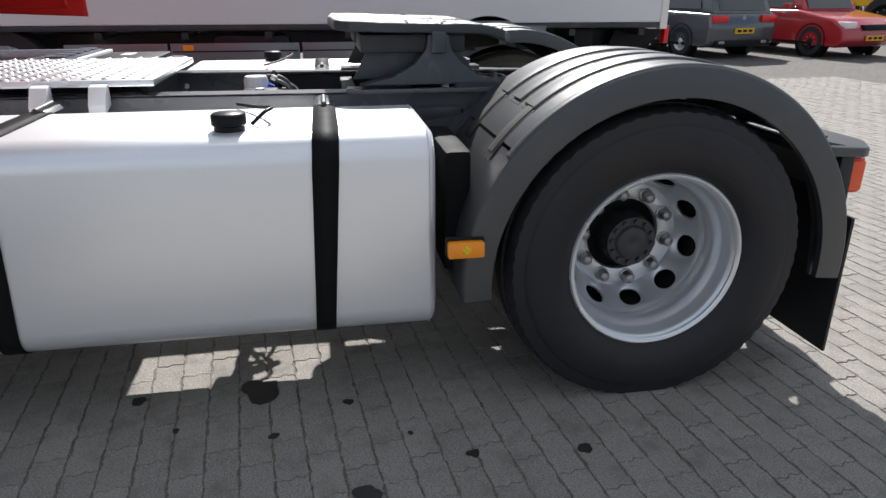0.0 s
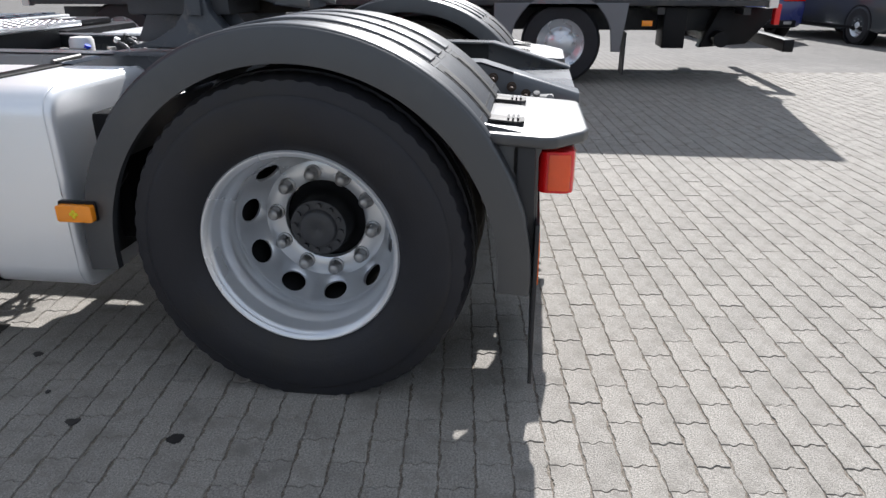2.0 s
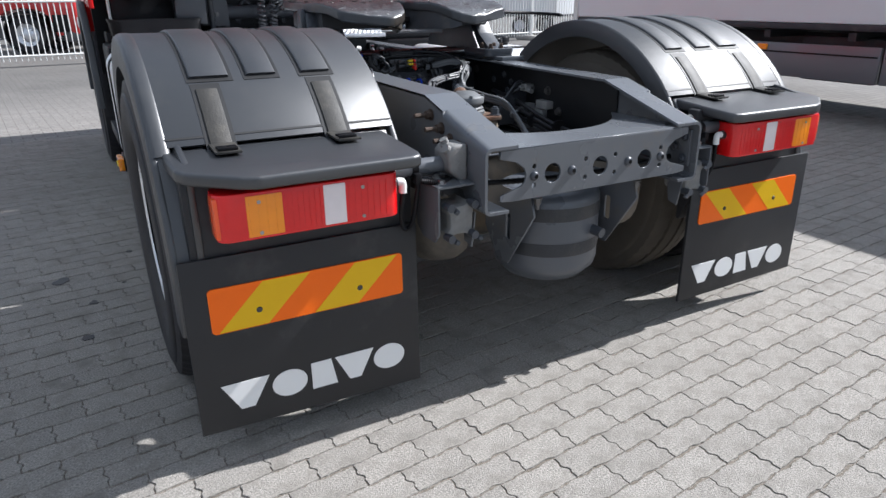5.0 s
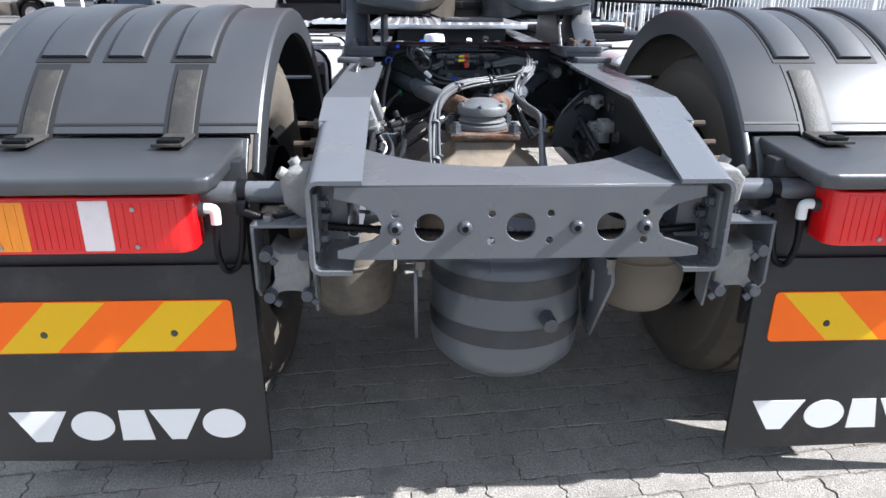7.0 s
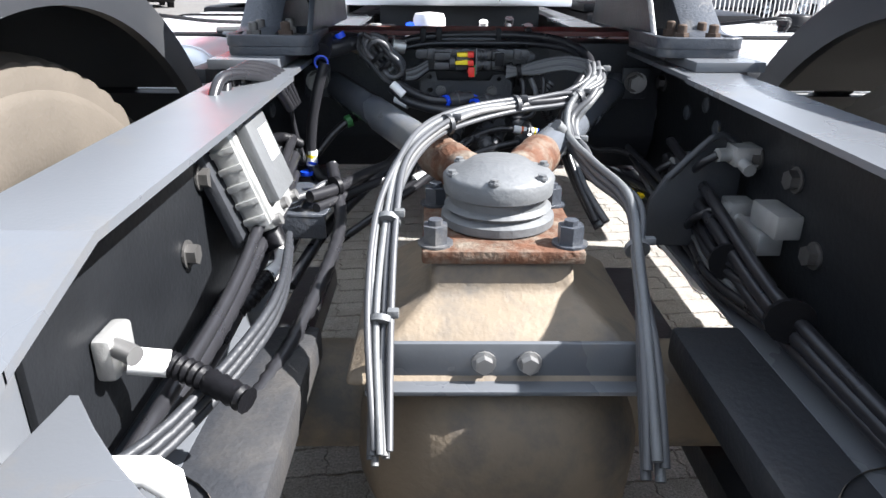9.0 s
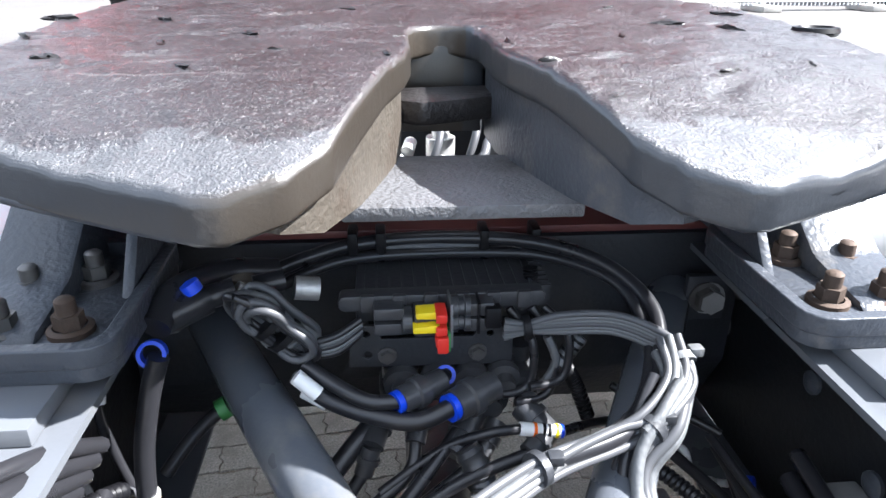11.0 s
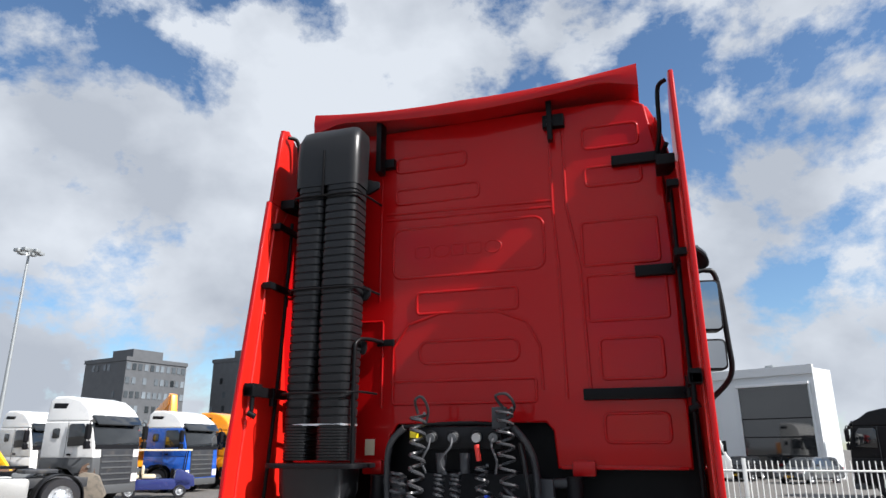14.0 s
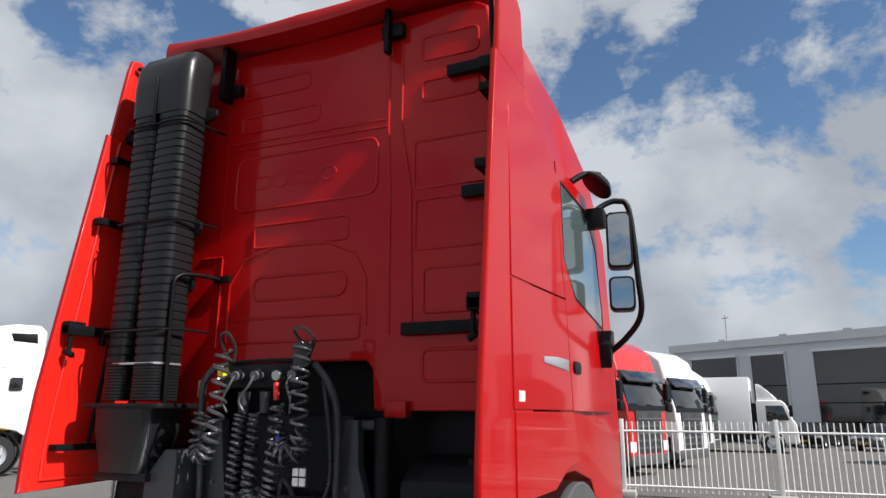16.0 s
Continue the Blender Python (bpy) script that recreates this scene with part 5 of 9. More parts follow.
def tail_lamp():
    t = group("tail_lamp", truck)
    y0, y1 = -0.800, -0.715
    def slab(x0, x1, m, lab, z0=0.690, z1=0.793, name="lens", proud=0.0):
        return part(name, box(x0, x1, y0 - proud, y1, z0, z1, 0.004), m, t, lab)
    body = prism(rounded(0.492, 0.106, 0.034, 5, -0.919, -0.751), "z", 0.683, 0.806, 0.010, 3)
    part("housing", body, M_LENS_RED, t, "red lamp body")
    slab(-1.092, -1.000, M_LENS_AMBER, "amber turn lens", 0.690, 0.797, proud=0.0065)
    slab(-0.999, -0.894, M_LENS_RED, "red brake lens", 0.690, 0.799, proud=0.0055)
    slab(-0.893, -0.832, M_LENS_CLEAR, "clear reversing lens", 0.690, 0.799, proud=0.0065)
    slab(-0.831, -0.700, M_LENS_RED, "red tail lens", 0.690, 0.799, proud=0.0055)
    part("end_reflector", box(-1.1685, -1.150, -0.792, -0.728, 0.690, 0.798, 0.008), M_LENS_RED_END, t, "orange-red end reflector")
    for k in range(7):
        part("lens_rib", box(-0.990 + 0.0145 * k, -0.987 + 0.0145 * k, -0.8068, -0.8050, 0.696, 0.793, 0.0), M_LENS_RED, t)
        part("lens_rib", box(-0.824 + 0.0175 * k, -0.8205 + 0.0175 * k, -0.8068, -0.8050, 0.696, 0.793, 0.0), M_LENS_RED, t)
    for k in range(4):
        part("lens_rib", box(-1.085 + 0.022 * k, -1.081 + 0.022 * k, -0.8078, -0.8060, 0.696, 0.791, 0.0), M_LENS_AMBER, t)
    part("lens_seam", box(-1.095, -0.698, -0.8040, -0.8025, 0.742, 0.7435, 0.0), M_LENS_RED, t)
    for x in (-1.06, -0.785):
        for z in (0.70, 0.78):
            part("screw", rod((x, -0.8085, z), (x, -0.800, z), 0.005, 8), M_NUT, t)
    part("plug", rod((-0.676, -0.745, 0.76), (-0.660, -0.745, 0.76), 0.016, 10), M_FRAME_DARK, t)
    part("elbow", tube([(-0.662, -0.745, 0.762), (-0.648, -0.745, 0.762), (-0.640, -0.745, 0.755), (-0.640, -0.745, 0.728)], 0.0115, 10), M_WHITE, t, "white plug elbow")
    part("lead", tube([(-0.640, -0.745, 0.73), (-0.645, -0.74, 0.66), (-0.632, -0.735, 0.615), (-0.605, -0.73, 0.63), (-0.59, -0.73, 0.70), (-0.585, -0.735, 0.752)], 0.008, 8, steps=16, ridge=0.0015), M_BLACK, t)
    return t


def mud_flap():
    f = group("mud_flap", truck)
    part("sheet", prism([(-1.262, 0.62), (-0.585, 0.62), (-0.582, 0.085), (-1.264, 0.10)], "y", -0.712, -0.700, 0.003), M_FLAP, f, "black rubber flap with white marks")
    # striped warning board: slanting bands
    x0, x1, z0, z1, lean = -1.200, -0.637, 0.404, 0.535, 0.128
    part("board", prism(rounded(x1 - x0, z1 - z0, 0.012, 4, (x0 + x1) / 2, (z0 + z1) / 2), "y", -0.7165, -0.712, 0.0), M_ORANGE, f, "orange warning board with yellow slanting bands")
    for a, b in ((0.018, 0.152), (0.285, 0.418)):
        part("yellow_band", prism([(x0 + a, z0 + 0.002), (x0 + b, z0 + 0.002), (x0 + b + lean, z1 - 0.002), (x0 + a + lean, z1 - 0.002)], "y", -0.7172, -0.7160, 0.0), M_YELLOW, f)
    for x in (-1.07, -0.775):
        part("rivet", lathe([(-0.7165, 0.009), (-0.720, 0.007), (-0.721, 0.0002)], 12, "y", (x, 0, 0.452)), M_FRAME_DARK, f)
    return f


def marks(flap, dx, dz):
    """White marks in place of the maker's word: plain shapes, the same way round on both flaps."""
    zz0, zz1 = 0.152 + dz, 0.238 + dz
    mid = (zz0 + zz1) / 2
    shapes = [[(-1.199, zz1), (-1.063, zz1), (-1.112, zz0), (-1.150, zz0)], [(-0.940, zz0), (-0.862, zz0), (-0.878, zz1), (-0.940, zz1)], [(-0.866, zz1), (-0.742, zz1), (-0.786, zz0), (-0.822, zz0)]]
    for sh in shapes:
        part("white_mark", prism([(x + dx, z) for x, z in sh], "y", -0.7135, -0.7118, 0.0), M_WHITE, flap, smooth=False)
    for x in (-1.006, -0.690):
        disc = prism(ellipse(x + dx, mid, 0.052, 0.042, 28), "y", -0.7135, -0.7118, 0.0)
        part("white_mark", disc, M_WHITE, flap, smooth=False)


g = mudguard()
mirror_part(g, truck)
mirror_part(tail_lamp(), truck)
flap = mud_flap()
flap_right = mirror_part(flap, truck)
marks(flap, 0.0, 0.004)
marks(flap_right, 1.833, -0.006)

# ---- decks between coupling and cab ----
def tread_deck(name, x0, x1, y0, y1, z, label):
    d = group(name, truck)
    part("sheet", box(x0, x1, y0, y1, z - 0.025, z, 0.003), M_ALU, d, label)
    bm = bmesh.new()
    nx, ny = int((x1 - x0) / 0.058), int((y1 - y0) / 0.070)
    for i in range(nx):
        for j in range(ny):
            cx, cy = x0 + 0.032 + i * 0.058, y0 + 0.035 + j * 0.070
            lathe([(z, 0.0165), (z + 0.0035, 0.0145), (z + 0.0055, 0.009), (z + 0.006, 0.0002)], 10, "z", (cx, cy, 0), bm=bm)
    tagged(part("studs", bm, M_ALU, d), kind="stuff")
    return d


deck = tread_deck("tread_deck", -0.46, 0.41, 1.70, 2.98, 1.040, "bright aluminium tread plate deck")
for y in (1.86, 2.06):
    part("deck_bracket", prism([(-0.50, 1.02), (-0.46, 1.03), (-0.46, 0.95), (-0.54, 0.93), (-0.54, 0.96)], "y", y, y + 0.06, 0.003), M_WHITE, deck)
tread_deck("side_tread_plate", -0.86, -0.52, 2.42, 2.80, 1.035, "small aluminium tread plate beside the deck")
tread_deck("side_tread_plate", -1.08, -0.88, 2.36, 2.70, 1.020, "small aluminium tread plate beside the deck")
cov = group("battery_cover", truck)
part("lid", box(0.49, 1.10, 2.30, 2.98, 1.00, 1.035, 0.012), M_ALU_DARK, cov, "blue-grey ribbed cover plate")
for k in range(5):
    part("lid_rib", box(0.52 + 0.12 * k, 0.60 + 0.12 * k, 2.33, 2.42, 1.035, 1.043, 0.004), M_ALU_DARK, cov)
part("white_edge", box(0.44, 1.12, 2.262, 2.296, 1.00, 1.030, 0.006), M_WHITE, cov)
part("black_lid", box(0.50, 1.02, 1.92, 2.25, 0.985, 1.022, 0.012), M_BLACK, cov, "black ribbed battery lid with a white label")
part("label_plate", box(0.78, 0.92, 2.08, 2.14, 1.022, 1.025, 0.0), M_WHITE, cov)
part("side_box", box(0.50, 1.20, 1.86, 2.94, 0.45, 0.985, 0.03), M_BLACK, cov)
part("fluid_bottle", box(1.03, 1.275, 1.95, 2.35, 0.72, 0.943, 0.04), M_BLACK, cov)
cap_ = lathe([(0.985, 0.022), (1.000, 0.024), (1.006, 0.020), (1.007, 0.0002)], 16, "z", (1.245, 2.16, -0.047))
box(1.225, 1.290, 2.150, 2.172, 0.938, 0.957, 0.005, cap_)
part("blue_cap", cap_, M_BLUE, cov, "small blue wing cap")
part("rear_mudguard_front", box(-1.15, -0.55, 2.86, 3.10, 0.92, 1.05, 0.02), M_BLACK, truck)
boot = bmesh.new()
rings = [[boot.verts.new((p[0], p[1], z)) for p in rounded(w, d, 0.07, 5, -0.83, 2.83)] for z, w, d in ((1.015, 0.56, 0.30), (1.03, 0.575, 0.31), (1.105, 0.585, 0.32), (1.115, 0.60, 0.33), (1.130, 0.60, 0.33), (1.132, 0.575, 0.305), (1.06, 0.55, 0.28))]
for a, b in zip(rings, rings[1:]):
    for k in range(len(a)):
        boot.faces.new((a[k], a[(k + 1) % len(a)], b[(k + 1) % len(a)], b[k]))
boot.faces.new(rings[-1])
part("rubber_boot", boot, M_BLACK, truck, "black rubber boot below the air duct")

# ---- cab ----
cab = group("cab", truck)
WALL_Y = 2.98
# shell: side view drawn out across the width, drawn in towards the roof
sh = bmesh.new()
side_view = [(3.02, 1.92), (3.02, 3.62), (3.10, 3.74), (3.5, 3.76), (4.2, 3.62), (4.75, 3.30), (5.02, 2.85), (5.20, 2.10), (5.28, 1.40), (5.28, 0.55), (4.55, 0.55), (4.50, 0.95), (4.25, 1.22), (3.85, 1.30), (3.60, 1.30), (3.55, 1.92)]
prism(side_view, "x", -1.235, 1.235, 0.02, 2, sh)
for v in sh.verts:
    if v.co.z > 2.9:
        v.co.x *= 1 - 0.12 * min(1.0, (v.co.z - 2.9) / 0.85) ** 1.6
part("shell", sh, M_RED, cab, "glossy red cab body")

# rear wall with a cut-out at the bottom
wall_outline = [(-1.13, 1.63), (-0.53, 1.63), (-0.52, 1.80), (-0.47, 1.87), (0.41, 1.87), (0.455, 1.82), (0.47, 1.63), (1.13, 1.63), (1.14, 2.6), (1.12, 3.3), (1.06, 3.68), (0.98, 3.73), (-0.98, 3.73), (-1.06, 3.68), (-1.12, 3.3), (-1.14, 2.6)]
to_rear = Matrix(((1, 0, 0, 0), (0, 0, -1, 0), (0, 1, 0, 0), (0, 0, 0, 1)))
part("rear_wall", pierced(wall_outline, [], 0.04, Matrix.Translation((0, WALL_Y + 0.02, 0)) @ to_rear, 0.012), M_RED, cab, "glossy red rear wall with pressed ribs")


def pressed(outline, width=0.018, depth=0.009, closed=True):
    """A pressed bead round an outline on the rear wall."""
    pts = [(x, WALL_Y + 0.001, z) for x, z in outline]
    if closed:
        pts.append(pts[0])
    bm = tube(pts, width / 2, 8, raw=True)
    for v in bm.verts:
        v.co.y = WALL_Y + 0.001 + (v.co.y - WALL_Y - 0.001) * depth / (width / 2)
    return part("pressed_rib", bm, M_RED, cab)


def field(x0, x1, z0, z1, r=0.03):
    return rounded(x1 - x0, z1 - z0, r, 4, (x0 + x1) / 2, (z0 + z1) / 2)


pressed(field(-0.51, 0.44, 2.73, 3.05, 0.06))
pressed(field(-0.35, 0.27, 2.50, 2.63, 0.02))
pressed([(-0.50, 2.03), (-0.50, 2.30), (-0.40, 2.44), (-0.2, 2.50), (0.15, 2.49), (0.32, 2.42), (0.39, 2.28), (0.40, 2.03)], closed=False)
pressed(field(-0.33, 0.27, 2.20, 2.33, 0.05))
pressed(field(-0.50, 0.36, 1.97, 2.10, 0.02))
pressed(field(-0.50, -0.03, 3.44, 3.54, 0.03))
pressed(field(-0.50, 0.05, 3.22, 3.32, 0.03))
pressed(field(0.70, 1.02, 3.44, 3.58, 0.03))
pressed(field(0.70, 1.02, 3.20, 3.32, 0.03))
pressed(field(0.66, 1.08, 2.72, 2.98, 0.02))
pressed(field(0.67, 1.10, 2.40, 2.66, 0.02))
pressed(field(0.72, 1.05, 2.08, 2.30, 0.03))
pressed(field(0.72, 1.05, 1.75, 1.90, 0.03))
pressed([(0.66, 1.98), (0.64, 2.72), (0.58, 3.10), (0.58, 3.70)], closed=False)
pressed([(0.53, 1.98), (0.52, 2.72), (0.50, 3.10), (0.50, 3.70)], closed=False)
pressed([(-0.57, 2.46), (-0.57, 1.95)], closed=False)
pressed([(-0.72, 2.47), (-0.57, 2.47)], closed=False)
pressed([(-0.56, 3.16), (0.50, 3.14)], closed=False)
pressed([(-0.56, 3.12), (0.50, 3.10)], closed=False)
pressed([(-0.60, 2.6), (-0.60, 3.7)], closed=False, depth=0.004)
for mark in (field(-0.365, -0.265, 2.855, 2.925, 0.02), ellipse(-0.195, 2.89, 0.050, 0.038, 24), field(-0.125, -0.050, 2.855, 2.925, 0.008), field(-0.030, 0.060, 2.855, 2.925, 0.02), ellipse(0.130, 2.89, 0.050, 0.038, 24)):
    pressed(mark, width=0.012, depth=0.005)
part("sticker", box(-0.665, -0.605, WALL_Y - 0.004, WALL_Y - 0.001, 1.685, 1.775, 0.0), M_STICKER, cab, "cream warning sticker")
for x in (-0.60, 0.60):
    part("lock_bracket", box(x - 0.06, x + 0.06, WALL_Y - 0.05, WALL_Y + 0.02, 1.58, 1.66, 0.012), M_RED, cab)
part("lower_flange", box(-1.12, -0.54, WALL_Y - 0.012, WALL_Y + 0.01, 1.615, 1.635, 0.004), M_RED, cab)
part("lower_flange", box(0.48, 1.12, WALL_Y - 0.012, WALL_Y + 0.01, 1.615, 1.635, 0.004), M_RED, cab)

# roof spoiler: curved lip over the rear wall
sp = bmesh.new()
rings = []
N = 24
for i in range(N + 1):
    u = -1 + 2 * i / N
    x = 1.048 * u
    zt = 3.800 + 0.088 * abs(u) ** 2.0
    tip = max(0.0, (abs(u) - 0.80) / 0.20)
    zb = zt - 0.055 - 0.03 * (1 - abs(u)) - 0.085 * tip
    y0 = 2.80 + 0.05 * abs(u)
    rings.append([sp.verts.new(p) for p in ((x, y0, zb), (x, y0 - 0.012, (zb + zt) / 2), (x, y0, zt), (x, y0 + 0.20, zt + 0.06), (x, 3.5, 3.90), (x, 3.5, 3.80), (x, y0 + 0.25, zb + 0.03))])
for a, b in zip(rings, rings[1:]):
    for k in range(7):
        sp.faces.new((a[k], a[(k + 1) % 7], b[(k + 1) % 7], b[k]))
sp.faces.new(rings[0])
sp.faces.new(rings[-1])
part("roof_spoiler", sp, M_RED, cab, "red roof spoiler with hollow curve")
part("roof_bracket", box(0.50, 0.53, 2.90, 2.95, 3.50, 3.80, 0.004), M_BLACK_STEEL, cab)
part("roof_bracket_foot", box(0.47, 0.60, 2.93, 2.98, 3.60, 3.68, 0.004), M_BLACK_STEEL, cab)
part("roof_bracket", box(-0.60, -0.565, 2.86, 2.95, 3.42, 3.78, 0.004), M_BLACK_STEEL, cab)
part("roof_bracket_foot", box(-0.58, -0.50, 2.93, 2.98, 3.47, 3.53, 0.004), M_BLACK_STEEL, cab)


def side_panel(s):
    """Folding air deflector on one side of the cab back."""
    p = group("side_deflector", cab)
    low = [(2.405, 1.215), (2.405, 1.40), (2.430, 1.70), (2.64, 3.20), (3.06, 3.20), (3.06, 1.240)]
    up = [(2.668, 3.215), (2.725, 3.66), (2.745, 3.74), (2.80, 3.76), (3.02, 3.62), (3.06, 3.215)]
    for outline, nm in ((low, "lower_leaf"), (up, "upper_leaf")):
        me = pierced(outline, [], 0.030, Matrix.Translation((s * 1.224, 0, 0)) @ Matrix(((0, 0, 1, 0), (1, 0, 0, 0), (0, 1, 0, 0), (0, 0, 0, 1))), 0.010)
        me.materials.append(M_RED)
        me.materials.append(M_RED_LIT)
        # inner faces take the brighter red, painted as if in sun
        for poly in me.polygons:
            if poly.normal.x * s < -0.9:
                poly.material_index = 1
        ob = part(nm, me, M_RED, p)
    # stiffening bead round the inner face
    bead = [(s * 1.206, 2.50, 1.27), (s * 1.206, 2.52, 1.60), (s * 1.206, 2.70, 3.05), (s * 1.206, 2.72, 3.14)]
    part("bead", tube(bead, 0.010, 8, steps=4), M_RED_LIT, p)
    part("bead", tube([(s * 1.206, 2.49, 1.262), (s * 1.206, 2.75, 1.262), (s * 1.206, 3.0, 1.262)], 0.008, 8, steps=2), M_RED_LIT, p)
    part("pivot_rod", tube([(s * 1.165, 2.72, 1.42), (s * 1.165, 2.80, 2.2), (s * 1.165, 2.84, 3.12)], 0.011, 10, steps=3), M_BLACK_STEEL, p, "black pivot rod")
    for z, y0, y1, h in ((1.42, 2.52, 2.80, 0.035), (2.03, 2.50, 2.86, 0.055), (2.66, 2.60, 2.90, 0.04), (3.05, 2.66, 2.92, 0.04)):
        b = box(s * 1.150 - 0.010, s * 1.150 + 0.010, y0, y1, z - h / 2, z + h / 2, 0.003)
        box(s * 1.178 - 0.022, s * 1.178 + 0.022, y0, y0 + 0.05, z - h * 0.45, z + h * 0.45, 0.003, b)
        part("hinge_arm", b, M_BLACK_STEEL, p)
    for z, x1 in ((3.33, 0.86), (2.66, 0.94), (2.00, 0.62)) if s > 0 else ((2.02, 1.02),):
        part("wall_arm", box(min(s * 1.15, s * x1), max(s * 1.15, s * x1), 2.935, 2.975, z - 0.03, z + 0.03, 0.004), M_BLACK_STEEL, p)
        part("arm_link", rod((s * 1.14, 2.94, z), (s * 1.165, 2.80, z), 0.014, 8), M_BLACK_STEEL, p)
    latch = box(s * 1.172 - 0.030, s * 1.172 + 0.030, 2.50, 2.60, 2.005, 2.075, 0.006)
    rod((s * 1.160, 2.53, 2.02), (s * 1.160, 2.53, 1.90), 0.012, 8, latch)
    rod((s * 1.178, 2.52, 1.915), (s * 1.140, 2.54, 1.893), 0.016, 8, latch)
    part("latch_pin", rod((s * 1.150, 2.72, 2.06), (s * 1.150, 2.72, 1.96), 0.018, 8), M_BLACK_STEEL, p)
    part("latch", latch, M_BLACK_STEEL, p, "black steel latch with a hanging pin")
    part("top_stay", tube([(s * 1.19, 2.76, 3.70), (s * 1.15, 2.82, 3.68), (s * 1.14, 2.86, 3.45), (s * 1.12, 2.94, 3.35)], 0.013, 8), M_BLACK_STEEL, p)
    part("top_hinge", box(min(s * 1.20, s * 1.10), max(s * 1.20, s * 1.10), 2.74, 2.92, 3.19, 3.25, 0.006), M_BLACK_STEEL, p)
    for z in (1.9, 2.5, 3.0):
        part("rivet", rod((s * 1.204, 2.60 + 0.1 * (z - 1.9), z), (s * 1.198, 2.60 + 0.1 * (z - 1.9), z), 0.008, 8), M_RED_LIT, p)
    return p


side_panel(-1)
side_panel(1)

# corrugated twin air duct behind the cab
duct = group("air_duct", cab)
for xc, w in ((-0.945, 0.185), (-0.735, 0.215)):
    bm = bmesh.new()
    rings = []
    z = 1.66
    levels = []
    while z < 3.26:
        pleat = z < 1.84
        step = 0.016 if pleat else 0.046
        levels += [(z, 0.0), (z + step * 0.10, 0.009), (z + step * 0.80, 0.0105), (z + step * 0.92, 0.0)]
        z += step
    levels.append((3.27, 0.004))
    for z, d in levels:
        taper = 0.84 if z < 1.86 else (0.84 + 0.16 * min(1, (z - 1.86) / 0.45))
        off = (1 - taper) * (-0.10 if xc < -0.85 else 0.02)
        rings.append([bm.verts.new((p[0] + off, p[1], z)) for p in rounded(w * taper - 0.012 + 2 * d * 0.6, 0.20 - 0.012 + 2 * d * 0.6, 0.045, 4, xc + (0.012 if xc < -0.85 else 0), 2.735)])
    for a, b in zip(rings, rings[1:]):
        for k in range(len(a)):
            bm.faces.new((a[k], a[(k + 1) % len(a)], b[(k + 1) % len(a)], b[k]))
    part("corrugated_pipe", bm, M_DUCT, duct, "black corrugated plastic pipe")
hood = bmesh.new()
rings = []
for z, w, d, xc, yc in ((3.27, 0.43, 0.21, -0.835, 2.735), (3.45, 0.435, 0.225, -0.835, 2.735), (3.58, 0.43, 0.23, -0.835, 2.745), (3.65, 0.40, 0.20, -0.832, 2.765), (3.685, 0.33, 0.14, -0.83, 2.79)):
    rings.append([hood.verts.new((p[0], p[1], z)) for p in rounded(w, d, min(w, d) * 0.28, 5, xc, yc)])
for a, b in zip(rings, rings[1:]):
    for k in range(len(a)):
        hood.faces.new((a[k], a[(k + 1) % len(a)], b[(k + 1) % len(a)], b[k]))
hood.faces.new(rings[-1])
part("hood", hood, M_DUCT, duct, "smooth black intake hood")
part("pale_edge", tube([(-1.059, 2.86, 3.728), (-1.087, 2.86, 3.624), (-1.083, 2.86, 3.538), (-1.048, 2.86, 3.481), (-1.001, 2.86, 3.440)], 0.009, 8), M_ALUCAST, duct, "pale bent edge beside the hood")
part("hood_crease", box(-0.848, -0.838, 2.615, 2.66, 3.20, 3.50, 0.004), M_BLACK_STEEL, duct)
part("white_ring", prism(rounded(0.355, 0.192, 0.04, 4, -0.815, 2.735), "z", 1.845, 1.855, 0.0), M_ALU, duct)
part("collar", prism(rounded(0.56, 0.32, 0.05, 4, -0.83, 2.75), "z", 1.620, 1.645, 0.006), M_BLACK, duct)
bx = bmesh.new()
rings = [[bx.verts.new((p[0], p[1], z)) for p in rounded(w, d, 0.05, 5, xc, 2.74)] for z, w, d, xc in ((1.62, 0.40, 0.26, -0.83), (1.50, 0.39, 0.25, -0.83), (1.38, 0.33, 0.22, -0.84), (1.30, 0.29, 0.19, -0.85))]
for a, b in zip(rings, rings[1:]):
    for k in range(len(a)):
        bx.faces.new((a[k], a[(k + 1) % len(a)], b[(k + 1) % len(a)], b[k]))
bx.faces.new(rings[-1])
part("lower_box", bx, M_DUCT, duct, "tapered black air box")
part("foot", box(-1.02, -0.66, 2.66, 2.84, 1.26, 1.30, 0.01), M_BLACK, duct)
for z in (3.20, 2.62, 2.02):
    part("clip_band", tube([(-1.06, 2.72, z), (-1.02, 2.625, z), (-0.83, 2.622, z), (-0.64, 2.625, z), (-0.60, 2.75, z + 0.01), (-0.58, 2.93, z + 0.01)], 0.007, 6, steps=3), M_BLACK_STEEL, duct)
for z, x in ((3.30, -0.545), (2.62, -0.585), (2.30, -0.60)):
    part("tab", prism([(-0.66, z - 0.06), (-0.61, z - 0.05), (x, z - 0.02), (x, z + 0.02), (-0.66, z + 0.06)], "y", 2.80, 2.82, 0.003), M_BLACK, duct)
part("stay_pipe", tube([(-0.615, 2.70, 1.64), (-0.615, 2.68, 2.2), (-0.61, 2.70, 2.31), (-0.585, 2.80, 2.335), (-0.56, 2.95, 2.335)], 0.012, 8), M_BLACK_STEEL, duct)
part("stay_plate", box(-0.60, -0.49, 2.955, 2.975, 2.315, 2.355, 0.003), M_BLACK_STEEL, duct)

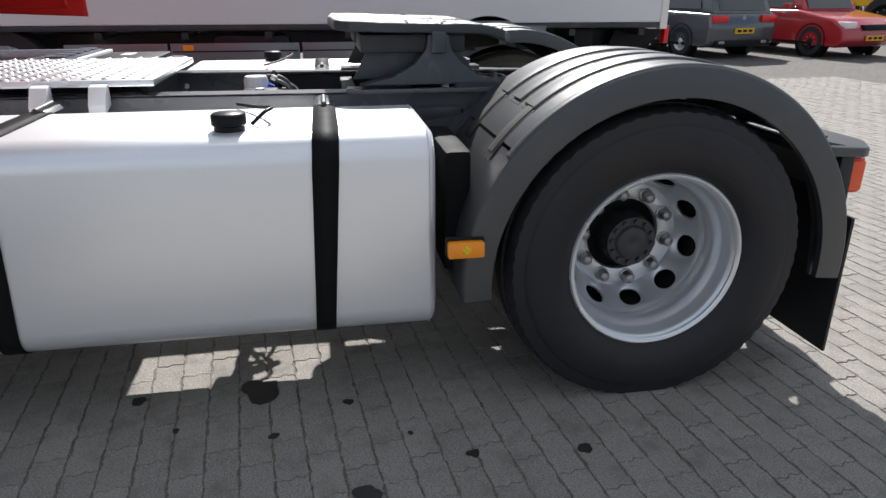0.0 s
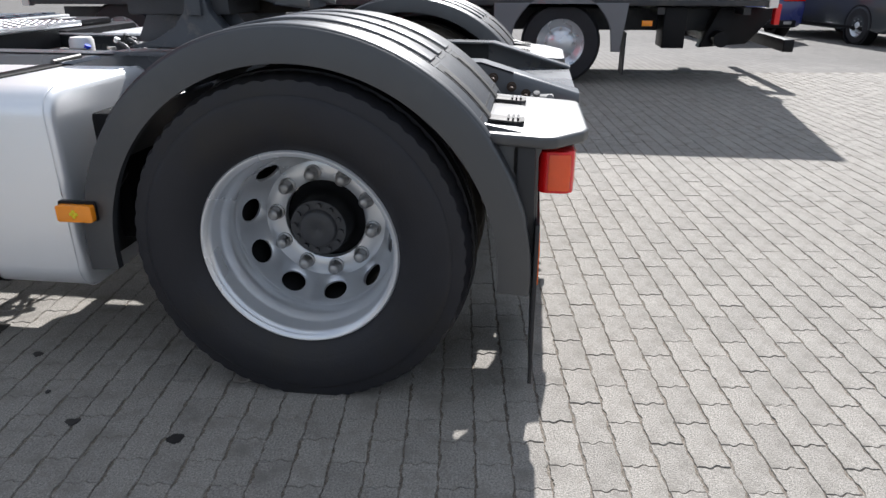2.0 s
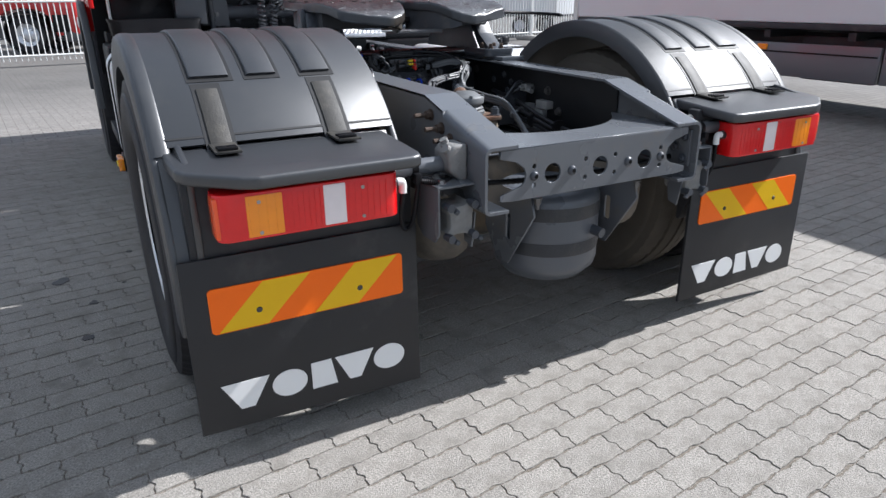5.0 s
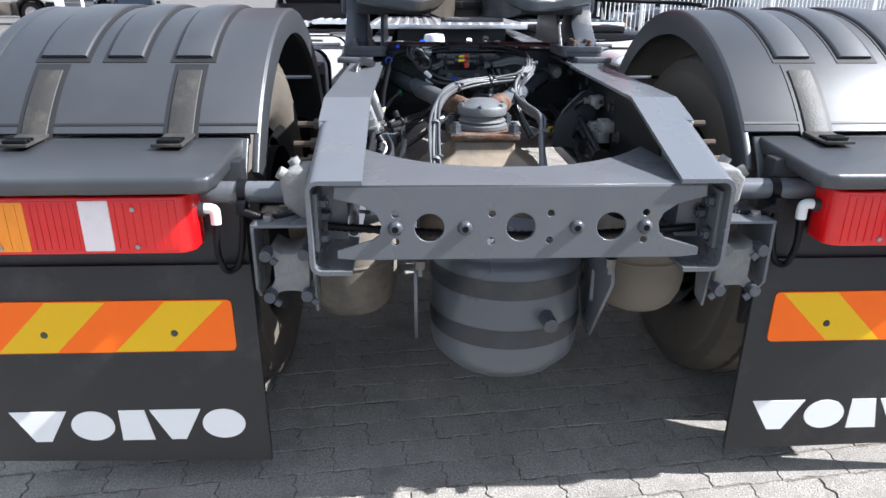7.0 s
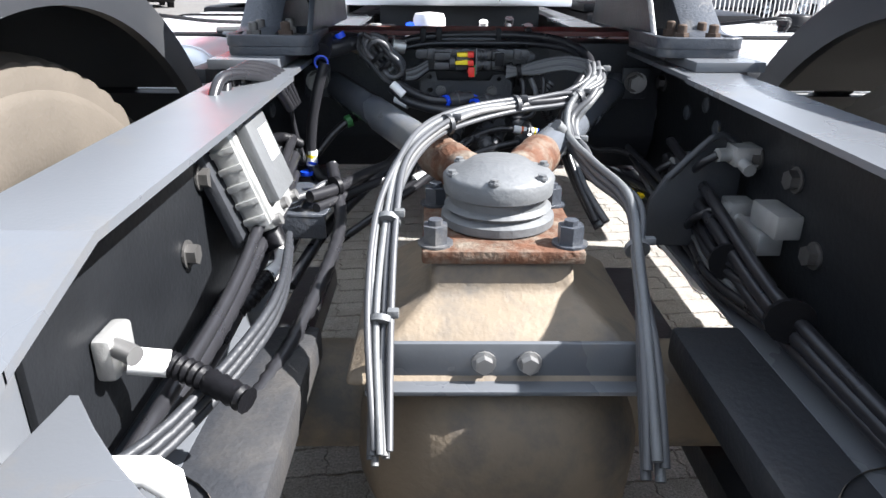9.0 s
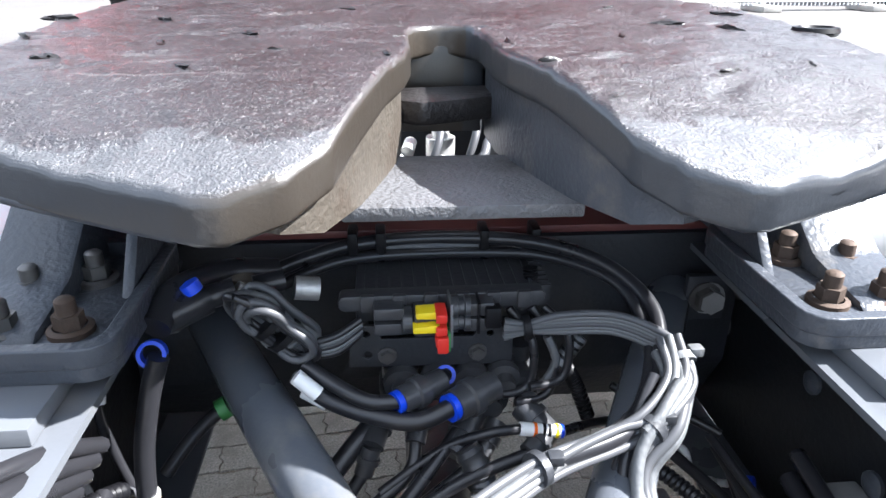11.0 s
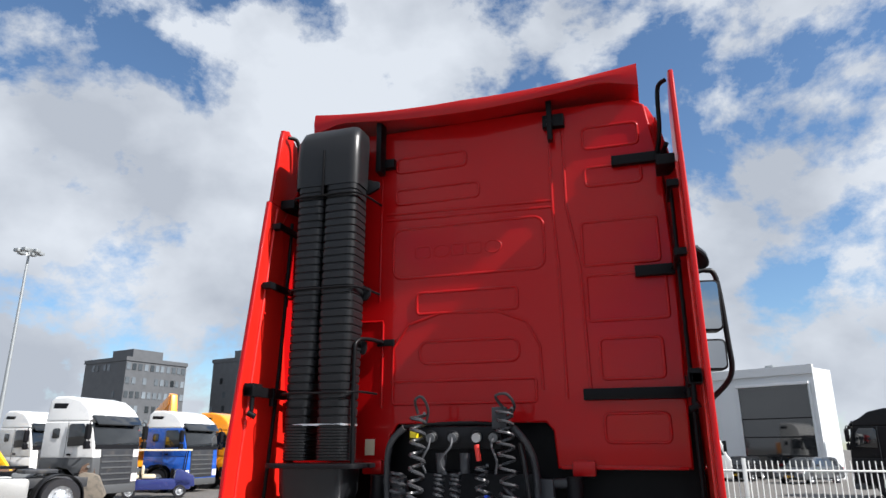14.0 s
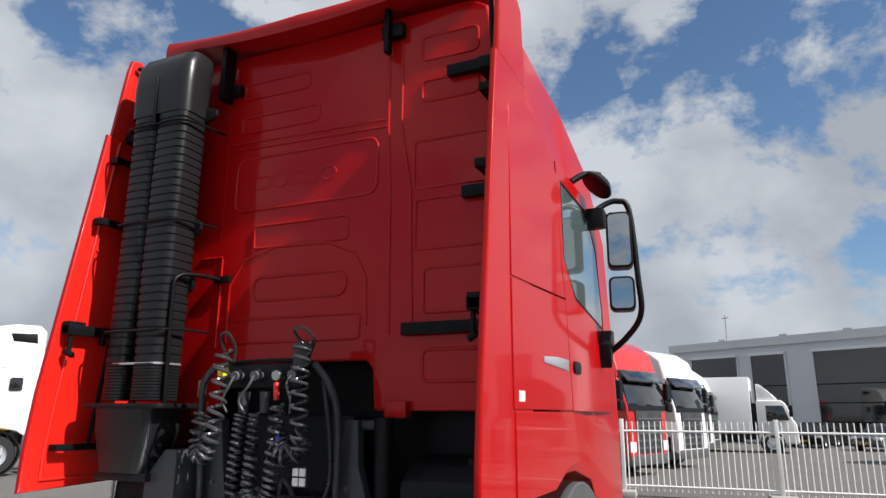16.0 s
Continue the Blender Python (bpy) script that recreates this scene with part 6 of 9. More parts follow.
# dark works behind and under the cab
# added black sheet in place of the deep shade in the opening
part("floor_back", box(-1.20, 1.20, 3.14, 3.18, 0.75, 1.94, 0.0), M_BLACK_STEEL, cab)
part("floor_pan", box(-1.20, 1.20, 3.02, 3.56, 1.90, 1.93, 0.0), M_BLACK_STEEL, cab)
part("engine_back", box(-0.36, 0.36, 2.98, 3.10, 1.02, 1.60, 0.05), M_BLACK, cab, "dark engine behind the cab")
for s in (-1, 1):
    part("wing_liner", prism([(2.86, 1.05), (2.88, 1.30), (2.98, 1.38), (3.12, 1.42), (3.12, 1.05)], "x", min(s * 0.66, s * 1.10), max(s * 0.66, s * 1.10), 0.02), M_BLACK, cab)
    part("wing_edge", tube([(s * 1.10, 2.86, 1.05), (s * 1.105, 2.87, 1.28), (s * 1.10, 2.92, 1.37), (s * 1.06, 2.98, 1.385)], 0.010, 8), M_WHITE, cab)
    twr = prism([(s * 0.315, 1.06), (s * 0.62, 1.08), (s * 0.62, 1.13), (s * 0.50, 1.22), (s * 0.455, 1.36), (s * 0.445, 1.57), (s * 0.375, 1.57), (s * 0.335, 1.30), (s * 0.315, 1.20)], "y", 2.86, 2.92, 0.008)
    part("cab_mount", twr, M_MOUNT, cab, "grey cast cab mount")
    hexbolt((s * 0.40, 2.86, 1.15), (0, -1, 0), 0.012, 0.01, cab, M_BOLT)
    hexbolt((s * 0.40, 2.86, 1.26), (0, -1, 0), 0.012, 0.01, cab, M_BOLT)
    part("cab_damper", rod((s * 0.56, 2.92, 1.13), (s * 0.55, 2.92, 1.58), 0.045, 16), M_BLACK, cab)
    part("latch", rod((s * 0.44, 2.92, 1.545), (s * 0.58, 2.92, 1.55), 0.026, 12), M_FRAME_DARK, cab)
part("cross_tube", rod((-0.36, 2.93, 1.16), (0.36, 2.93, 1.16), 0.05, 16), M_MOUNT, cab)
part("tool_box", prism([(-0.70, 1.09), (-0.50, 1.09), (-0.50, 1.42), (-0.58, 1.42), (-0.68, 1.30), (-0.70, 1.24)], "y", 2.70, 2.86, 0.008), M_MOUNT, cab, "dark grey metal box")

# coiled air and power lines on their bracket
cl = group("hose_carrier", truck)
for pts in ([(-0.44, 2.83, 1.05), (-0.45, 2.80, 1.55), (-0.42, 2.76, 1.74), (-0.33, 2.74, 1.83)], [(0.36, 2.83, 1.05), (0.375, 2.80, 1.55), (0.35, 2.76, 1.72), (0.27, 2.74, 1.83)]):
    part("post", tube(pts, 0.018, 10), M_FRAME_DARK, cl, "bent dark steel post")
part("panel", box(-0.27, 0.21, 2.735, 2.775, 1.72, 1.835, 0.008), M_BLACK, cl, "black coupling panel")
part("rail", tube([(-0.33, 2.74, 1.835), (-0.1, 2.74, 1.85), (0.1, 2.74, 1.85), (0.27, 2.74, 1.835)], 0.010, 8), M_BLACK_STEEL, cl)
for x, m in ((-0.165, M_CAPGREY), (-0.045, M_CAPGREY), (0.085, M_ALUCAST), (0.175, M_CAPGREY)):
    part("coupling", rod((x, 2.735, 1.78), (x, 2.69, 1.775), 0.024, 12), m, cl)
    part("coupling_head", lathe([(2.715, 0.034), (2.705, 0.036), (2.70, 0.03)], 14, "y", (x, 0, 1.78)), M_BLACK, cl)
for x in (-0.11, 0.02):
    part("power_plug", rod((x, 2.71, 1.70), (x, 2.71, 1.60), 0.030, 12, r2=0.024), M_FRAME_DARK, cl)
part("yellow_coupling", box(-0.285, -0.245, 2.70, 2.74, 1.775, 1.825, 0.01), M_YEL, cl, "yellow air coupling")
part("red_coupling", rod((0.085, 2.70, 1.74), (0.10, 2.69, 1.66), 0.014, 10), M_REDP, cl, "red air coupling")
part("end_plate", box(0.165, 0.245, 2.71, 2.745, 1.82, 1.93, 0.006), M_FRAME_DARK, cl)
for pts, r, wire, turns, m in (
        ([(-0.23, 2.68, 1.90), (-0.225, 2.66, 1.70), (-0.235, 2.64, 1.48), (-0.28, 2.64, 1.40), (-0.33, 2.66, 1.46), (-0.335, 2.68, 1.60)], 0.038, 0.0095, 17, M_COIL),
        ([(-0.115, 2.70, 1.60), (-0.12, 2.68, 1.35), (-0.12, 2.68, 1.06)], 0.026, 0.0075, 19, M_COIL),
        ([(-0.03, 2.70, 1.60), (-0.03, 2.68, 1.35), (-0.04, 2.68, 1.06)], 0.024, 0.0075, 19, M_COIL),
        ([(0.115, 2.68, 1.64), (0.12, 2.66, 1.42), (0.11, 2.66, 1.26), (0.06, 2.66, 1.20), (0.0, 2.66, 1.24), (-0.005, 2.67, 1.40)], 0.030, 0.0085, 24, M_COIL),
        ([(0.24, 2.68, 1.92), (0.25, 2.66, 1.70), (0.27, 2.66, 1.44)], 0.042, 0.0075, 9, M_COIL),
        ([(0.12, 2.70, 1.46), (0.20, 2.68, 1.42), (0.27, 2.70, 1.50)], 0.055, 0.009, 6, M_COIL)):
    part("coil_hose", coil(pts, r, wire, turns), m, cl, "coiled hose")
for x0, x1 in ((-0.165, -0.20), (-0.045, -0.10), (0.175, 0.20)):
    part("lead", tube([(x0, 2.69, 1.775), (x0, 2.66, 1.73), (x1, 2.66, 1.66), ((x0 + x1) / 2, 2.68, 1.60)], 0.006, 6), M_CABLE, cl)
part("top_loop", tube([(-0.23, 2.68, 1.90), (-0.24, 2.66, 1.97), (-0.20, 2.66, 1.985), (-0.18, 2.70, 1.92), (-0.20, 2.72, 1.85)], 0.008, 6), M_CABLE_BLACK, cl)
part("top_loop", tube([(0.24, 2.68, 1.92), (0.20, 2.66, 1.98), (0.26, 2.66, 1.99), (0.29, 2.70, 1.93), (0.24, 2.72, 1.86)], 0.008, 6), M_CABLE_BLACK, cl)
part("blue_clip", box(0.13, 0.15, 2.66, 2.70, 1.46, 1.50, 0.004), M_BLUE, cl)
part("loom", tube([(0.30, 2.78, 1.75), (0.33, 2.80, 1.50), (0.33, 2.82, 1.30), (0.28, 2.84, 1.18), (0.30, 2.86, 1.10)], 0.014, 8), M_CABLE_BLACK, cl)
for k in range(5):
    x = -0.4 + 0.17 * k
    part("engine_hose", tube([(x, 2.96, 1.08), (x + 0.05, 2.93, 1.20 + 0.04 * (k % 3)), (x + 0.16, 2.95, 1.10)], 0.016, 8), M_CABLE_BLACK, cl)
wl = group("work_lamp", cl)
part("body", box(0.205, 0.285, 2.70, 2.74, 1.275, 1.365, 0.012), M_FRAME_DARK, wl)
for dx in (-0.019, 0.019):
    for dz in (-0.021, 0.021):
        part("diode", box(0.245 + dx - 0.016, 0.245 + dx + 0.016, 2.693, 2.702, 1.32 + dz - 0.018, 1.32 + dz + 0.018, 0.004), M_LENS_CLEAR, wl, "square clear work lamp lens")

# cab sides: door, window, seams, mirrors
def cab_side(s):
    c = group("cab_side", cab)
    lay = Matrix(((0, 0, 1, 0), (1, 0, 0, 0), (0, 1, 0, 0), (0, 0, 0, 1)))
    def leaf(name, outline, m, x=1.240, th=0.010, holes=(), lab=""):
        me = pierced(outline, holes, th, Matrix.Translation((s * x, 0, 0)) @ lay, 0.003)
        for v in me.vertices:
            if v.co.z > 2.9:
                v.co.x *= 1 - 0.12 * min(1.0, (v.co.z - 2.9) / 0.85) ** 1.6
        return part(name, me, m, c, lab)
    leaf("corner_panel", [(2.74, 1.30), (2.76, 2.2), (2.80, 3.10), (2.96, 3.58), (3.02, 3.58), (3.02, 1.30)], M_RED, 1.228)
    leaf("quarter_panel", [(2.775, 2.19), (2.79, 3.0), (2.86, 3.16), (3.42, 3.14), (3.63, 2.92), (3.66, 2.40), (3.72, 2.235)], M_RED, lab="red panel behind the door")
    leaf("quarter_lower", [(2.78, 1.625), (2.775, 2.175), (3.725, 2.22), (3.80, 1.625)], M_RED)
    leaf("step_panel", [(2.80, 1.25), (2.80, 1.61), (3.81, 1.61), (3.92, 1.35), (3.65, 1.33), (3.40, 1.25)], M_RED)
    window = [(3.70, 2.93), (4.40, 2.93), (4.66, 2.72), (4.80, 2.30), (4.80, 2.16), (3.98, 2.26), (3.72, 2.46)]
    leaf("door", [(3.64, 3.02), (4.45, 3.02), (4.78, 2.80), (4.98, 2.20), (5.02, 1.62), (3.82, 1.62), (3.735, 2.23), (3.675, 2.42)], M_RED, holes=[window], lab="red door with black window edge")
    leaf("window_frame", [(p[0] + (0.02 if p[0] < 4 else -0.02), p[1]) for p in window], M_BLACK, 1.236, 0.006)
    leaf("window_glass", [(3.74, 2.90), (4.38, 2.90), (4.63, 2.70), (4.76, 2.30), (4.75, 2.19), (3.99, 2.285), (3.75, 2.46)], M_CLEARGLASS, 1.241, 0.006, lab="greenish side window")
    part("door_handle", prism(rounded(0.16, 0.07, 0.03, 4, 3.93, 1.86), "x", s * 1.244, s * 1.256, 0.004), M_BLACK, c, "black door handle recess")
    part("badge", prism([(3.24, 1.845), (3.72, 1.83), (3.72, 1.89), (3.50, 1.89), (3.24, 1.875)], "x", s * 1.244, s * 1.250, 0.002), M_ALU, c, "plain silver badge")
    part("side_sticker", box(min(s * 1.2445, s * 1.2465), max(s * 1.2445, s * 1.2465), 2.84, 2.92, 1.655, 1.70, 0.0), M_WHITE, c)
    part("arch_trim", pierced([(3.80 + 0.70 * math.cos(radians(a)), 0.52 + 0.72 * math.sin(radians(a))) for a in range(0, 181, 9)] + [(3.80 - 0.62 * math.cos(radians(a)), 0.52 + 0.64 * math.sin(radians(a))) for a in range(0, 181, 9)], [], 0.05, Matrix.Translation((s * 1.245, 0, 0)) @ lay, 0.010), M_GREY_TRIM, c, "grey wheel arch trim")
    # mirrors
    mg = group("mirror_set", cab, pose(0, -0.27, 0.10))
    arm = tube([(s * 1.24, 4.72, 2.80), (s * 1.34, 4.80, 2.90), (s * 1.43, 4.84, 2.93), (s * 1.50, 4.86, 2.86), (s * 1.53, 4.87, 2.40), (s * 1.53, 4.90, 2.15), (s * 1.41, 4.98, 2.00), (s * 1.25, 5.00, 1.88)], 0.020, 10)
    part("arm", arm, M_BLACK, mg)
    part("arm_foot", prism([(4.92, 1.80), (5.06, 1.98), (5.06, 2.06), (4.98, 2.06), (4.88, 1.96)], "x", s * 1.20, s * 1.32, 0.01), M_BLACK, mg)
    part("arm_hub", box(min(s * 1.22, s * 1.36), max(s * 1.22, s * 1.36), 4.68, 4.80, 2.72, 2.86, 0.03), M_BLACK, mg)
    for z0, z1, w, nm in ((2.46, 2.85, 0.17, "mirror_head"), (2.17, 2.40, 0.17, "lower_mirror")):
        x = s * 1.42
        b = prism(rounded(w, z1 - z0, 0.04, 4, x, (z0 + z1) / 2), "y", 4.82, 4.94, 0.02)
        head = part(nm, b, M_BLACK, mg, "black mirror housing")
        head.matrix_basis = Matrix.Translation((x, 4.88, 0)) @ Matrix.Rotation(radians(s * 9), 4, "Z") @ Matrix.Translation((-x, -4.88, 0))
        part("glass", prism(rounded(w - 0.03, z1 - z0 - 0.03, 0.03, 4, x, (z0 + z1) / 2), "y", 4.8165, 4.8205, 0.0), M_MIRROR, head)
    b = lathe([(0.0, 0.0002), (0.02, 0.08), (0.06, 0.115), (0.075, 0.11), (0.078, 0.0002)], 24, "z")
    dish = part("kerb_mirror", b, M_BLACK, mg, "round black kerb mirror")
    dish.matrix_basis = pose(s * 1.38, 4.60, 3.02, 160, s * 38, 0)
    part("kerb_arm", tube([(s * 1.20, 4.46, 2.98), (s * 1.28, 4.52, 3.04), (s * 1.37, 4.58, 3.04)], 0.022, 8), M_BLACK, mg)
    return c


cab_side(1)
cab_side(-1)

# ---- lines and valves inside the frame ----
cu = group("control_unit", truck)
part("box", box(-0.112, 0.096, 0.475, 0.575, 0.940, 0.979, 0.006), M_VALVE, cu, "flat black control unit")
part("flange", prism(rounded(0.226, 0.018, 0.007, 3, -0.016, 0.975), "y", 0.455, 0.475, 0.003), M_VALVE, cu)
for k in range(6):
    part("flange_clip", box(-0.105 + 0.034 * k, -0.090 + 0.034 * k, 0.450, 0.458, 0.966, 0.986, 0.002), M_VALVE, cu)
part("under_box", box(-0.100, 0.075, 0.48, 0.57, 0.905, 0.945, 0.008), M_BLACK, cu)
part("bar", pierced([(-0.12, 0.888), (0.065, 0.885), (0.065, 0.918), (0.05, 0.935), (0.028, 0.935), (0.02, 0.922), (-0.085, 0.922), (-0.09, 0.94), (-0.112, 0.94), (-0.12, 0.925)], [ellipse(-0.101, 0.930, 0.005, 0.005, 10), ellipse(-0.10, 0.903, 0.006, 0.006, 10), ellipse(0.039, 0.926, 0.005, 0.005, 10)], 0.005, Matrix.Translation((0, 0.468, 0)) @ to_back, 0.001), M_FRAME_DARK, cu, "pierced mounting bar", smooth=False)
for x in (-0.078, 0.025):
    hexbolt((x, 0.465, 0.903), (0, -1, 0), 0.008, 0.006, cu, M_BOLT)
part("roll_cover", rod((-0.075, 0.568, 0.992), (0.037, 0.565, 0.993), 0.015, 14), M_VALVE, cu)
for k in range(14):
    part("cover_rib", box(-0.104 + 0.0145 * k, -0.101 + 0.0145 * k, 0.480, 0.560, 0.979, 0.981, 0.0), M_VALVE, cu)
for k in range(6):
    part("side_fin", box(0.096, 0.112, 0.49 + 0.012 * k, 0.494 + 0.012 * k, 0.945, 0.972, 0.001), M_VALVE, cu)
cn = group("cable_connector", truck, Matrix.Translation((-0.024, 0.44, 0.964)) @ Matrix.Diagonal((0.84, 0.9, 0.70, 1.0)) @ Matrix.Translation((0.020, -0.44, -0.962)))
part("block", box(-0.050, -0.018, 0.425, 0.465, 0.940, 0.980, 0.004), M_VALVE, cn)
part("collar", lathe([(-0.066, 0.016), (-0.064, 0.0205), (-0.052, 0.0205), (-0.050, 0.016)], 18, "x", (0, 0.445, 0.957), closed=True), M_VALVE, cn)
for z in (0.978, 0.952):
    part("plug", lathe([(-0.002, 0.017), (0.006, 0.017), (0.007, 0.013), (0.014, 0.013), (0.015, 0.016), (0.022, 0.016), (0.024, 0.010)], 16, "x", (0, 0.445, z)), M_VALVE, cn)
    part("plug_tail", box(0.020, 0.052, 0.432, 0.458, z - 0.011, z + 0.011, 0.003), M_VALVE, cn)
    part("plug_tail", box(-0.100, -0.062, 0.432, 0.456, z - 0.013, z + 0.007, 0.003), M_VALVE, cn)
    part("rib", box(0.030, 0.034, 0.428, 0.460, z - 0.013, z + 0.013, 0.001), M_BLACK, cn)
part("side_clip", box(0.040, 0.060, 0.424, 0.440, 0.950, 0.985, 0.003), M_BLACK, cn)
part("yellow_latch", prism([(-0.052, 0.955), (-0.012, 0.955), (-0.012, 0.966), (-0.026, 0.968), (-0.052, 0.965)], "y", 0.413, 0.430, 0.002), M_YEL, cn)
part("yellow_latch", prism([(-0.048, 0.976), (-0.012, 0.974), (-0.012, 0.985), (-0.024, 0.987), (-0.048, 0.986)], "y", 0.418, 0.440, 0.002), M_YEL, cn)
for z in (0.982, 0.960, 0.940):
    part("red_latch", box(-0.024, -0.010, 0.408, 0.440, z - 0.007, z + 0.007, 0.002), M_REDP, cn)
part("red_latch", box(-0.022, -0.008, 0.406, 0.420, 0.924, 0.950, 0.002), M_REDP, cn)
part("seal_plate", prism([(0.412, 0.930), (0.470, 0.926), (0.472, 0.990), (0.420, 0.998)], "x", -0.0055, -0.002, 0.001), M_CAPGREY, cn, "clear grey seal plate")
part("green_seal", box(-0.009, -0.0055, 0.410, 0.470, 0.924, 0.955, 0.001), M_GREEN, cn)
vb = group("valve_cluster", truck)
for x, z, r in ((-0.062, 0.868, 0.021), (-0.022, 0.872, 0.019), (0.018, 0.866, 0.023), (0.055, 0.870, 0.020), (0.040, 0.842, 0.022), (-0.072, 0.838, 0.017), (0.082, 0.856, 0.018)):
    part("valve", lathe([(0.435, 0.0002), (0.435, r * 0.55), (0.450, r * 0.6), (0.452, r), (0.462, r * 1.05), (0.466, r * 0.85), (0.485, r * 0.85), (0.488, r), (0.515, r)], 16, "y", (x, 0, z)), M_VALVE, vb)
    part("valve_neck", rod((x, 0.50, z + 0.012), (x, 0.50, z + 0.035), r * 0.8, 10), M_ALUCAST if x < -0.04 else M_VALVE, vb)
for p0, p1, r_ in (((-0.085, 0.44, 0.845), (-0.098, 0.40, 0.828), 0.014), ((-0.098, 0.40, 0.828), (-0.108, 0.39, 0.80), 0.011), ((0.075, 0.44, 0.842), (0.100, 0.41, 0.825), 0.016), ((0.100, 0.41, 0.825), (0.075, 0.39, 0.815), 0.013), ((0.02, 0.44, 0.835), (-0.01, 0.40, 0.812), 0.015),
                   ((0.045, 0.43, 0.83), (0.02, 0.40, 0.80), 0.012), ((-0.04, 0.44, 0.845), (-0.05, 0.41, 0.822), 0.012)):
    fit_ = rod(p0, p1, r_, 12)
    rod(Vector(p0).lerp(Vector(p1), 0.35), Vector(p0).lerp(Vector(p1), 0.55), r_ * 1.25, 12, fit_)
    part("elbow_fitting", fit_, M_VALVE, vb)
part("ribbed_silencer", tube([(0.005, 0.40, 0.822), (0.018, 0.385, 0.80), (0.022, 0.38, 0.785)], 0.017, 12, steps=5, ridge=0.003), M_VALVE, vb)
for pts in ([(-0.108, 0.39, 0.802), (-0.13, 0.37, 0.775), (-0.145, 0.36, 0.74)], [(0.02, 0.40, 0.80), (-0.05, 0.36, 0.775), (-0.13, 0.32, 0.745), (-0.20, 0.28, 0.71)], [(0.075, 0.39, 0.815), (0.0, 0.37, 0.80), (-0.08, 0.34, 0.77), (-0.17, 0.30, 0.735)], [(-0.05, 0.41, 0.822), (-0.06, 0.385, 0.80), (-0.12, 0.35, 0.77)]):
    part("valve_hose", tube(pts, 0.0075, 10), M_CABLE_BLACK, vb)
part("banded_tag", rod((-0.105, 0.338, 0.768), (-0.128, 0.325, 0.757), 0.0098, 10), M_WHITE, vb, "white tag on a hose")
part("banded_tag", rod((0.066, 0.405, 0.838), (0.116, 0.405, 0.831), 0.0078, 10), M_WHITE, vb, "banded tag on a hose")
for q, m_ in ((0.30, M_ORANGE), (0.50, M_BLACK), (0.62, M_BLACK), (0.80, M_YEL), (0.92, M_BLUE)):
    a_ = Vector((0.066, 0.405, 0.838)).lerp(Vector((0.116, 0.405, 0.831)), q)
    part("band", rod(a_, a_ + Vector((0.0035, 0, -0.0005)), 0.0082, 10), m_, vb)
part("valve_hose", tube([(0.114, 0.405, 0.831), (0.15, 0.43, 0.817), (0.20, 0.47, 0.79)], 0.006, 8), M_CABLE_BLACK, vb)
part("valve_hose", tube([(0.068, 0.405, 0.838), (0.03, 0.40, 0.838), (-0.02, 0.40, 0.82), (-0.09, 0.37, 0.79)], 0.006, 8), M_CABLE_BLACK, vb)
for x, y, z, r in ((-0.069, 0.390, 0.894, 0.0125), (-0.013, 0.387, 0.886, 0.0150), (-0.014, 0.442, 0.888, 0.0115)):
    turn_ = pose(x, y, z, 0, 0, -55) if y < 0.41 else pose(x, y, z, -35, 0, 0)
    bm = lathe([(-0.004, r * 0.66), (-0.004, r), (0.004, r), (0.004, r * 0.66)], 20, "y", closed=True)
    part("blue_collet", moved(bm, turn_), M_BLUE, vb, "blue push-in collet")
    if y < 0.41:
        bm = lathe([(0.003, r * 0.6), (0.003, r * 1.15), (0.020, r * 1.2), (0.022, r * 1.4), (0.034, r * 1.4), (0.036, r * 1.1), (0.060, r * 1.1)], 18, "y")
        part("fitting_body", moved(bm, turn_), M_VALVE, vb)


def hose(pts, r, m, label="", ridge=0.0, steps=8):
    return part("hose", tube(pts, r, 10, steps=steps, ridge=ridge), m, lines, label)


lines = group("frame_lines", truck)
collet = lathe([(-0.0065, 0.0100), (-0.0065, 0.0138), (0.0065, 0.0138), (0.0065, 0.0100)], 20, "z", closed=True)
part("large_blue_collet", collet, M_BLUE, lines, "large blue push-in collet").matrix_basis = pose(-0.304, 0.392, 0.964, 68, 0, 8)
part("elbow", tube([(-0.302, 0.405, 0.985), (-0.29, 0.45, 1.0), (-0.25, 0.50, 0.995), (-0.20, 0.52, 0.985)], 0.016, 10), M_CABLE_BLACK, lines)
# coil of spare grey leads, tied in the middle
coil_rnd = random.Random(3)
cdir, cup = Vector((0.62, 0.10, -0.72)), Vector((0.60, -0.25, 0.52))
for k in range(13):
    la, sa = coil_rnd.uniform(0.034, 0.058), coil_rnd.uniform(0.018, 0.040)
    off = Vector((coil_rnd.uniform(-0.008, 0.008), coil_rnd.uniform(-0.016, 0.016), coil_rnd.uniform(-0.008, 0.008)))
    ph = coil_rnd.uniform(0, 6.3)
    pts = []
    for j in range(15):
        t = 2 * math.pi * j / 14 + ph
        pinch = 0.55 + 0.45 * abs(math.cos(t))
        pts.append(Vector((-0.190, 0.424, 0.968)) + off + cdir * la * math.cos(t) + cup * sa * pinch * math.sin(t) + Vector((0, 0.004 * math.sin(2 * t + k), 0)))
    hose(pts, 0.0043, (M_CABLE, M_CAPGREY, M_CABLE_BLACK, M_CABLE)[k % 4], steps=3)
for q in (-0.012, 0.010):
    c_ = Vector((-0.190, 0.424, 0.968)) + cdir * q
    part("cable_tie", rod(c_ - cdir * 0.004, c_ + cdir * 0.004, 0.021, 14), M_BLACK, lines)
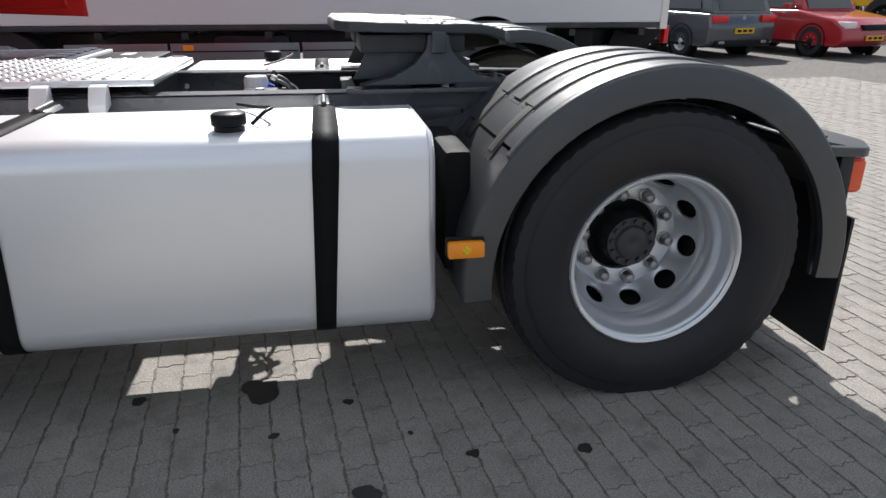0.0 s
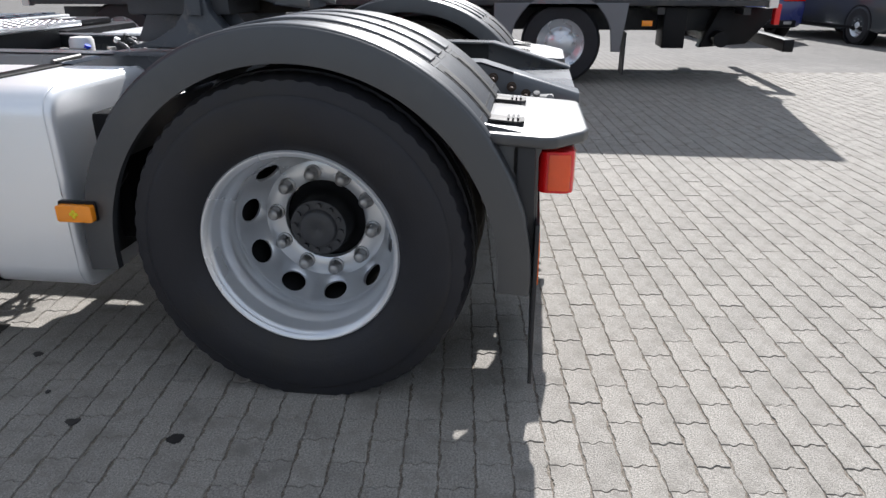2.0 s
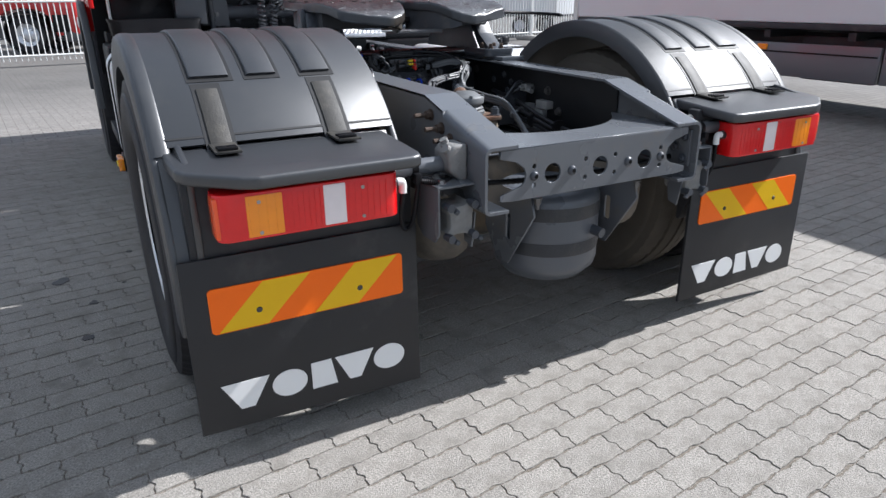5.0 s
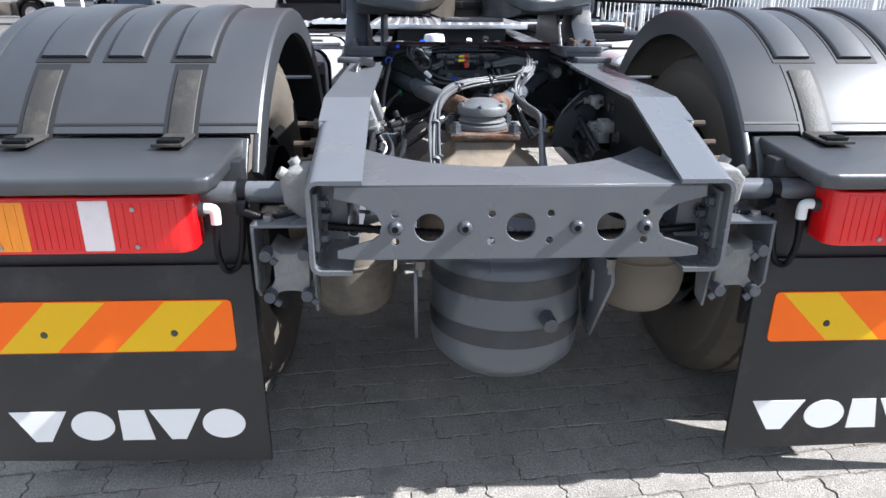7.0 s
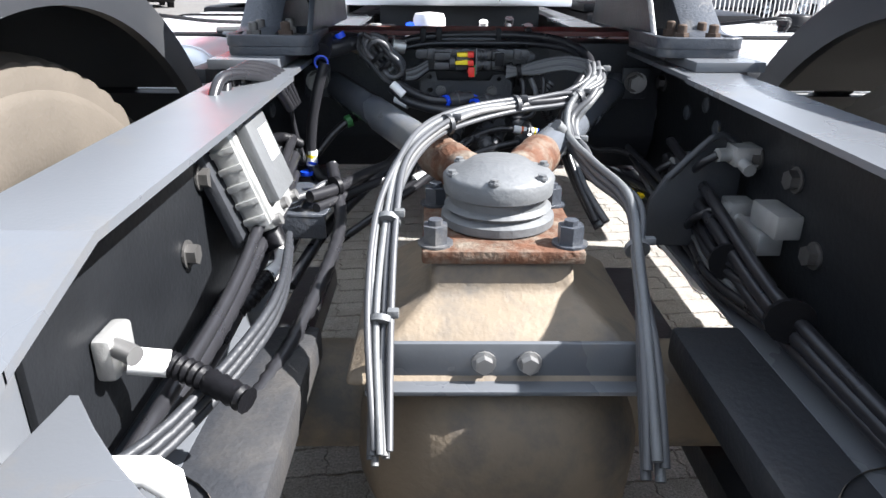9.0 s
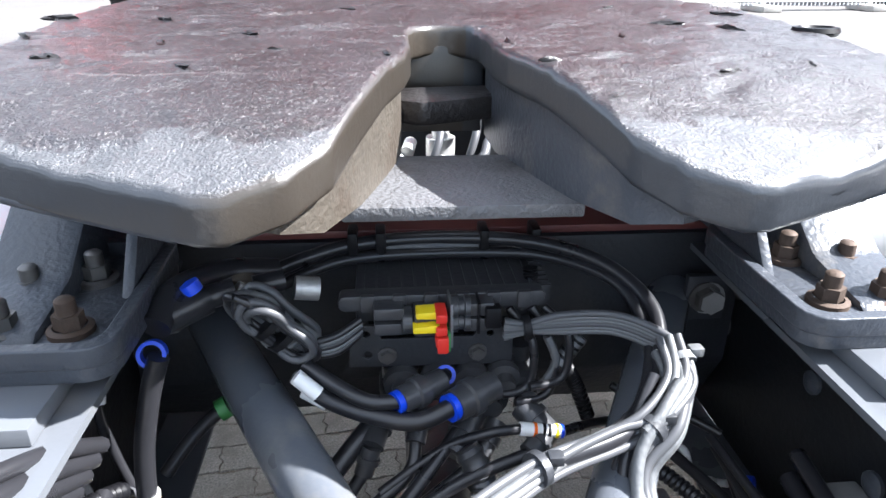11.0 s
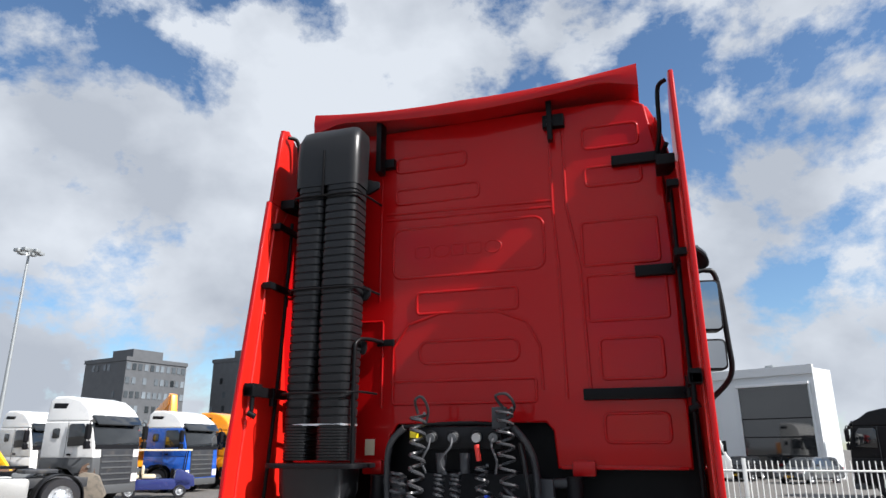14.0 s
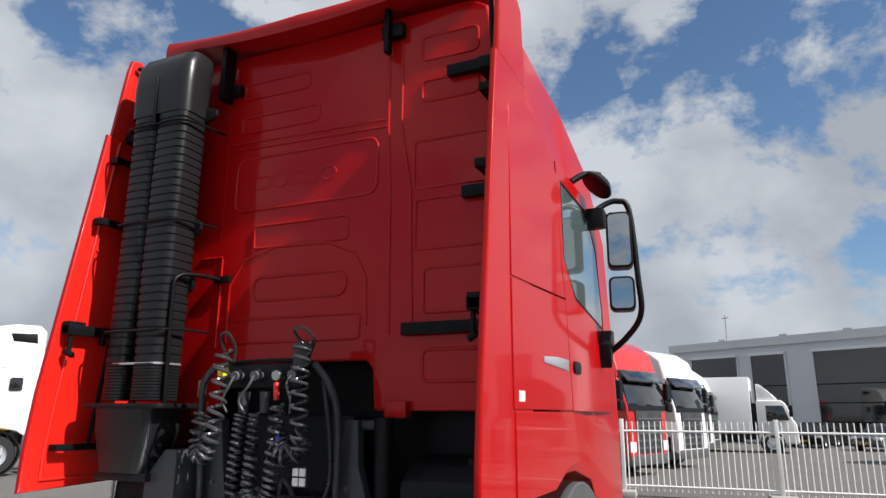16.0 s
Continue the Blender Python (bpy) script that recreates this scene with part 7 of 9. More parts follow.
for k in range(5):
    hose([(-0.155, 0.43, 0.945 - 0.004 * k), (-0.13, 0.435, 0.950 - 0.005 * k), (-0.105, 0.445, 0.962 - 0.004 * k)], 0.0042, M_CAPGREY if k % 2 else M_CABLE_BLACK)
part("label_tag", rod((-0.172, 0.40, 0.925), (-0.150, 0.395, 0.905), 0.0085, 8), M_WHITE, lines, "white cable tag")
# fittings between the large collet and the coil
for p0, p1, r_, m_ in (((-0.30, 0.42, 0.985), (-0.262, 0.45, 0.992), 0.017, M_CABLE_BLACK), ((-0.262, 0.45, 0.992), (-0.235, 0.46, 0.996), 0.013, M_CABLE_BLACK), ((-0.235, 0.46, 0.996), (-0.222, 0.462, 0.985), 0.010, M_ALUCAST),
                       ((-0.215, 0.46, 0.998), (-0.185, 0.47, 1.000), 0.012, M_CABLE_BLACK), ((-0.175, 0.47, 0.990), (-0.150, 0.475, 0.985), 0.013, M_ALUCAST), ((-0.27, 0.44, 1.005), (-0.275, 0.44, 1.015), 0.010, M_BLUE)):
    part("fitting", rod(p0, p1, r_, 12), m_, lines)
part("brass_fitting", prism(ellipse(-0.238, 0.985, 0.024, 0.014, 14), "y", 0.475, 0.50, 0.004), M_BELLOW, lines, "tan fitting")
# arching bundles
for k in range(6):
    o = 0.008 * k
    hose([(0.050, 0.445, 0.953 - 0.004 * k), (0.075, 0.443, 0.950 - 0.002 * k), (0.11, 0.438, 0.962 - 0.004 * k), (0.16, 0.415, 0.974 - 0.004 * k), (0.197, 0.39, 0.970 - 0.004 * k), (0.219 - 0.003 * k, 0.365, 0.957), (0.217 - 0.006 * (k % 3), 0.335, 0.938 + 0.002 * k), (0.186 - 0.004 * (k % 3), 0.305, 0.922 + 0.003 * k), (0.155, 0.292, 0.908 + 0.003 * k)],
         0.0043, M_CAPGREY if k % 3 else M_CABLE, "grey cable of a tied bundle" if k == 0 else "")
part("cable_tie", rod((0.071, 0.443, 0.945), (0.079, 0.443, 0.946), 0.014, 14), M_BLACK, lines)
wander = random.Random(8)


def strands(n, across, path, r_, gap, mats):
    """A tied bundle: strands side by side that cross over one another a little."""
    for k in range(n):
        dx, dz = gap * (k % across) - gap * (across - 1) / 2, gap * (k // across)
        pts = [(x + dx + wander.uniform(-0.0060, 0.0060), y + wander.uniform(-0.004, 0.004), z + dz + wander.uniform(-0.0045, 0.0045)) for x, y, z in path]
        hose(pts, r_, mats[k % len(mats)])


# the loop over the axle: left leg, then right leg
strands(9, 3, [(0.205, 0.375, 0.950), (0.200, 0.340, 0.930), (0.165, 0.306, 0.911), (0.115, 0.290, 0.904), (0.05, 0.262, 0.900), (-0.035, 0.195, 0.896), (-0.095, 0.115, 0.886), (-0.135, 0.02, 0.861), (-0.152, -0.08, 0.811), (-0.155, -0.20, 0.726), (-0.15, -0.32, 0.626)], 0.0044, 0.0086, (M_CABLE, M_CABLE_PALE, M_CABLE, M_CAPGREY))
strands(5, 2, [(0.206, 0.330, 0.930), (0.178, 0.300, 0.910), (0.155, 0.278, 0.880), (0.150, 0.245, 0.850), (0.155, 0.19, 0.838), (0.165, 0.10, 0.827), (0.185, -0.02, 0.812), (0.172, -0.14, 0.767), (0.160, -0.25, 0.697), (0.15, -0.34, 0.617)], 0.0060, 0.0115, (M_CABLE, M_CAPGREY, M_CABLE))
strands(4, 2, [(0.190, 0.345, 0.935), (0.150, 0.300, 0.895), (0.140, 0.275, 0.85), (0.16, 0.22, 0.78), (0.19, 0.16, 0.72)], 0.0065, 0.0125, (M_CABLE_BLACK, M_CAPGREY))
for p, d in (((0.165, 0.302, 0.918), (1, 0.7, 0.5)), ((0.05, 0.265, 0.911), (1, 0.6, 0)), ((-0.07, 0.15, 0.90), (1, 0.9, 0.1)), ((-0.150, -0.08, 0.82), (0.1, 0.8, 0.5)), ((-0.153, -0.20, 0.736), (0.1, 0.7, 0.6)), ((0.151, 0.225, 0.850), (0, 0.7, 0.3)), ((0.176, -0.10, 0.79), (0, 0.8, 0.4)), ((0.213, 0.362, 0.950), (-0.1, 1, 0.6))):
    d = Vector(d).normalized()
    bm = rod(Vector(p) - d * 0.004, Vector(p) + d * 0.004, 0.0165, 14)
    box(p[0] + 0.008, p[0] + 0.022, p[1] - 0.006, p[1] + 0.006, p[2] + 0.006, p[2] + 0.016, 0.002, bm)
    part("cable_tie", bm, M_FRAME_DARK if d.x > 0.5 else M_CAPGREY, lines, "cable tie")
hose([(-0.25, 0.52, 0.965), (-0.17, 0.55, 0.987), (-0.1, 0.56, 1.000), (0.0, 0.56, 1.004), (0.10, 0.54, 1.004), (0.17, 0.495, 0.996), (0.208, 0.44, 0.974), (0.204, 0.39, 0.952), (0.183, 0.34, 0.932), (0.14, 0.300, 0.915), (0.05, 0.268, 0.912)], 0.0085, M_CABLE_BLACK)
hose([(-0.23, 0.52, 0.945), (-0.17, 0.54, 0.972), (-0.1, 0.55, 0.986), (0.04, 0.55, 0.988), (0.12, 0.53, 0.988), (0.18, 0.475, 0.982), (0.198, 0.42, 0.957), (0.188, 0.37, 0.938), (0.155, 0.320, 0.918), (0.10, 0.288, 0.910)], 0.007, M_CABLE_BLACK)
for x in (-0.115, -0.082, 0.042, 0.105):
    part("cable_tie", box(x - 0.006, x + 0.006, 0.545, 0.58, 0.980, 1.018, 0.004), M_BLACK, lines)
hose([(-0.175, 0.42, 0.915), (-0.145, 0.405, 0.893), (-0.10, 0.388, 0.882), (-0.05, 0.377, 0.878), (-0.012, 0.388, 0.886)], 0.0098, M_CABLE_BLACK, "black air hose")
hose([(-0.165, 0.42, 0.925), (-0.135, 0.405, 0.910), (-0.10, 0.389, 0.898), (-0.068, 0.391, 0.894)], 0.0082, M_CABLE_BLACK, "black air hose")
part("paper_tag", rod((0.118, 0.452, 0.890), (0.142, 0.458, 0.922), 0.0095, 10), M_CAPGREY, lines, "printed grey tag")
for q in (0.2, 0.4, 0.6, 0.8):
    a_ = Vector((0.118, 0.452, 0.890)).lerp(Vector((0.142, 0.458, 0.922)), q)
    part("print_bar", rod(a_, a_ + Vector((0.002, 0.0005, 0.0027)), 0.0098, 10), M_BLACK, lines)
hose([(0.10, 0.448, 0.93), (0.112, 0.446, 0.90), (0.104, 0.445, 0.875), (0.09, 0.44, 0.865)], 0.005, M_CAPGREY)
hose([(0.13, 0.47, 0.875), (0.15, 0.48, 0.84), (0.17, 0.48, 0.79)], 0.010, M_BLACK, ridge=0.002, steps=16)
hose([(0.088, 0.50, 0.99), (0.09, 0.495, 0.95), (0.088, 0.50, 0.91)], 0.009, M_BLACK, ridge=0.002, steps=16)
part("label_tag", rod((-0.165, 0.418, 0.898), (-0.14, 0.408, 0.887), 0.0125, 10), M_WHITE, lines, "white cable tag")
for k, (x, z) in enumerate(((0.06, 0.92), (0.085, 0.91), (0.10, 0.93))):
    hose([(x, 0.47, 0.955), (x + 0.025, 0.45, z), (x + 0.02, 0.44, z - 0.05), (x - 0.02, 0.43, z - 0.055)], 0.005, M_CABLE_BLACK)
for s in (-1, 1):
    for k in range(3):
        hose([(s * 0.36, 0.35, 0.83 - 0.035 * k), (s * 0.345, 0.10, 0.80 - 0.03 * k), (s * 0.35, -0.15, 0.74 - 0.02 * k), (s * 0.365, -0.45, 0.71 - 0.012 * k), (s * 0.35, -0.72, 0.70)], 0.009 + 0.003 * (k == 1), M_CABLE_BLACK, ridge=0.0015 if k == 1 else 0, steps=20)
    hexbolt((s * 0.34, 0.562, 0.908), (0, -1, 0), 0.016, 0.012, lines, M_BOLT)
hose([(-0.28, 0.30, 0.79), (-0.25, 0.15, 0.72), (-0.28, -0.1, 0.66), (-0.32, -0.3, 0.64)], 0.012, M_CABLE_BLACK, ridge=0.002, steps=20)
hose([(-0.10, 0.42, 0.84), (-0.18, 0.34, 0.78), (-0.28, 0.22, 0.70), (-0.33, 0.10, 0.64)], 0.011, M_CABLE_BLACK)
hose([(0.0, 0.42, 0.83), (-0.06, 0.36, 0.79), (-0.14, 0.30, 0.74), (-0.26, 0.20, 0.68)], 0.008, M_CABLE_BLACK)
part("bracket_plate", prism([(0.255, 0.700), (0.405, 0.700), (0.405, 0.862), (0.375, 0.885), (0.345, 0.885), (0.285, 0.82), (0.262, 0.78)], "y", 0.13, 0.145, 0.006), M_MOUNT, lines, "dark folded bracket")
part("bracket_lip", tube([(0.285, 0.125, 0.82), (0.345, 0.125, 0.885), (0.375, 0.125, 0.885), (0.405, 0.125, 0.862)], 0.006, 8, steps=2), M_MOUNT, lines)
for s in (-1, 1):
    for y, z in ((0.33, 0.90), (0.27, 0.87), (0.30, 0.83), (0.20, 0.84), (0.42, 0.87)):
        part("rivet_head", lathe([(0.0, 0.0145), (0.004, 0.0145), (0.007, 0.009), (0.008, 0.0002)], 14, "z"), M_CAST, lines).matrix_basis = Matrix.Translation((s * 0.413, y, z)) @ Matrix.Rotation(radians(-90 * s), 4, "Y")
    part("bolt_plate", box(min(s * 0.315, s * 0.372), max(s * 0.315, s * 0.372), 0.563, 0.575, 0.872, 0.938, 0.004), M_MOUNT, lines)
    hexbolt((s * 0.345, 0.563, 0.906), (0, -1, 0), 0.017, 0.014, lines, M_ALUCAST)
# brake modulator on the inside of the rail
bmod = group("brake_modulator", truck)
LEAN = pose(-0.362, 0.05, 0.862, 0, -20, 0)
part("backing", moved(box(-0.052, -0.030, -0.07, 0.11, -0.10, 0.10, 0.008), LEAN), M_FRAME_DARK, bmod, "dark mounting plate")
part("body", moved(box(-0.030, 0.012, -0.045, 0.090, -0.095, 0.085, 0.006), LEAN), M_ALUCAST, bmod, "cast aluminium valve body")
part("cover", moved(box(0.012, 0.030, -0.030, 0.075, -0.062, 0.060, 0.005), LEAN), M_CAPGREY, bmod, "grey cover with a label")
part("data_label", moved(box(0.0300, 0.0312, 0.010, 0.060, -0.010, 0.040, 0.0), LEAN), M_WHITE, bmod)
part("front_rib", moved(box(-0.022, 0.008, -0.052, -0.045, -0.085, 0.075, 0.003), LEAN), M_ALUCAST, bmod)
for k in range(6):
    part("cooling_rib", moved(box(-0.026, 0.010, -0.058, -0.050, -0.075 + 0.026 * k, -0.066 + 0.026 * k, 0.002), LEAN), M_ALUCAST, bmod)
for y, z in ((-0.036, -0.085), (-0.036, 0.075), (0.08, -0.085), (0.08, 0.075), (0.02, -0.078), (0.02, 0.070)):
    part("screw", moved(rod((0.010, y, z), (0.022, y, z), 0.009, 8), LEAN), M_NUT, bmod)
for k in range(4):
    y = -0.035 + 0.036 * k
    part("outlet", moved(rod((-0.005, y, 0.085), (0.0, y, 0.104), 0.013, 12), LEAN), M_WHITE if k % 2 else M_ALUCAST, bmod)
    part("outlet_hose", tube([(-0.395 + 0.008 * k, 0.02 + 0.036 * k, 0.955), (-0.385, 0.06 + 0.036 * k, 0.985), (-0.350, 0.16 + 0.03 * k, 0.965), (-0.345, 0.28 + 0.02 * k, 0.90)], 0.008, 8), M_CABLE_BLACK, bmod)
part("plug_collar", moved(rod((-0.008, -0.02, -0.094), (-0.002, -0.035, -0.128), 0.017, 16), LEAN), M_BLACK, bmod)
part("plug_elbow", tube([(-0.318, 0.018, 0.742), (-0.312, -0.01, 0.728), (-0.325, -0.045, 0.722)], 0.012, 10), M_WHITE, bmod, "white plug elbow")
part("plug_lead", tube([(-0.325, -0.045, 0.722), (-0.335, -0.09, 0.715), (-0.355, -0.13, 0.705)], 0.013, 8, steps=10, ridge=0.0025), M_BLACK, bmod)
sn = group("sensor_lead_bracket", truck)
part("bolt_block", box(-0.412, -0.392, -0.36, -0.31, 0.755, 0.80, 0.006), M_ALUCAST, sn)
part("stud", rod((-0.41, -0.34, 0.79), (-0.37, -0.36, 0.785), 0.010, 10), M_NUT, sn)
part("white_joint", rod((-0.39, -0.335, 0.765), (-0.355, -0.325, 0.755), 0.014, 10), M_WHITE, sn)
part("ribbed_sleeve", tube([(-0.355, -0.325, 0.755), (-0.32, -0.335, 0.745), (-0.27, -0.36, 0.735)], 0.014, 10, steps=10, ridge=0.0025), M_BLACK, sn)
part("white_bracket", prism([(-0.412, 0.728), (-0.33, 0.728), (-0.310, 0.712), (-0.308, 0.675), (-0.318, 0.675), (-0.322, 0.706), (-0.336, 0.718), (-0.412, 0.718)], "y", -0.46, -0.43, 0.002), M_WHITE, sn, "white folded bracket")
for k in range(3):
    part("pipe", tube([(-0.40, -0.46, 0.69 + 0.012 * k), (-0.34, -0.38, 0.70 + 0.012 * k), (-0.28, -0.20, 0.735 + 0.012 * k), (-0.30, 0.0, 0.75 + 0.01 * k)], 0.0055, 8), M_FRAME_DARK, sn)
for z in (0.83, 0.79):
    part("clip_block", box(0.375, 0.412, -0.06 + (0.83 - z), 0.02 + (0.83 - z), z - 0.045, z - 0.01, 0.004), M_ALUCAST, lines)

# smaller lines, clips and marks along both rails
hose([(-0.296, 0.385, 0.965), (-0.311, 0.382, 0.92), (-0.327, 0.380, 0.85), (-0.332, 0.380, 0.775), (-0.312, 0.380, 0.740), (-0.285, 0.400, 0.728)], 0.0103, M_CABLE_BLACK, "thick black air hose")
for z0, z1, m_ in ((0.800, 0.770, M_WHITE), (0.792, 0.786, M_YEL), (0.779, 0.774, M_BLUE)):
    part("tape_band", rod((-0.3305, 0.380, z0), (-0.3325, 0.380, z1), 0.0110 if m_ is M_WHITE else 0.0113, 12), m_, lines, "printed tape on a hose")
part("small_collet", rod((-0.342, 0.372, 0.760), (-0.342, 0.372, 0.752), 0.013, 12), M_BLUE, lines)
hose([(-0.37, 0.424, 0.945), (-0.371, 0.400, 0.898), (-0.366, 0.402, 0.839), (-0.352, 0.40, 0.78), (-0.330, 0.39, 0.735)], 0.0052, M_CABLE_BLACK)
part("printed_tag", rod((-0.372, 0.412, 0.922), (-0.3715, 0.402, 0.900), 0.0085, 10), M_WHITE, lines, "white tag with coloured dots")
for z, m_ in ((0.935, M_ORANGE), (0.930, M_GREEN)):
    part("dot_band", rod((-0.3715, 0.418, z), (-0.3715, 0.416, z - 0.004), 0.0065, 8), m_, lines)
part("green_collet", rod((-0.272, 0.462, 0.838), (-0.262, 0.466, 0.842), 0.013, 12), M_GREEN, lines, "green push-in collet")
hose([(-0.262, 0.466, 0.842), (-0.235, 0.475, 0.852), (-0.20, 0.48, 0.85)], 0.0095, M_BLACK, ridge=0.002, steps=14)
hose([(-0.272, 0.462, 0.838), (-0.30, 0.45, 0.815), (-0.33, 0.43, 0.78)], 0.0085, M_CABLE_BLACK)
hose([(-0.145, 0.37, 0.795), (-0.175, 0.345, 0.782), (-0.22, 0.300, 0.775), (-0.262, 0.225, 0.770), (-0.300, 0.170, 0.772)], 0.0105, M_CABLE_BLACK)
hose([(-0.140, 0.35, 0.775), (-0.19, 0.31, 0.760), (-0.24, 0.255, 0.752), (-0.290, 0.17, 0.752)], 0.0085, M_CABLE_BLACK)
for k in range(4):
    hose([(-0.395, 0.10, 0.815 - 0.010 * k), (-0.385, 0.22, 0.812 - 0.008 * k), (-0.374, 0.31, 0.818 - 0.008 * k), (-0.366, 0.36, 0.812 - 0.006 * k), (-0.355, 0.40, 0.785 - 0.006 * k)], 0.0060, (M_CABLE, M_CABLE_BLACK, M_CAPGREY, M_CABLE_BLACK)[k])
part("white_tape", rod((-0.386, 0.215, 0.818), (-0.380, 0.262, 0.822), 0.0105, 10), M_WHITE, lines, "torn white tape on cables")
hose([(-0.40, 0.16, 0.845), (-0.385, 0.24, 0.848), (-0.37, 0.32, 0.838), (-0.352, 0.37, 0.815)], 0.0105, M_BLACK, ridge=0.0025, steps=14)
ledge = pierced([(-0.41, 0.16), (-0.275, 0.16), (-0.268, 0.30), (-0.30, 0.345), (-0.41, 0.345)], [rounded(0.020, 0.12, 0.008, 3, -0.315, 0.25), rounded(0.020, 0.12, 0.008, 3, -0.36, 0.25)], 0.006, Matrix.Translation((0, 0, 0.742)) @ pose(0, 0, 0, 0, 0, 0), 0.001)
part("slotted_ledge", ledge, M_CAST, lines, "grey slotted steel ledge", smooth=False)
part("ledge_lip", prism([(0.160, 0.742), (0.165, 0.742), (0.165, 0.700), (0.160, 0.700)], "x", -0.41, -0.275, 0.001), M_CAST, lines)
hose([(-0.40, 0.14, 0.765), (-0.35, 0.17, 0.763), (-0.31, 0.205, 0.766), (-0.285, 0.235, 0.775), (-0.272, 0.27, 0.765)], 0.0062, M_CABLE)
part("cable_tie", rod((-0.268, 0.226, 0.772), (-0.262, 0.232, 0.772), 0.019, 12), M_BLACK, lines)
for pts, r_, rg in (([(0.235, 0.50, 0.72), (0.27, 0.45, 0.715), (0.30, 0.395, 0.712), (0.325, 0.30, 0.715), (0.345, 0.21, 0.735)], 0.011, 0.0022), ([(0.245, 0.52, 0.745), (0.285, 0.45, 0.738), (0.318, 0.37, 0.735), (0.34, 0.28, 0.732), (0.355, 0.20, 0.745)], 0.0075, 0.0),
                    ([(0.40, 0.17, 0.842), (0.385, 0.22, 0.820), (0.373, 0.262, 0.785), (0.369, 0.28, 0.740), (0.36, 0.27, 0.690)], 0.0115, 0.0025), ([(0.22, 0.54, 0.79), (0.26, 0.52, 0.77), (0.30, 0.49, 0.775), (0.34, 0.46, 0.765)], 0.006, 0.0)):
    hose(pts, r_, M_CABLE_BLACK, ridge=rg, steps=16 if rg else 8)
for p0, p1 in (((0.300, 0.395, 0.712), (0.306, 0.380, 0.712)), ((0.312, 0.352, 0.713), (0.318, 0.330, 0.713))):
    part("yellow_mark", rod(p0, p1, 0.0128, 12), M_YEL, lines, "yellow tape on a conduit")
part("pale_clip", tube([(0.272, 0.470, 0.728), (0.285, 0.475, 0.738), (0.300, 0.468, 0.735), (0.303, 0.455, 0.722)], 0.0055, 8), M_WHITE, lines, "white cable clip")
part("pale_clip", tube([(0.318, 0.428, 0.722), (0.330, 0.430, 0.715), (0.338, 0.420, 0.722)], 0.005, 8), M_WHITE, lines, "white cable clip")
part("small_collet", rod((0.352, 0.405, 0.735), (0.358, 0.400, 0.738), 0.010, 12), M_BLUE, lines)
for y, z in ((0.111, 0.863), (0.095, 0.779), (0.30, 0.80)):
    blk = box(0.372, 0.412, y - 0.022, y + 0.022, z - 0.016, z + 0.016, 0.004)
    rod((0.372, y, z), (0.350, y - 0.004, z), 0.011, 10, blk)
    rod((0.386, y - 0.02, z - 0.010), (0.386, y - 0.045, z - 0.014), 0.010, 10, blk)
    part("line_fitting", blk, M_ALUCAST, lines, "pale metal line fitting")
    hose([(0.350, y - 0.004, z), (0.330, y + 0.01, z - 0.02), (0.335, y + 0.06, z - 0.06), (0.36, y + 0.10, z - 0.09)], 0.0065, M_CABLE_BLACK)
for k in range(5):
    hose([(0.30 + 0.012 * k, 0.42, 0.800 - 0.018 * k), (0.325, 0.30, 0.775 - 0.018 * k), (0.345, 0.15, 0.752 - 0.016 * k), (0.335, 0.02, 0.735 - 0.014 * k), (0.360, -0.12, 0.728 - 0.012 * k), (0.372, -0.30, 0.700)], 0.0058 + 0.002 * (k % 2), M_CABLE_BLACK if k != 2 else M_CAPGREY)
for y in (0.16, -0.02, -0.20):
    part("cable_tie", rod((0.340, y, 0.735), (0.342, y + 0.008, 0.735), 0.030, 12), M_BLACK, lines)
# added plate, no truck part: keeps the view past the dryer dark
part("under_deck_tray", box(-0.30, 0.30, 1.76, 1.79, 0.62, 1.012, 0.004), M_SHADE_BLACK, truck, "dark plate added behind the air dryer to block brightness")
for x, z, r_ in ((-0.28, 0.93, 0.030), (0.06, 0.90, 0.034), (0.20, 0.93, 0.026), (0.30, 0.91, 0.022)):
    body = rod((x, 1.33, z - 0.06), (x, 1.33, z + 0.02), r_, 14)
    rod((x, 1.33, z + 0.02), (x, 1.33, z + 0.045), r_ * 0.6, 12, body)
    rod((x, 1.30, z - 0.03), (x, 1.25, z - 0.03), r_ * 0.5, 10, body)
    part("dryer_valve", body, M_ALUCAST if x < 0.1 else M_VALVE, truck)

# ---- vehicles and things round the yard ----
def yard_z(x, y):
    """Height of the yard: level round the truck, falling very gently ahead of it."""
    return -0.008 * max(0.0, min(y, 110.0) - 6.0)


def wheel_far(parent, x, y, r, w, side, rim_m=None):
    """A parked vehicle's wheel, axle along the vehicle's y; side: which way its face looks."""
    wh = group("wheel", parent)
    part("tyre", lathe([(y - w / 2, r * 0.6), (y - w / 2, r * 0.93), (y - w * 0.36, r), (y + w * 0.36, r), (y + w / 2, r * 0.93), (y + w / 2, r * 0.6)], 36, "y", (x, 0, r)), M_TYRE, wh)
    f = y + side * w * 0.46
    part("rim", lathe([(f, r * 0.62), (f - side * 0.03, r * 0.56), (f - side * 0.06, r * 0.40), (f - side * 0.02, r * 0.34), (f + side * 0.01, r * 0.18), (f + side * 0.02, 0.0002)], 28, "y", (x, 0, r)), rim_m or M_RIM, wh)
    for k in range(8):
        a = 2 * math.pi * k / 8
        part("wheel_nut", rod((x + r * 0.37 * math.cos(a), f - side * 0.03, r + r * 0.37 * math.sin(a)), (x + r * 0.37 * math.cos(a), f + side * 0.01, r + r * 0.37 * math.sin(a)), r * 0.035, 6), M_NUT, wh)
    return wh


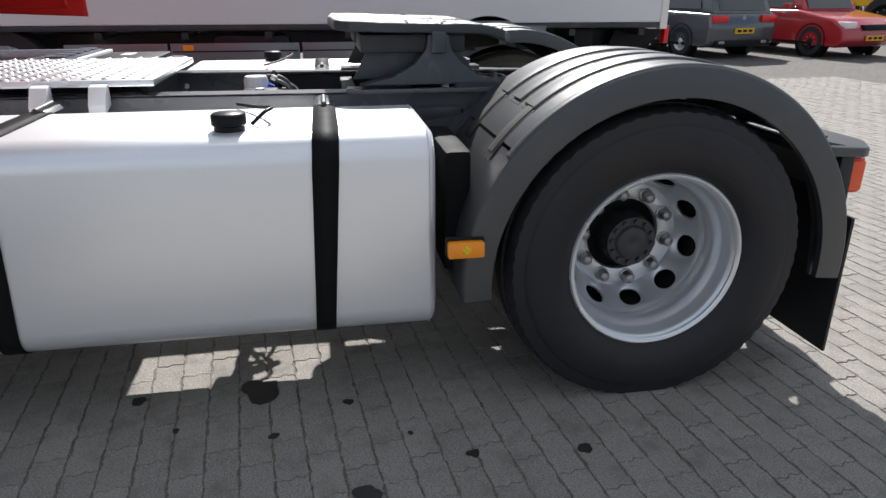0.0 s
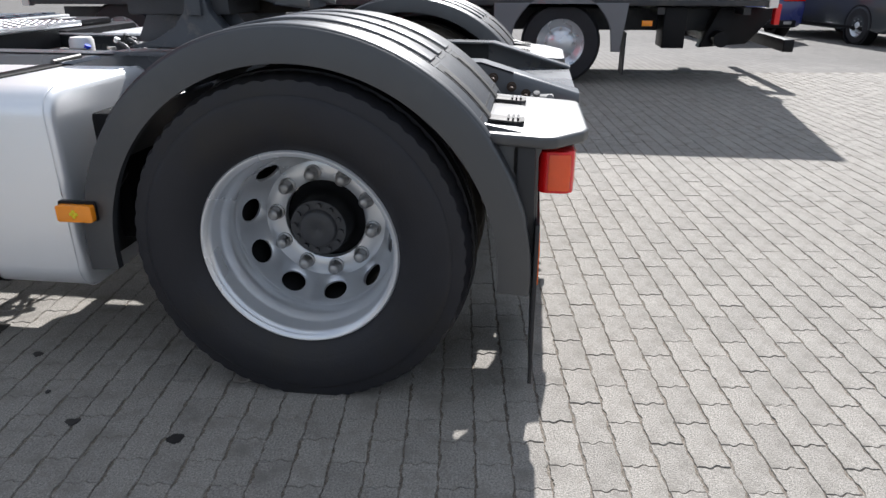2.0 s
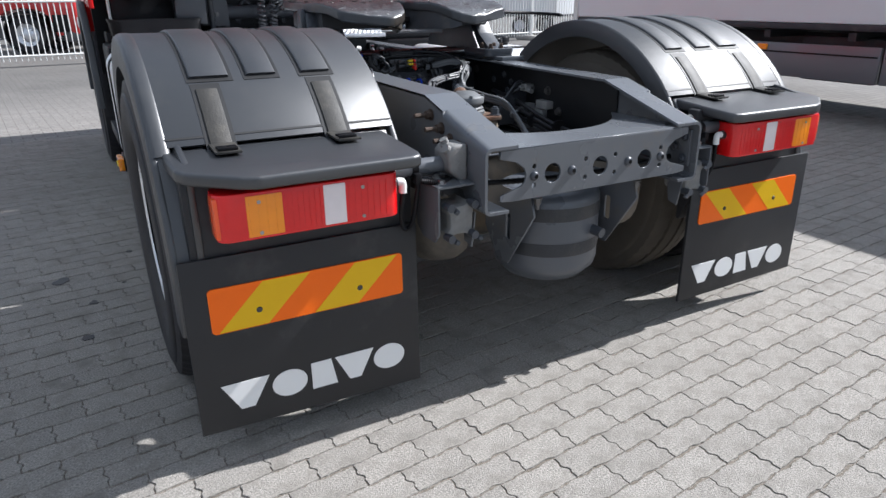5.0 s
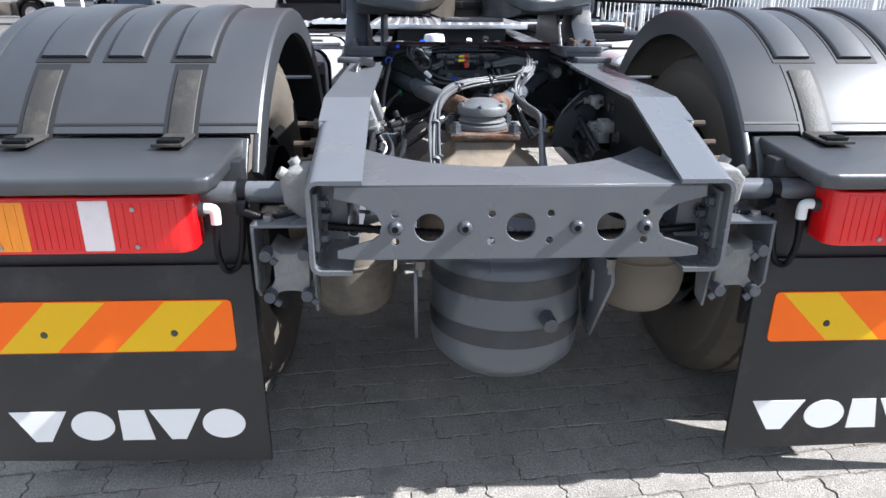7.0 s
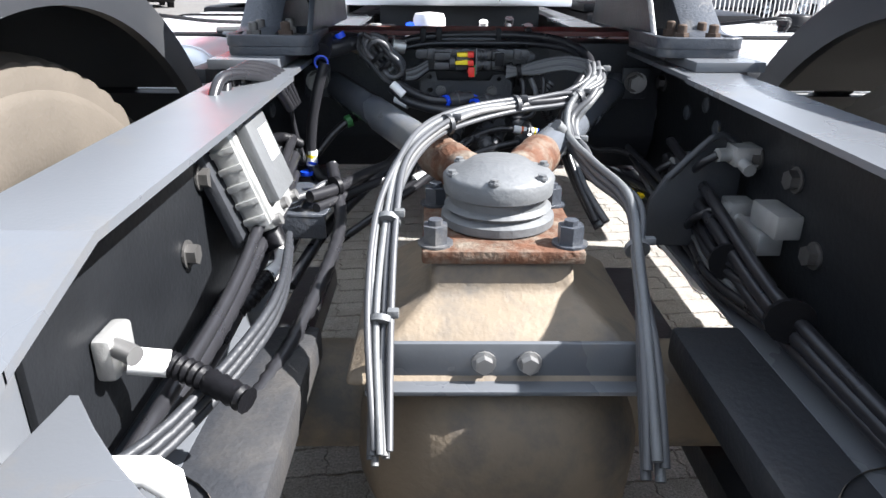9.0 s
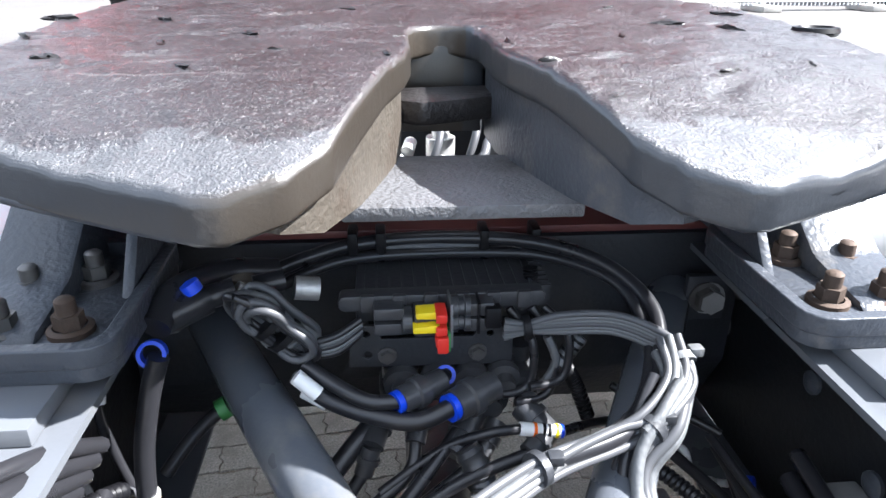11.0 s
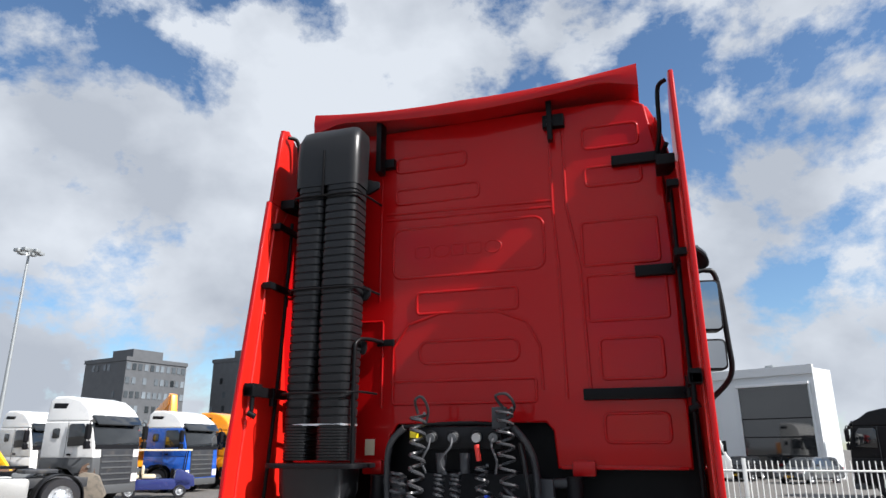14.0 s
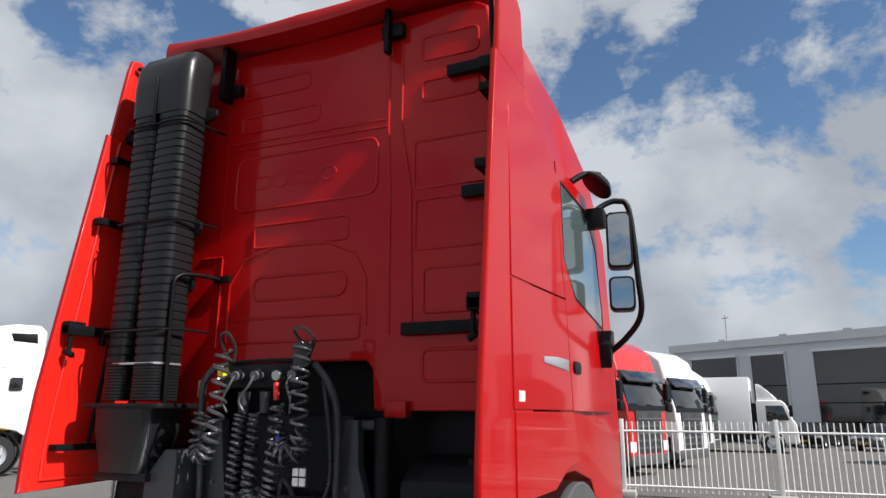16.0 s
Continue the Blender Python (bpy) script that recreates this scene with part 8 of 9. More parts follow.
def tractor_far(name, m, paint, label, roof=3.75, chassis=True, top=None, low=None, rear=-4.95):
    """A parked tractor truck, nose towards its own +x."""
    t = tagged(group(name, None, m), label, "truck", "parked trucks in the yard")
    top, low = top or paint, low or paint
    def slim(bm):
        for v in bm.verts:
            if v.co.x > -0.30:
                v.co.y *= 1 - 0.10 * min(1.0, (v.co.x + 0.30) / 0.38)
            if v.co.z > 2.7:
                v.co.y *= 1 - 0.10 * (v.co.z - 2.7) / (roof - 2.7)
        return bm
    lower = [(-2.1, 1.00), (-2.1, 1.52), (0.05, 1.52), (0.07, 1.15), (0.07, 0.50), (-0.50, 0.46), (-0.60, 0.95), (-0.85, 1.13), (-1.28, 1.20), (-1.70, 1.12), (-1.88, 1.00)]
    part("lower_body", slim(prism(lower, "y", -1.23, 1.23, 0.04, 2)), low, t)
    upper = [(-2.1, 1.50), (-2.1, 2.72), (-0.20, 2.72), (-0.10, 2.40), (0.02, 1.95), (0.05, 1.50)]
    part("cab_body", slim(prism(upper, "y", -1.235, 1.235, 0.05, 3)), paint, t)
    hood = [(-2.1, 2.70), (-2.12, roof - 0.18), (-1.95, roof), (-1.35, roof), (-0.80, roof - 0.12), (-0.38, roof - 0.42), (-0.20, 2.95), (-0.17, 2.70)]
    part("roof_fairing", slim(prism(hood, "y", -1.225, 1.225, 0.10, 4)), top, t)
    part("windscreen", slim(prism([(-0.14, 2.66), (0.015, 1.93), (0.045, 1.94), (-0.11, 2.67)], "y", -1.19, 1.19, 0.01)), M_DARKGLASS, t)
    part("sun_visor", slim(prism([(-0.24, 2.90), (-0.02, 2.70), (0.06, 2.60), (0.07, 2.64), (-0.16, 2.94)], "y", -1.20, 1.20, 0.015)), M_DARKGLASS, t)
    part("screen_base", slim(prism([(0.03, 1.80), (0.06, 1.80), (0.04, 1.95), (0.01, 1.95)], "y", -1.18, 1.18, 0.0)), M_BLACK, t)
    for s in (-1, 1):
        part("side_window", prism([(-0.20, 1.92), (-1.00, 1.88), (-1.02, 2.58), (-0.95, 2.64), (-0.42, 2.64), (-0.28, 2.45)], "y", s * 1.225, s * 1.241, 0.006), M_DARKGLASS, t)
        part("quarter_light", prism(rounded(0.30, 0.34, 0.05, 3, -1.55, 2.32), "y", s * 1.225, s * 1.240, 0.004), M_DARKGLASS, t)
        part("roof_recess", prism([(-1.92, roof - 0.50), (-1.35, roof - 0.46), (-1.28, roof - 0.26), (-1.88, roof - 0.24)], "y", s * 1.09, s * 1.16, 0.004), M_BLACK, t)
        part("door_seam", box(-1.075, -1.06, min(s * 1.228, s * 1.239), max(s * 1.228, s * 1.239), 1.05, 2.70, 0.0), M_GREY_TRIM, t)
        part("door_pull", box(-0.98, -0.80, min(s * 1.225, s * 1.245), max(s * 1.225, s * 1.245), 1.58, 1.65, 0.01), M_BLACK, t)
        for z0, z1 in ((2.12, 2.62), (1.80, 2.06)):
            part("mirror", prism(rounded(0.13, z1 - z0, 0.04, 3, -0.03, (z0 + z1) / 2), "y", s * 1.32, s * 1.50, 0.02), M_BLACK, t)
        part("mirror_arm", tube([(-0.10, s * 1.20, 2.70), (-0.02, s * 1.38, 2.72), (-0.01, s * 1.42, 2.2), (-0.06, s * 1.20, 1.82)], 0.022, 6, steps=3), M_BLACK, t)
        part("headlamp", box(0.0, 0.075, min(s * 0.80, s * 1.12), max(s * 0.80, s * 1.12), 0.66, 0.96, 0.03), M_LENS_CLEAR, t)
        part("step_well", box(-0.56, -0.16, min(s * 1.20, s * 1.238), max(s * 1.20, s * 1.238), 0.56, 1.02, 0.02), M_BLACK, t)
        part("side_skirt", box(-2.08, -1.86, min(s * 1.18, s * 1.235), max(s * 1.18, s * 1.235), 0.40, 1.00, 0.02), M_GREY_TRIM, t)
        part("arch", lathe([(s * 0.80, 0.58), (s * 1.242, 0.58), (s * 1.242, 0.54), (s * 0.80, 0.54)], 30, "y", (-1.28, 0, 0.55)), M_BLACK, t)
        wheel_far(t, -1.28, s * 1.05, 0.50, 0.31, s)
        if chassis:
            wheel_far(t, rear, s * 1.05, 0.50, 0.55, s)
            part("guard", lathe([(s * 0.75, 0.60), (s * 1.22, 0.60), (s * 1.22, 0.57), (s * 0.75, 0.57)], 30, "y", (rear, 0, 0.50)), M_BLACK, t)
            part("tank", prism(rounded(1.0, 0.6, 0.1, 4, -2.75, 0.70), "y", s * 0.60, s * 1.18, 0.03), M_ALUCAST, t)
            part("rail", box(rear - 0.85, -1.9, min(s * 0.38, s * 0.44), max(s * 0.38, s * 0.44), 0.72, 0.98, 0.01), M_FRAME_DARK, t)
    part("grille", box(0.02, 0.085, -0.78, 0.78, 0.62, 1.80, 0.03), M_FRAME_DARK, t)
    for k in range(5):
        part("grille_bar", box(0.08, 0.105, -0.74, 0.74, 0.74 + 0.20 * k, 0.80 + 0.20 * k, 0.01), M_GREY_TRIM, t)
    part("bumper", slim(box(-0.35, 0.10, -1.22, 1.22, 0.30, 0.60, 0.06)), M_GREY_TRIM, t)
    if chassis:
        part("coupling", prism(rounded(0.9, 0.9, 0.15, 3, rear + 0.35, 0.0), "z", 1.10, 1.20, 0.02), M_FRAME_DARK, t)
    return t


def car(name, m, paint, label, length=4.3, hatch=True):
    """A parked car, nose towards its own +x; middle of the wheelbase at 0."""
    c = tagged(group(name, None, m), label, "car", "parked cars")
    h = length / 2
    lower = [(-h, 0.30), (-h - 0.02, 0.62), (-h + 0.05, 0.90), (h - 1.25, 0.95), (h - 0.35, 0.80), (h - 0.03, 0.62), (h, 0.35), (h - 0.15, 0.22), (-h + 0.2, 0.22)]
    bm = prism(lower, "y", -0.89, 0.89, 0.07, 3)
    part("body", bm, paint, c)
    top = [(-h + 0.06, 0.88), (-h + (0.28 if hatch else 0.7), 1.36), (-h + 0.7, 1.46), (0.25, 1.46), (0.75, 1.32), (h - 1.15, 0.93)]
    bm = prism(top, "y", -0.80, 0.80, 0.05, 3)
    for v in bm.verts:
        if v.co.z > 1.0:
            v.co.y *= 1 - 0.22 * (v.co.z - 1.0) / 0.46
    part("roof", bm, paint, c)
    for s in (-1, 1):
        for w in ([(-h + 0.42, 0.98), (-h + 0.62, 1.36), (-0.38, 1.38), (-0.38, 0.98)], [(-0.28, 0.98), (-0.28, 1.38), (0.30, 1.37), (0.82, 0.98)]):
            b = prism(w, "y", s * 0.795, s * 0.822, 0.0)
            for v in b.verts:
                v.co.y *= 1 - 0.22 * max(0, v.co.z - 1.0) / 0.46
            part("side_window", b, M_DARKGLASS, c)
        for x in (-length * 0.305, length * 0.315):
            wheel_far(c, x, s * 0.79, 0.32, 0.21, s, M_RIM if paint is not M_CAR_RED else M_BLACK)
            part("arch", lathe([(s * 0.70, 0.37), (s * 0.897, 0.37), (s * 0.897, 0.345), (s * 0.70, 0.345)], 24, "y", (x, 0, 0.32)), M_BLACK, c)
        part("tail_light", box(-h - 0.03, -h + 0.12, min(s * 0.45, s * 0.86), max(s * 0.45, s * 0.86), 0.72, 0.86, 0.02), M_LENS_RED, c)
        part("headlight", box(h - 0.30, h - 0.02, min(s * 0.52, s * 0.86), max(s * 0.52, s * 0.86), 0.60, 0.74, 0.04), M_LENS_CLEAR, c)
        part("door_mirror", box(0.62, 0.78, min(s * 0.88, s * 1.04), max(s * 0.88, s * 1.04), 0.96, 1.08, 0.03), paint, c)
    b = prism([(-h + 0.10, 0.95), (-h + 0.29, 1.34), (-h + 0.31, 1.34), (-h + 0.12, 0.95)], "y", -0.62, 0.62, 0.0)
    moved(b, Matrix.Translation((-0.02, 0, 0)))
    part("rear_window", b, M_DARKGLASS, c)
    part("windscreen", prism([(h - 1.20, 0.97), (0.78, 1.31), (0.81, 1.32), (h - 1.16, 0.97)], "y", -0.66, 0.66, 0.0), M_DARKGLASS, c)
    part("roof_spoiler", box(-h + 0.20, -h + 0.36, -0.58, 0.58, 1.385, 1.415, 0.012), paint, c)
    part("tailgate_seam", box(-h - 0.005, -h + 0.03, -0.62, 0.62, 0.63, 0.642, 0.0), M_BLACK, c)
    part("rear_badge", lathe([(-h - 0.012, 0.0002), (-h - 0.012, 0.05), (-h + 0.05, 0.05)], 16, "x", (0.03, 0, 0.80)), M_NUT, c)
    for s in (-1, 1):
        part("exhaust", box(-h - 0.04, -h + 0.05, min(s * 0.50, s * 0.66), max(s * 0.50, s * 0.66), 0.30, 0.36, 0.015), M_NUT, c)
        for x in (-0.62, 0.30):
            part("door_grip", box(x, x + 0.16, min(s * 0.885, s * 0.905), max(s * 0.885, s * 0.905), 0.80, 0.825, 0.006), paint, c)
        part("sill_line", box(-h + 0.7, h - 0.8, min(s * 0.88, s * 0.898), max(s * 0.88, s * 0.898), 0.26, 0.31, 0.004), M_BLACK, c)
    part("grille", box(h - 0.10, h + 0.012, -0.36, 0.36, 0.56, 0.68, 0.02), M_BLACK, c)
    part("lower_bumper", box(-h - 0.03, -h + 0.2, -0.75, 0.75, 0.24, 0.38, 0.03), M_BLACK, c)
    part("number_plate", box(-h - 0.045, -h - 0.02, -0.26, 0.26, 0.50, 0.61, 0.0), M_PLATE, c)
    part("front_plate", box(h + 0.012, h + 0.03, -0.26, 0.26, 0.36, 0.46, 0.0), M_PLATE, c)
    for k in range(3):
        part("plate_bar", box(-h - 0.05, -h - 0.044, -0.2 + 0.15 * k, -0.1 + 0.15 * k, 0.53, 0.58, 0.0), M_BLACK, c)
        part("front_plate_bar", box(h + 0.029, h + 0.034, -0.2 + 0.15 * k, -0.1 + 0.15 * k, 0.385, 0.435, 0.0), M_BLACK, c)
    return c


# box trailer alongside
lorry = tagged(group("box_trailer"), "white box trailer with silver skirts parked alongside", "trailer")
LX = 5.30
part("box_body", box(LX, LX + 2.50, -3.35, 5.85, 0.96, 3.12, 0.03), M_WHITE_BOX, lorry, "plain white box body")
part("lower_rail", box(LX + 0.005, LX + 2.49, -3.36, 5.85, 0.90, 0.96, 0.01), M_FRAME_DARK, lorry)
for y in (-3.30, 5.80):
    part("corner_post", box(LX - 0.012, LX + 0.10, y - 0.05, y + 0.05, 0.88, 3.12, 0.01), M_ALU, lorry)
for s, x in ((-1, LX + 0.75), (1, LX + 1.70)):
    part("chassis_rail", box(x - 0.04, x + 0.04, -3.4, 5.8, 0.58, 0.84, 0.01), M_FRAME_DARK, lorry)
for k in range(9):
    part("bearer", box(LX + 0.1, LX + 2.4, -3.1 + 0.95 * k, -3.02 + 0.95 * k, 0.80, 0.88, 0.0), M_FRAME_DARK, lorry)
for x, s in ((LX + 0.24, -1), (LX + 2.26, 1)):
    w = wheel_far(lorry, 0, 0, 0.47, 0.34, 1)
    w.matrix_basis = pose(x, -0.98, 0, 0, 0, 90 if s < 0 else -90)
    w = wheel_far(lorry, 0, 0, 0.47, 0.30, 1)
    w.matrix_basis = pose(x, 4.6, 0, 0, 0, 90 if s < 0 else -90)
arch = [(-0.98 + 0.60 * math.cos(radians(a)), 0.47 + 0.58 * math.sin(radians(a))) for a in range(0, 181, 9)]
panel_out = [(-0.20, 0.62), (-0.20, 0.92), (-1.72, 0.92), (-1.66, 0.40), (-1.58, 0.40)] + arch[::-1][2:-2] + [(-0.36, 0.40), (-0.22, 0.40)]
part("arch_panel", pierced(panel_out, [], 0.04, Matrix.Translation((LX + 0.02, 0, 0)) @ Matrix(((0, 0, 1, 0), (1, 0, 0, 0), (0, 1, 0, 0), (0, 0, 0, 1))), 0.012), M_SILVER, lorry, "silver wheel arch panel")
for y0, y1 in ((-0.17, 1.30), (1.33, 2.80), (2.83, 3.95)):
    part("side_skirt", box(LX + 0.005, LX + 0.045, y0, y1, 0.42, 0.76, 0.012), M_SILVER, lorry, "silver side skirt")
    part("skirt_groove", box(LX + 0.002, LX + 0.006, y0 + 0.02, y1 - 0.02, 0.66, 0.675, 0.0), M_BLACK, lorry)
for y in (0.30, 2.6, -1.95):
    part("side_marker", box(LX - 0.012, LX + 0.01, y - 0.06, y + 0.06, 0.68, 0.74, 0.006), M_LENS_AMBER, lorry, "amber side marker")
part("mud_flap", box(LX + 0.05, LX + 0.40, -1.74, -1.72, 0.12, 0.60, 0.0), M_FLAP, lorry)
part("tool_case", box(LX + 0.15, LX + 0.6, -2.42, -2.16, 0.42, 0.88, 0.02), M_BLACK, lorry)
part("tail_lift", prism([(-2.85, 0.86), (-2.65, 0.40), (-3.2, 0.45), (-3.55, 0.86)], "x", LX + 0.45, LX + 0.65, 0.02), M_BLACK, lorry, "black tail lift arm")
part("tail_lift", prism([(-2.85, 0.86), (-2.65, 0.40), (-3.2, 0.45), (-3.55, 0.86)], "x", LX + 1.85, LX + 2.05, 0.02), M_BLACK, lorry, "black tail lift arm")
part("lift_tube", rod((LX + 0.2, -2.85, 0.52), (LX + 2.3, -2.85, 0.52), 0.09, 16), M_BLACK, lorry)
part("underrun_bar", box(LX + 0.06, LX + 2.44, -3.62, -3.50, 0.40, 0.54, 0.015), M_BLACK, lorry)
part("lift_arm_bar", rod((LX + 0.55, -3.5, 0.80), (LX + 0.55, -2.75, 0.45), 0.035, 10), M_BLACK, lorry)
part("tail_light", box(LX + 0.02, LX + 0.14, -3.40, -3.34, 0.70, 0.92, 0.01), M_LENS_RED, lorry)
part("tank", prism(rounded(0.9, 0.45, 0.08, 4, 1.9, 0.60), "x", LX + 0.30, LX + 0.70, 0.02), M_FRAME_DARK, lorry)
car("parked_car", pose(12.2, -7.1, 0, 0, 0, 13), M_CAR_GREY, "dark grey hatchback parked on the yard, rear towards the truck")
car("parked_car", pose(11.8, -9.9, 0, 0, 0, 192), M_CAR_RED, "red hatchback parked nose towards the truck")
car("parked_car", pose(13.3, -4.6, 0, 0, 0, 8), M_CAR_BLUE, "dark blue car parked behind the box lorry")
car("parked_car", pose(-12.35, 29.2, yard_z(-12.3, 29.2), 0, 0, -62), M_BLACK, "black car parked far off")
mach = tagged(group("yellow_machine", None, pose(16.5, -15.2, 0, 0, 0, 20)), "yellow loading machine behind the cars", "machine")
part("body", box(-2.6, 1.4, -1.2, 1.2, 0.9, 2.6, 0.08), M_YELLOW_MACHINE, mach)
part("cabin", box(-0.4, 1.0, -1.1, 1.1, 2.0, 3.4, 0.1), M_YELLOW_MACHINE, mach)
part("cabin_window", box(-0.2, 0.8, 1.095, 1.12, 2.5, 3.2, 0.0), M_DARKGLASS, mach)
for x in (-1.8, 0.8):
    for s in (-1, 1):
        wheel_far(mach, x, s * 1.1, 0.6, 0.4, s, M_BLACK)

def fence(name, a, b, label, height=1.85, step=0.125):
    """A white bar fence from a to b on concrete feet."""
    f = tagged(group(name), label, "fence", kind="structure")
    a, b = Vector((*a, 0)), Vector((*b, 0))
    d = (b - a).normalized()
    n = Vector((-d.y, d.x, 0))
    L = (b - a).length
    k = 0.0
    base = bpy.data.meshes.new("bar")
    bb = rod((0, 0, 0.12), (0, 0, height), 0.0125, 6)
    bb.to_mesh(base)
    bb.free()
    base.materials.append(M_FENCE)
    while k < L:
        ob = new("bar", base)
        q = a + d * k
        ob.location = (q.x, q.y, yard_z(q.x, q.y))
        ob.parent = f
        k += step
    for i in range(int(L / 3.0) + 1):
        p = a + d * min(3.0 * i, L)
        p.z = yard_z(p.x, p.y)
        part("post", box(p.x - 0.04, p.x + 0.04, p.y - 0.04, p.y + 0.04, p.z + 0.10, p.z + height + 0.05, 0.005), M_FENCE, f)
        bm = box(-0.45, 0.45, -0.25, 0.25, 0.0, 0.14, 0.03)
        moved(bm, Matrix.Translation(p) @ Matrix.Rotation(math.atan2(n.y, n.x), 4, "Z"))
        part("foot", bm, M_CONCRETE, f, "grey concrete foot")
    for z in (0.22, height - 0.20):
        part("cross_bar", rod(a + Vector((0, 0, z + yard_z(a.x, a.y))), b + Vector((0, 0, z + yard_z(b.x, b.y))), 0.022, 8), M_FENCE, f)
    return f


fence("fence_front", (-3.4, 14.9), (6.0, 15.6), "white steel bar fence on concrete feet", 1.52, 0.115)
fence("fence_front", (6.1, 15.6), (17.0, 16.9), "white steel bar fence on concrete feet", 1.55, 0.115)
fence("fence_side", (15.5, -3.0), (15.5, -17.0), "white steel bar fence behind the cars", step=0.2)

# box van and other vehicles beyond the fence
van = tagged(group("box_van", None, pose(13.43, 21.85, yard_z(13.4, 21.85), 0, 0, 112.5)), "white refrigerated box van behind the fence", "van")
part("box_body", box(-4.2, -0.1, -1.15, 1.15, 0.75, 3.55, 0.03), M_WHITE_BOX, van)
for x in (-4.18, -0.12):
    for s in (-1, 1):
        part("corner_post", box(x - 0.05, x + 0.05, s * 1.15 - 0.03, s * 1.15 + 0.03, 0.72, 3.57, 0.01), M_ALU, van)
part("lower_rail", box(-4.2, -0.1, -1.17, 1.17, 0.68, 0.76, 0.01), M_FRAME_DARK, van)
part("cab", prism([(-0.15, 0.45), (-0.15, 2.15), (0.2, 2.35), (0.75, 2.2), (1.45, 1.25), (2.0, 1.05), (2.1, 0.45)], "y", -0.98, 0.98, 0.06), M_TRUCK_WHITE, van)
part("air_deflector", prism([(-0.15, 2.3), (-0.1, 3.2), (0.1, 3.1), (0.7, 2.35)], "y", -0.9, 0.9, 0.05), M_TRUCK_WHITE, van)
part("fridge_unit", box(-0.1, 0.35, -0.7, 0.7, 2.75, 3.25, 0.05), M_BLACK, van)
part("windscreen", prism([(0.78, 2.15), (1.42, 1.28), (1.46, 1.31), (0.82, 2.18)], "y", -0.85, 0.85, 0.0), M_DARKGLASS, van)
for s in (-1, 1):
    part("side_window", prism([(0.05, 1.3), (0.05, 2.0), (0.7, 2.0), (1.2, 1.3)], "y", s * 0.975, s * 0.992, 0.0), M_DARKGLASS, van)
    for x in (1.1, -2.6):
        wheel_far(van, x, s * 0.85, 0.36, 0.24, s)
tractor_far("parked_truck", pose(11.11, 27.54, yard_z(11.1, 27.5), 0, 0, 180), M_TRUCK_BLUE, "bright blue tractor truck behind the fence", roof=4.05, chassis=False)
tractor_far("parked_truck", pose(8.73, 31.95, yard_z(8.7, 31.9), 0, 0, 150), M_BLACK, "black tractor truck beyond the fence", roof=3.4, chassis=False)
for i, (x, y, paint, top, lab) in enumerate(((-0.62, 20.71, M_TRUCK_RED, M_TRUCK_RED, "red tractor truck at the head of a parked row"), (0.25, 24.92, M_TRUCK_WHITE, M_TRUCK_WHITE, "white tractor truck in a parked row"), (0.15, 31.52, M_TRUCK_WHITE, M_TRUCK_WHITE, "white tractor truck in a parked row"),
                                            (0.27, 37.02, M_TRUCK_GREEN, M_TRUCK_WHITE, "green and white tractor truck in a parked row"), (0.52, 43.82, M_TRUCK_WHITE, M_TRUCK_WHITE, "white tractor truck in a parked row"))):
    tractor_far("parked_truck", pose(x, y, yard_z(x, y), 0, 0, -20), paint, lab, roof=3.95, chassis=False, top=top, low=None if i == 0 else M_TRUCK_WHITE)
car("parked_car", pose(10.0, 24.14, yard_z(10.0, 24.1), 0, 0, 170), M_SILVER, "silver car parked behind the white fence")
car("parked_car", pose(5.68, 48.06, yard_z(5.7, 48.1), 0, 0, 250), M_BLACK, "black car parked before the workshop hall")
car("parked_car", pose(9.0, 45.08, yard_z(9.0, 45.1), 0, 0, 230), M_CAR_GREY, "grey car parked before the workshop hall")
lorry2 = tagged(group("box_lorry", None, pose(2.5, 39.04, yard_z(2.5, 39.0), 0, 0, -3)), "white box lorry before the hall", "truck")
part("box_body", box(-6.5, -0.25, -1.25, 1.25, 0.95, 3.7, 0.03), M_WHITE_BOX, lorry2)
part("wind_deflector", prism([(0.05, 2.55), (0.05, 3.35), (0.18, 3.35), (0.55, 3.05), (0.95, 2.62), (0.95, 2.55)], "y", -0.95, 0.95, 0.06, 3), M_TRUCK_WHITE, lorry2)
part("chassis", box(-6.4, -0.2, -0.45, 0.45, 0.6, 0.92, 0.02), M_FRAME_DARK, lorry2)
part("cab", prism([(0.0, 0.50), (0.0, 2.55), (1.15, 2.55), (1.35, 2.35), (1.62, 1.55), (1.75, 1.40), (1.80, 0.45)], "y", -1.15, 1.15, 0.08, 3), M_TRUCK_WHITE, lorry2)
part("cab_gap", box(-0.26, 0.02, -0.9, 0.9, 0.7, 2.4, 0.0), M_BLACK, lorry2)
for s in (-1, 1):
    part("side_window", prism([(0.42, 1.52), (0.42, 2.28), (1.20, 2.28), (1.45, 1.58)], "y", s * 1.140, s * 1.165, 0.01), M_DARKGLASS, lorry2)
    part("mirror", box(1.45, 1.62, min(s * 1.22, s * 1.38), max(s * 1.22, s * 1.38), 1.75, 2.30, 0.04), M_BLACK, lorry2)
    part("wheel_arch", lathe([(s * 0.80, 0.56), (s * 1.162, 0.56), (s * 1.162, 0.49), (s * 0.80, 0.49)], 24, "y", (0.6, 0, 0.48)), M_BLACK, lorry2)
    part("side_guard", box(-3.6, -1.0, min(s * 1.15, s * 1.2), max(s * 1.15, s * 1.2), 0.5, 0.85, 0.02), M_BLACK, lorry2)
part("windscreen", prism([(1.34, 2.33), (1.60, 1.60), (1.64, 1.62), (1.38, 2.35)], "y", -1.02, 1.02, 0.0), M_DARKGLASS, lorry2)
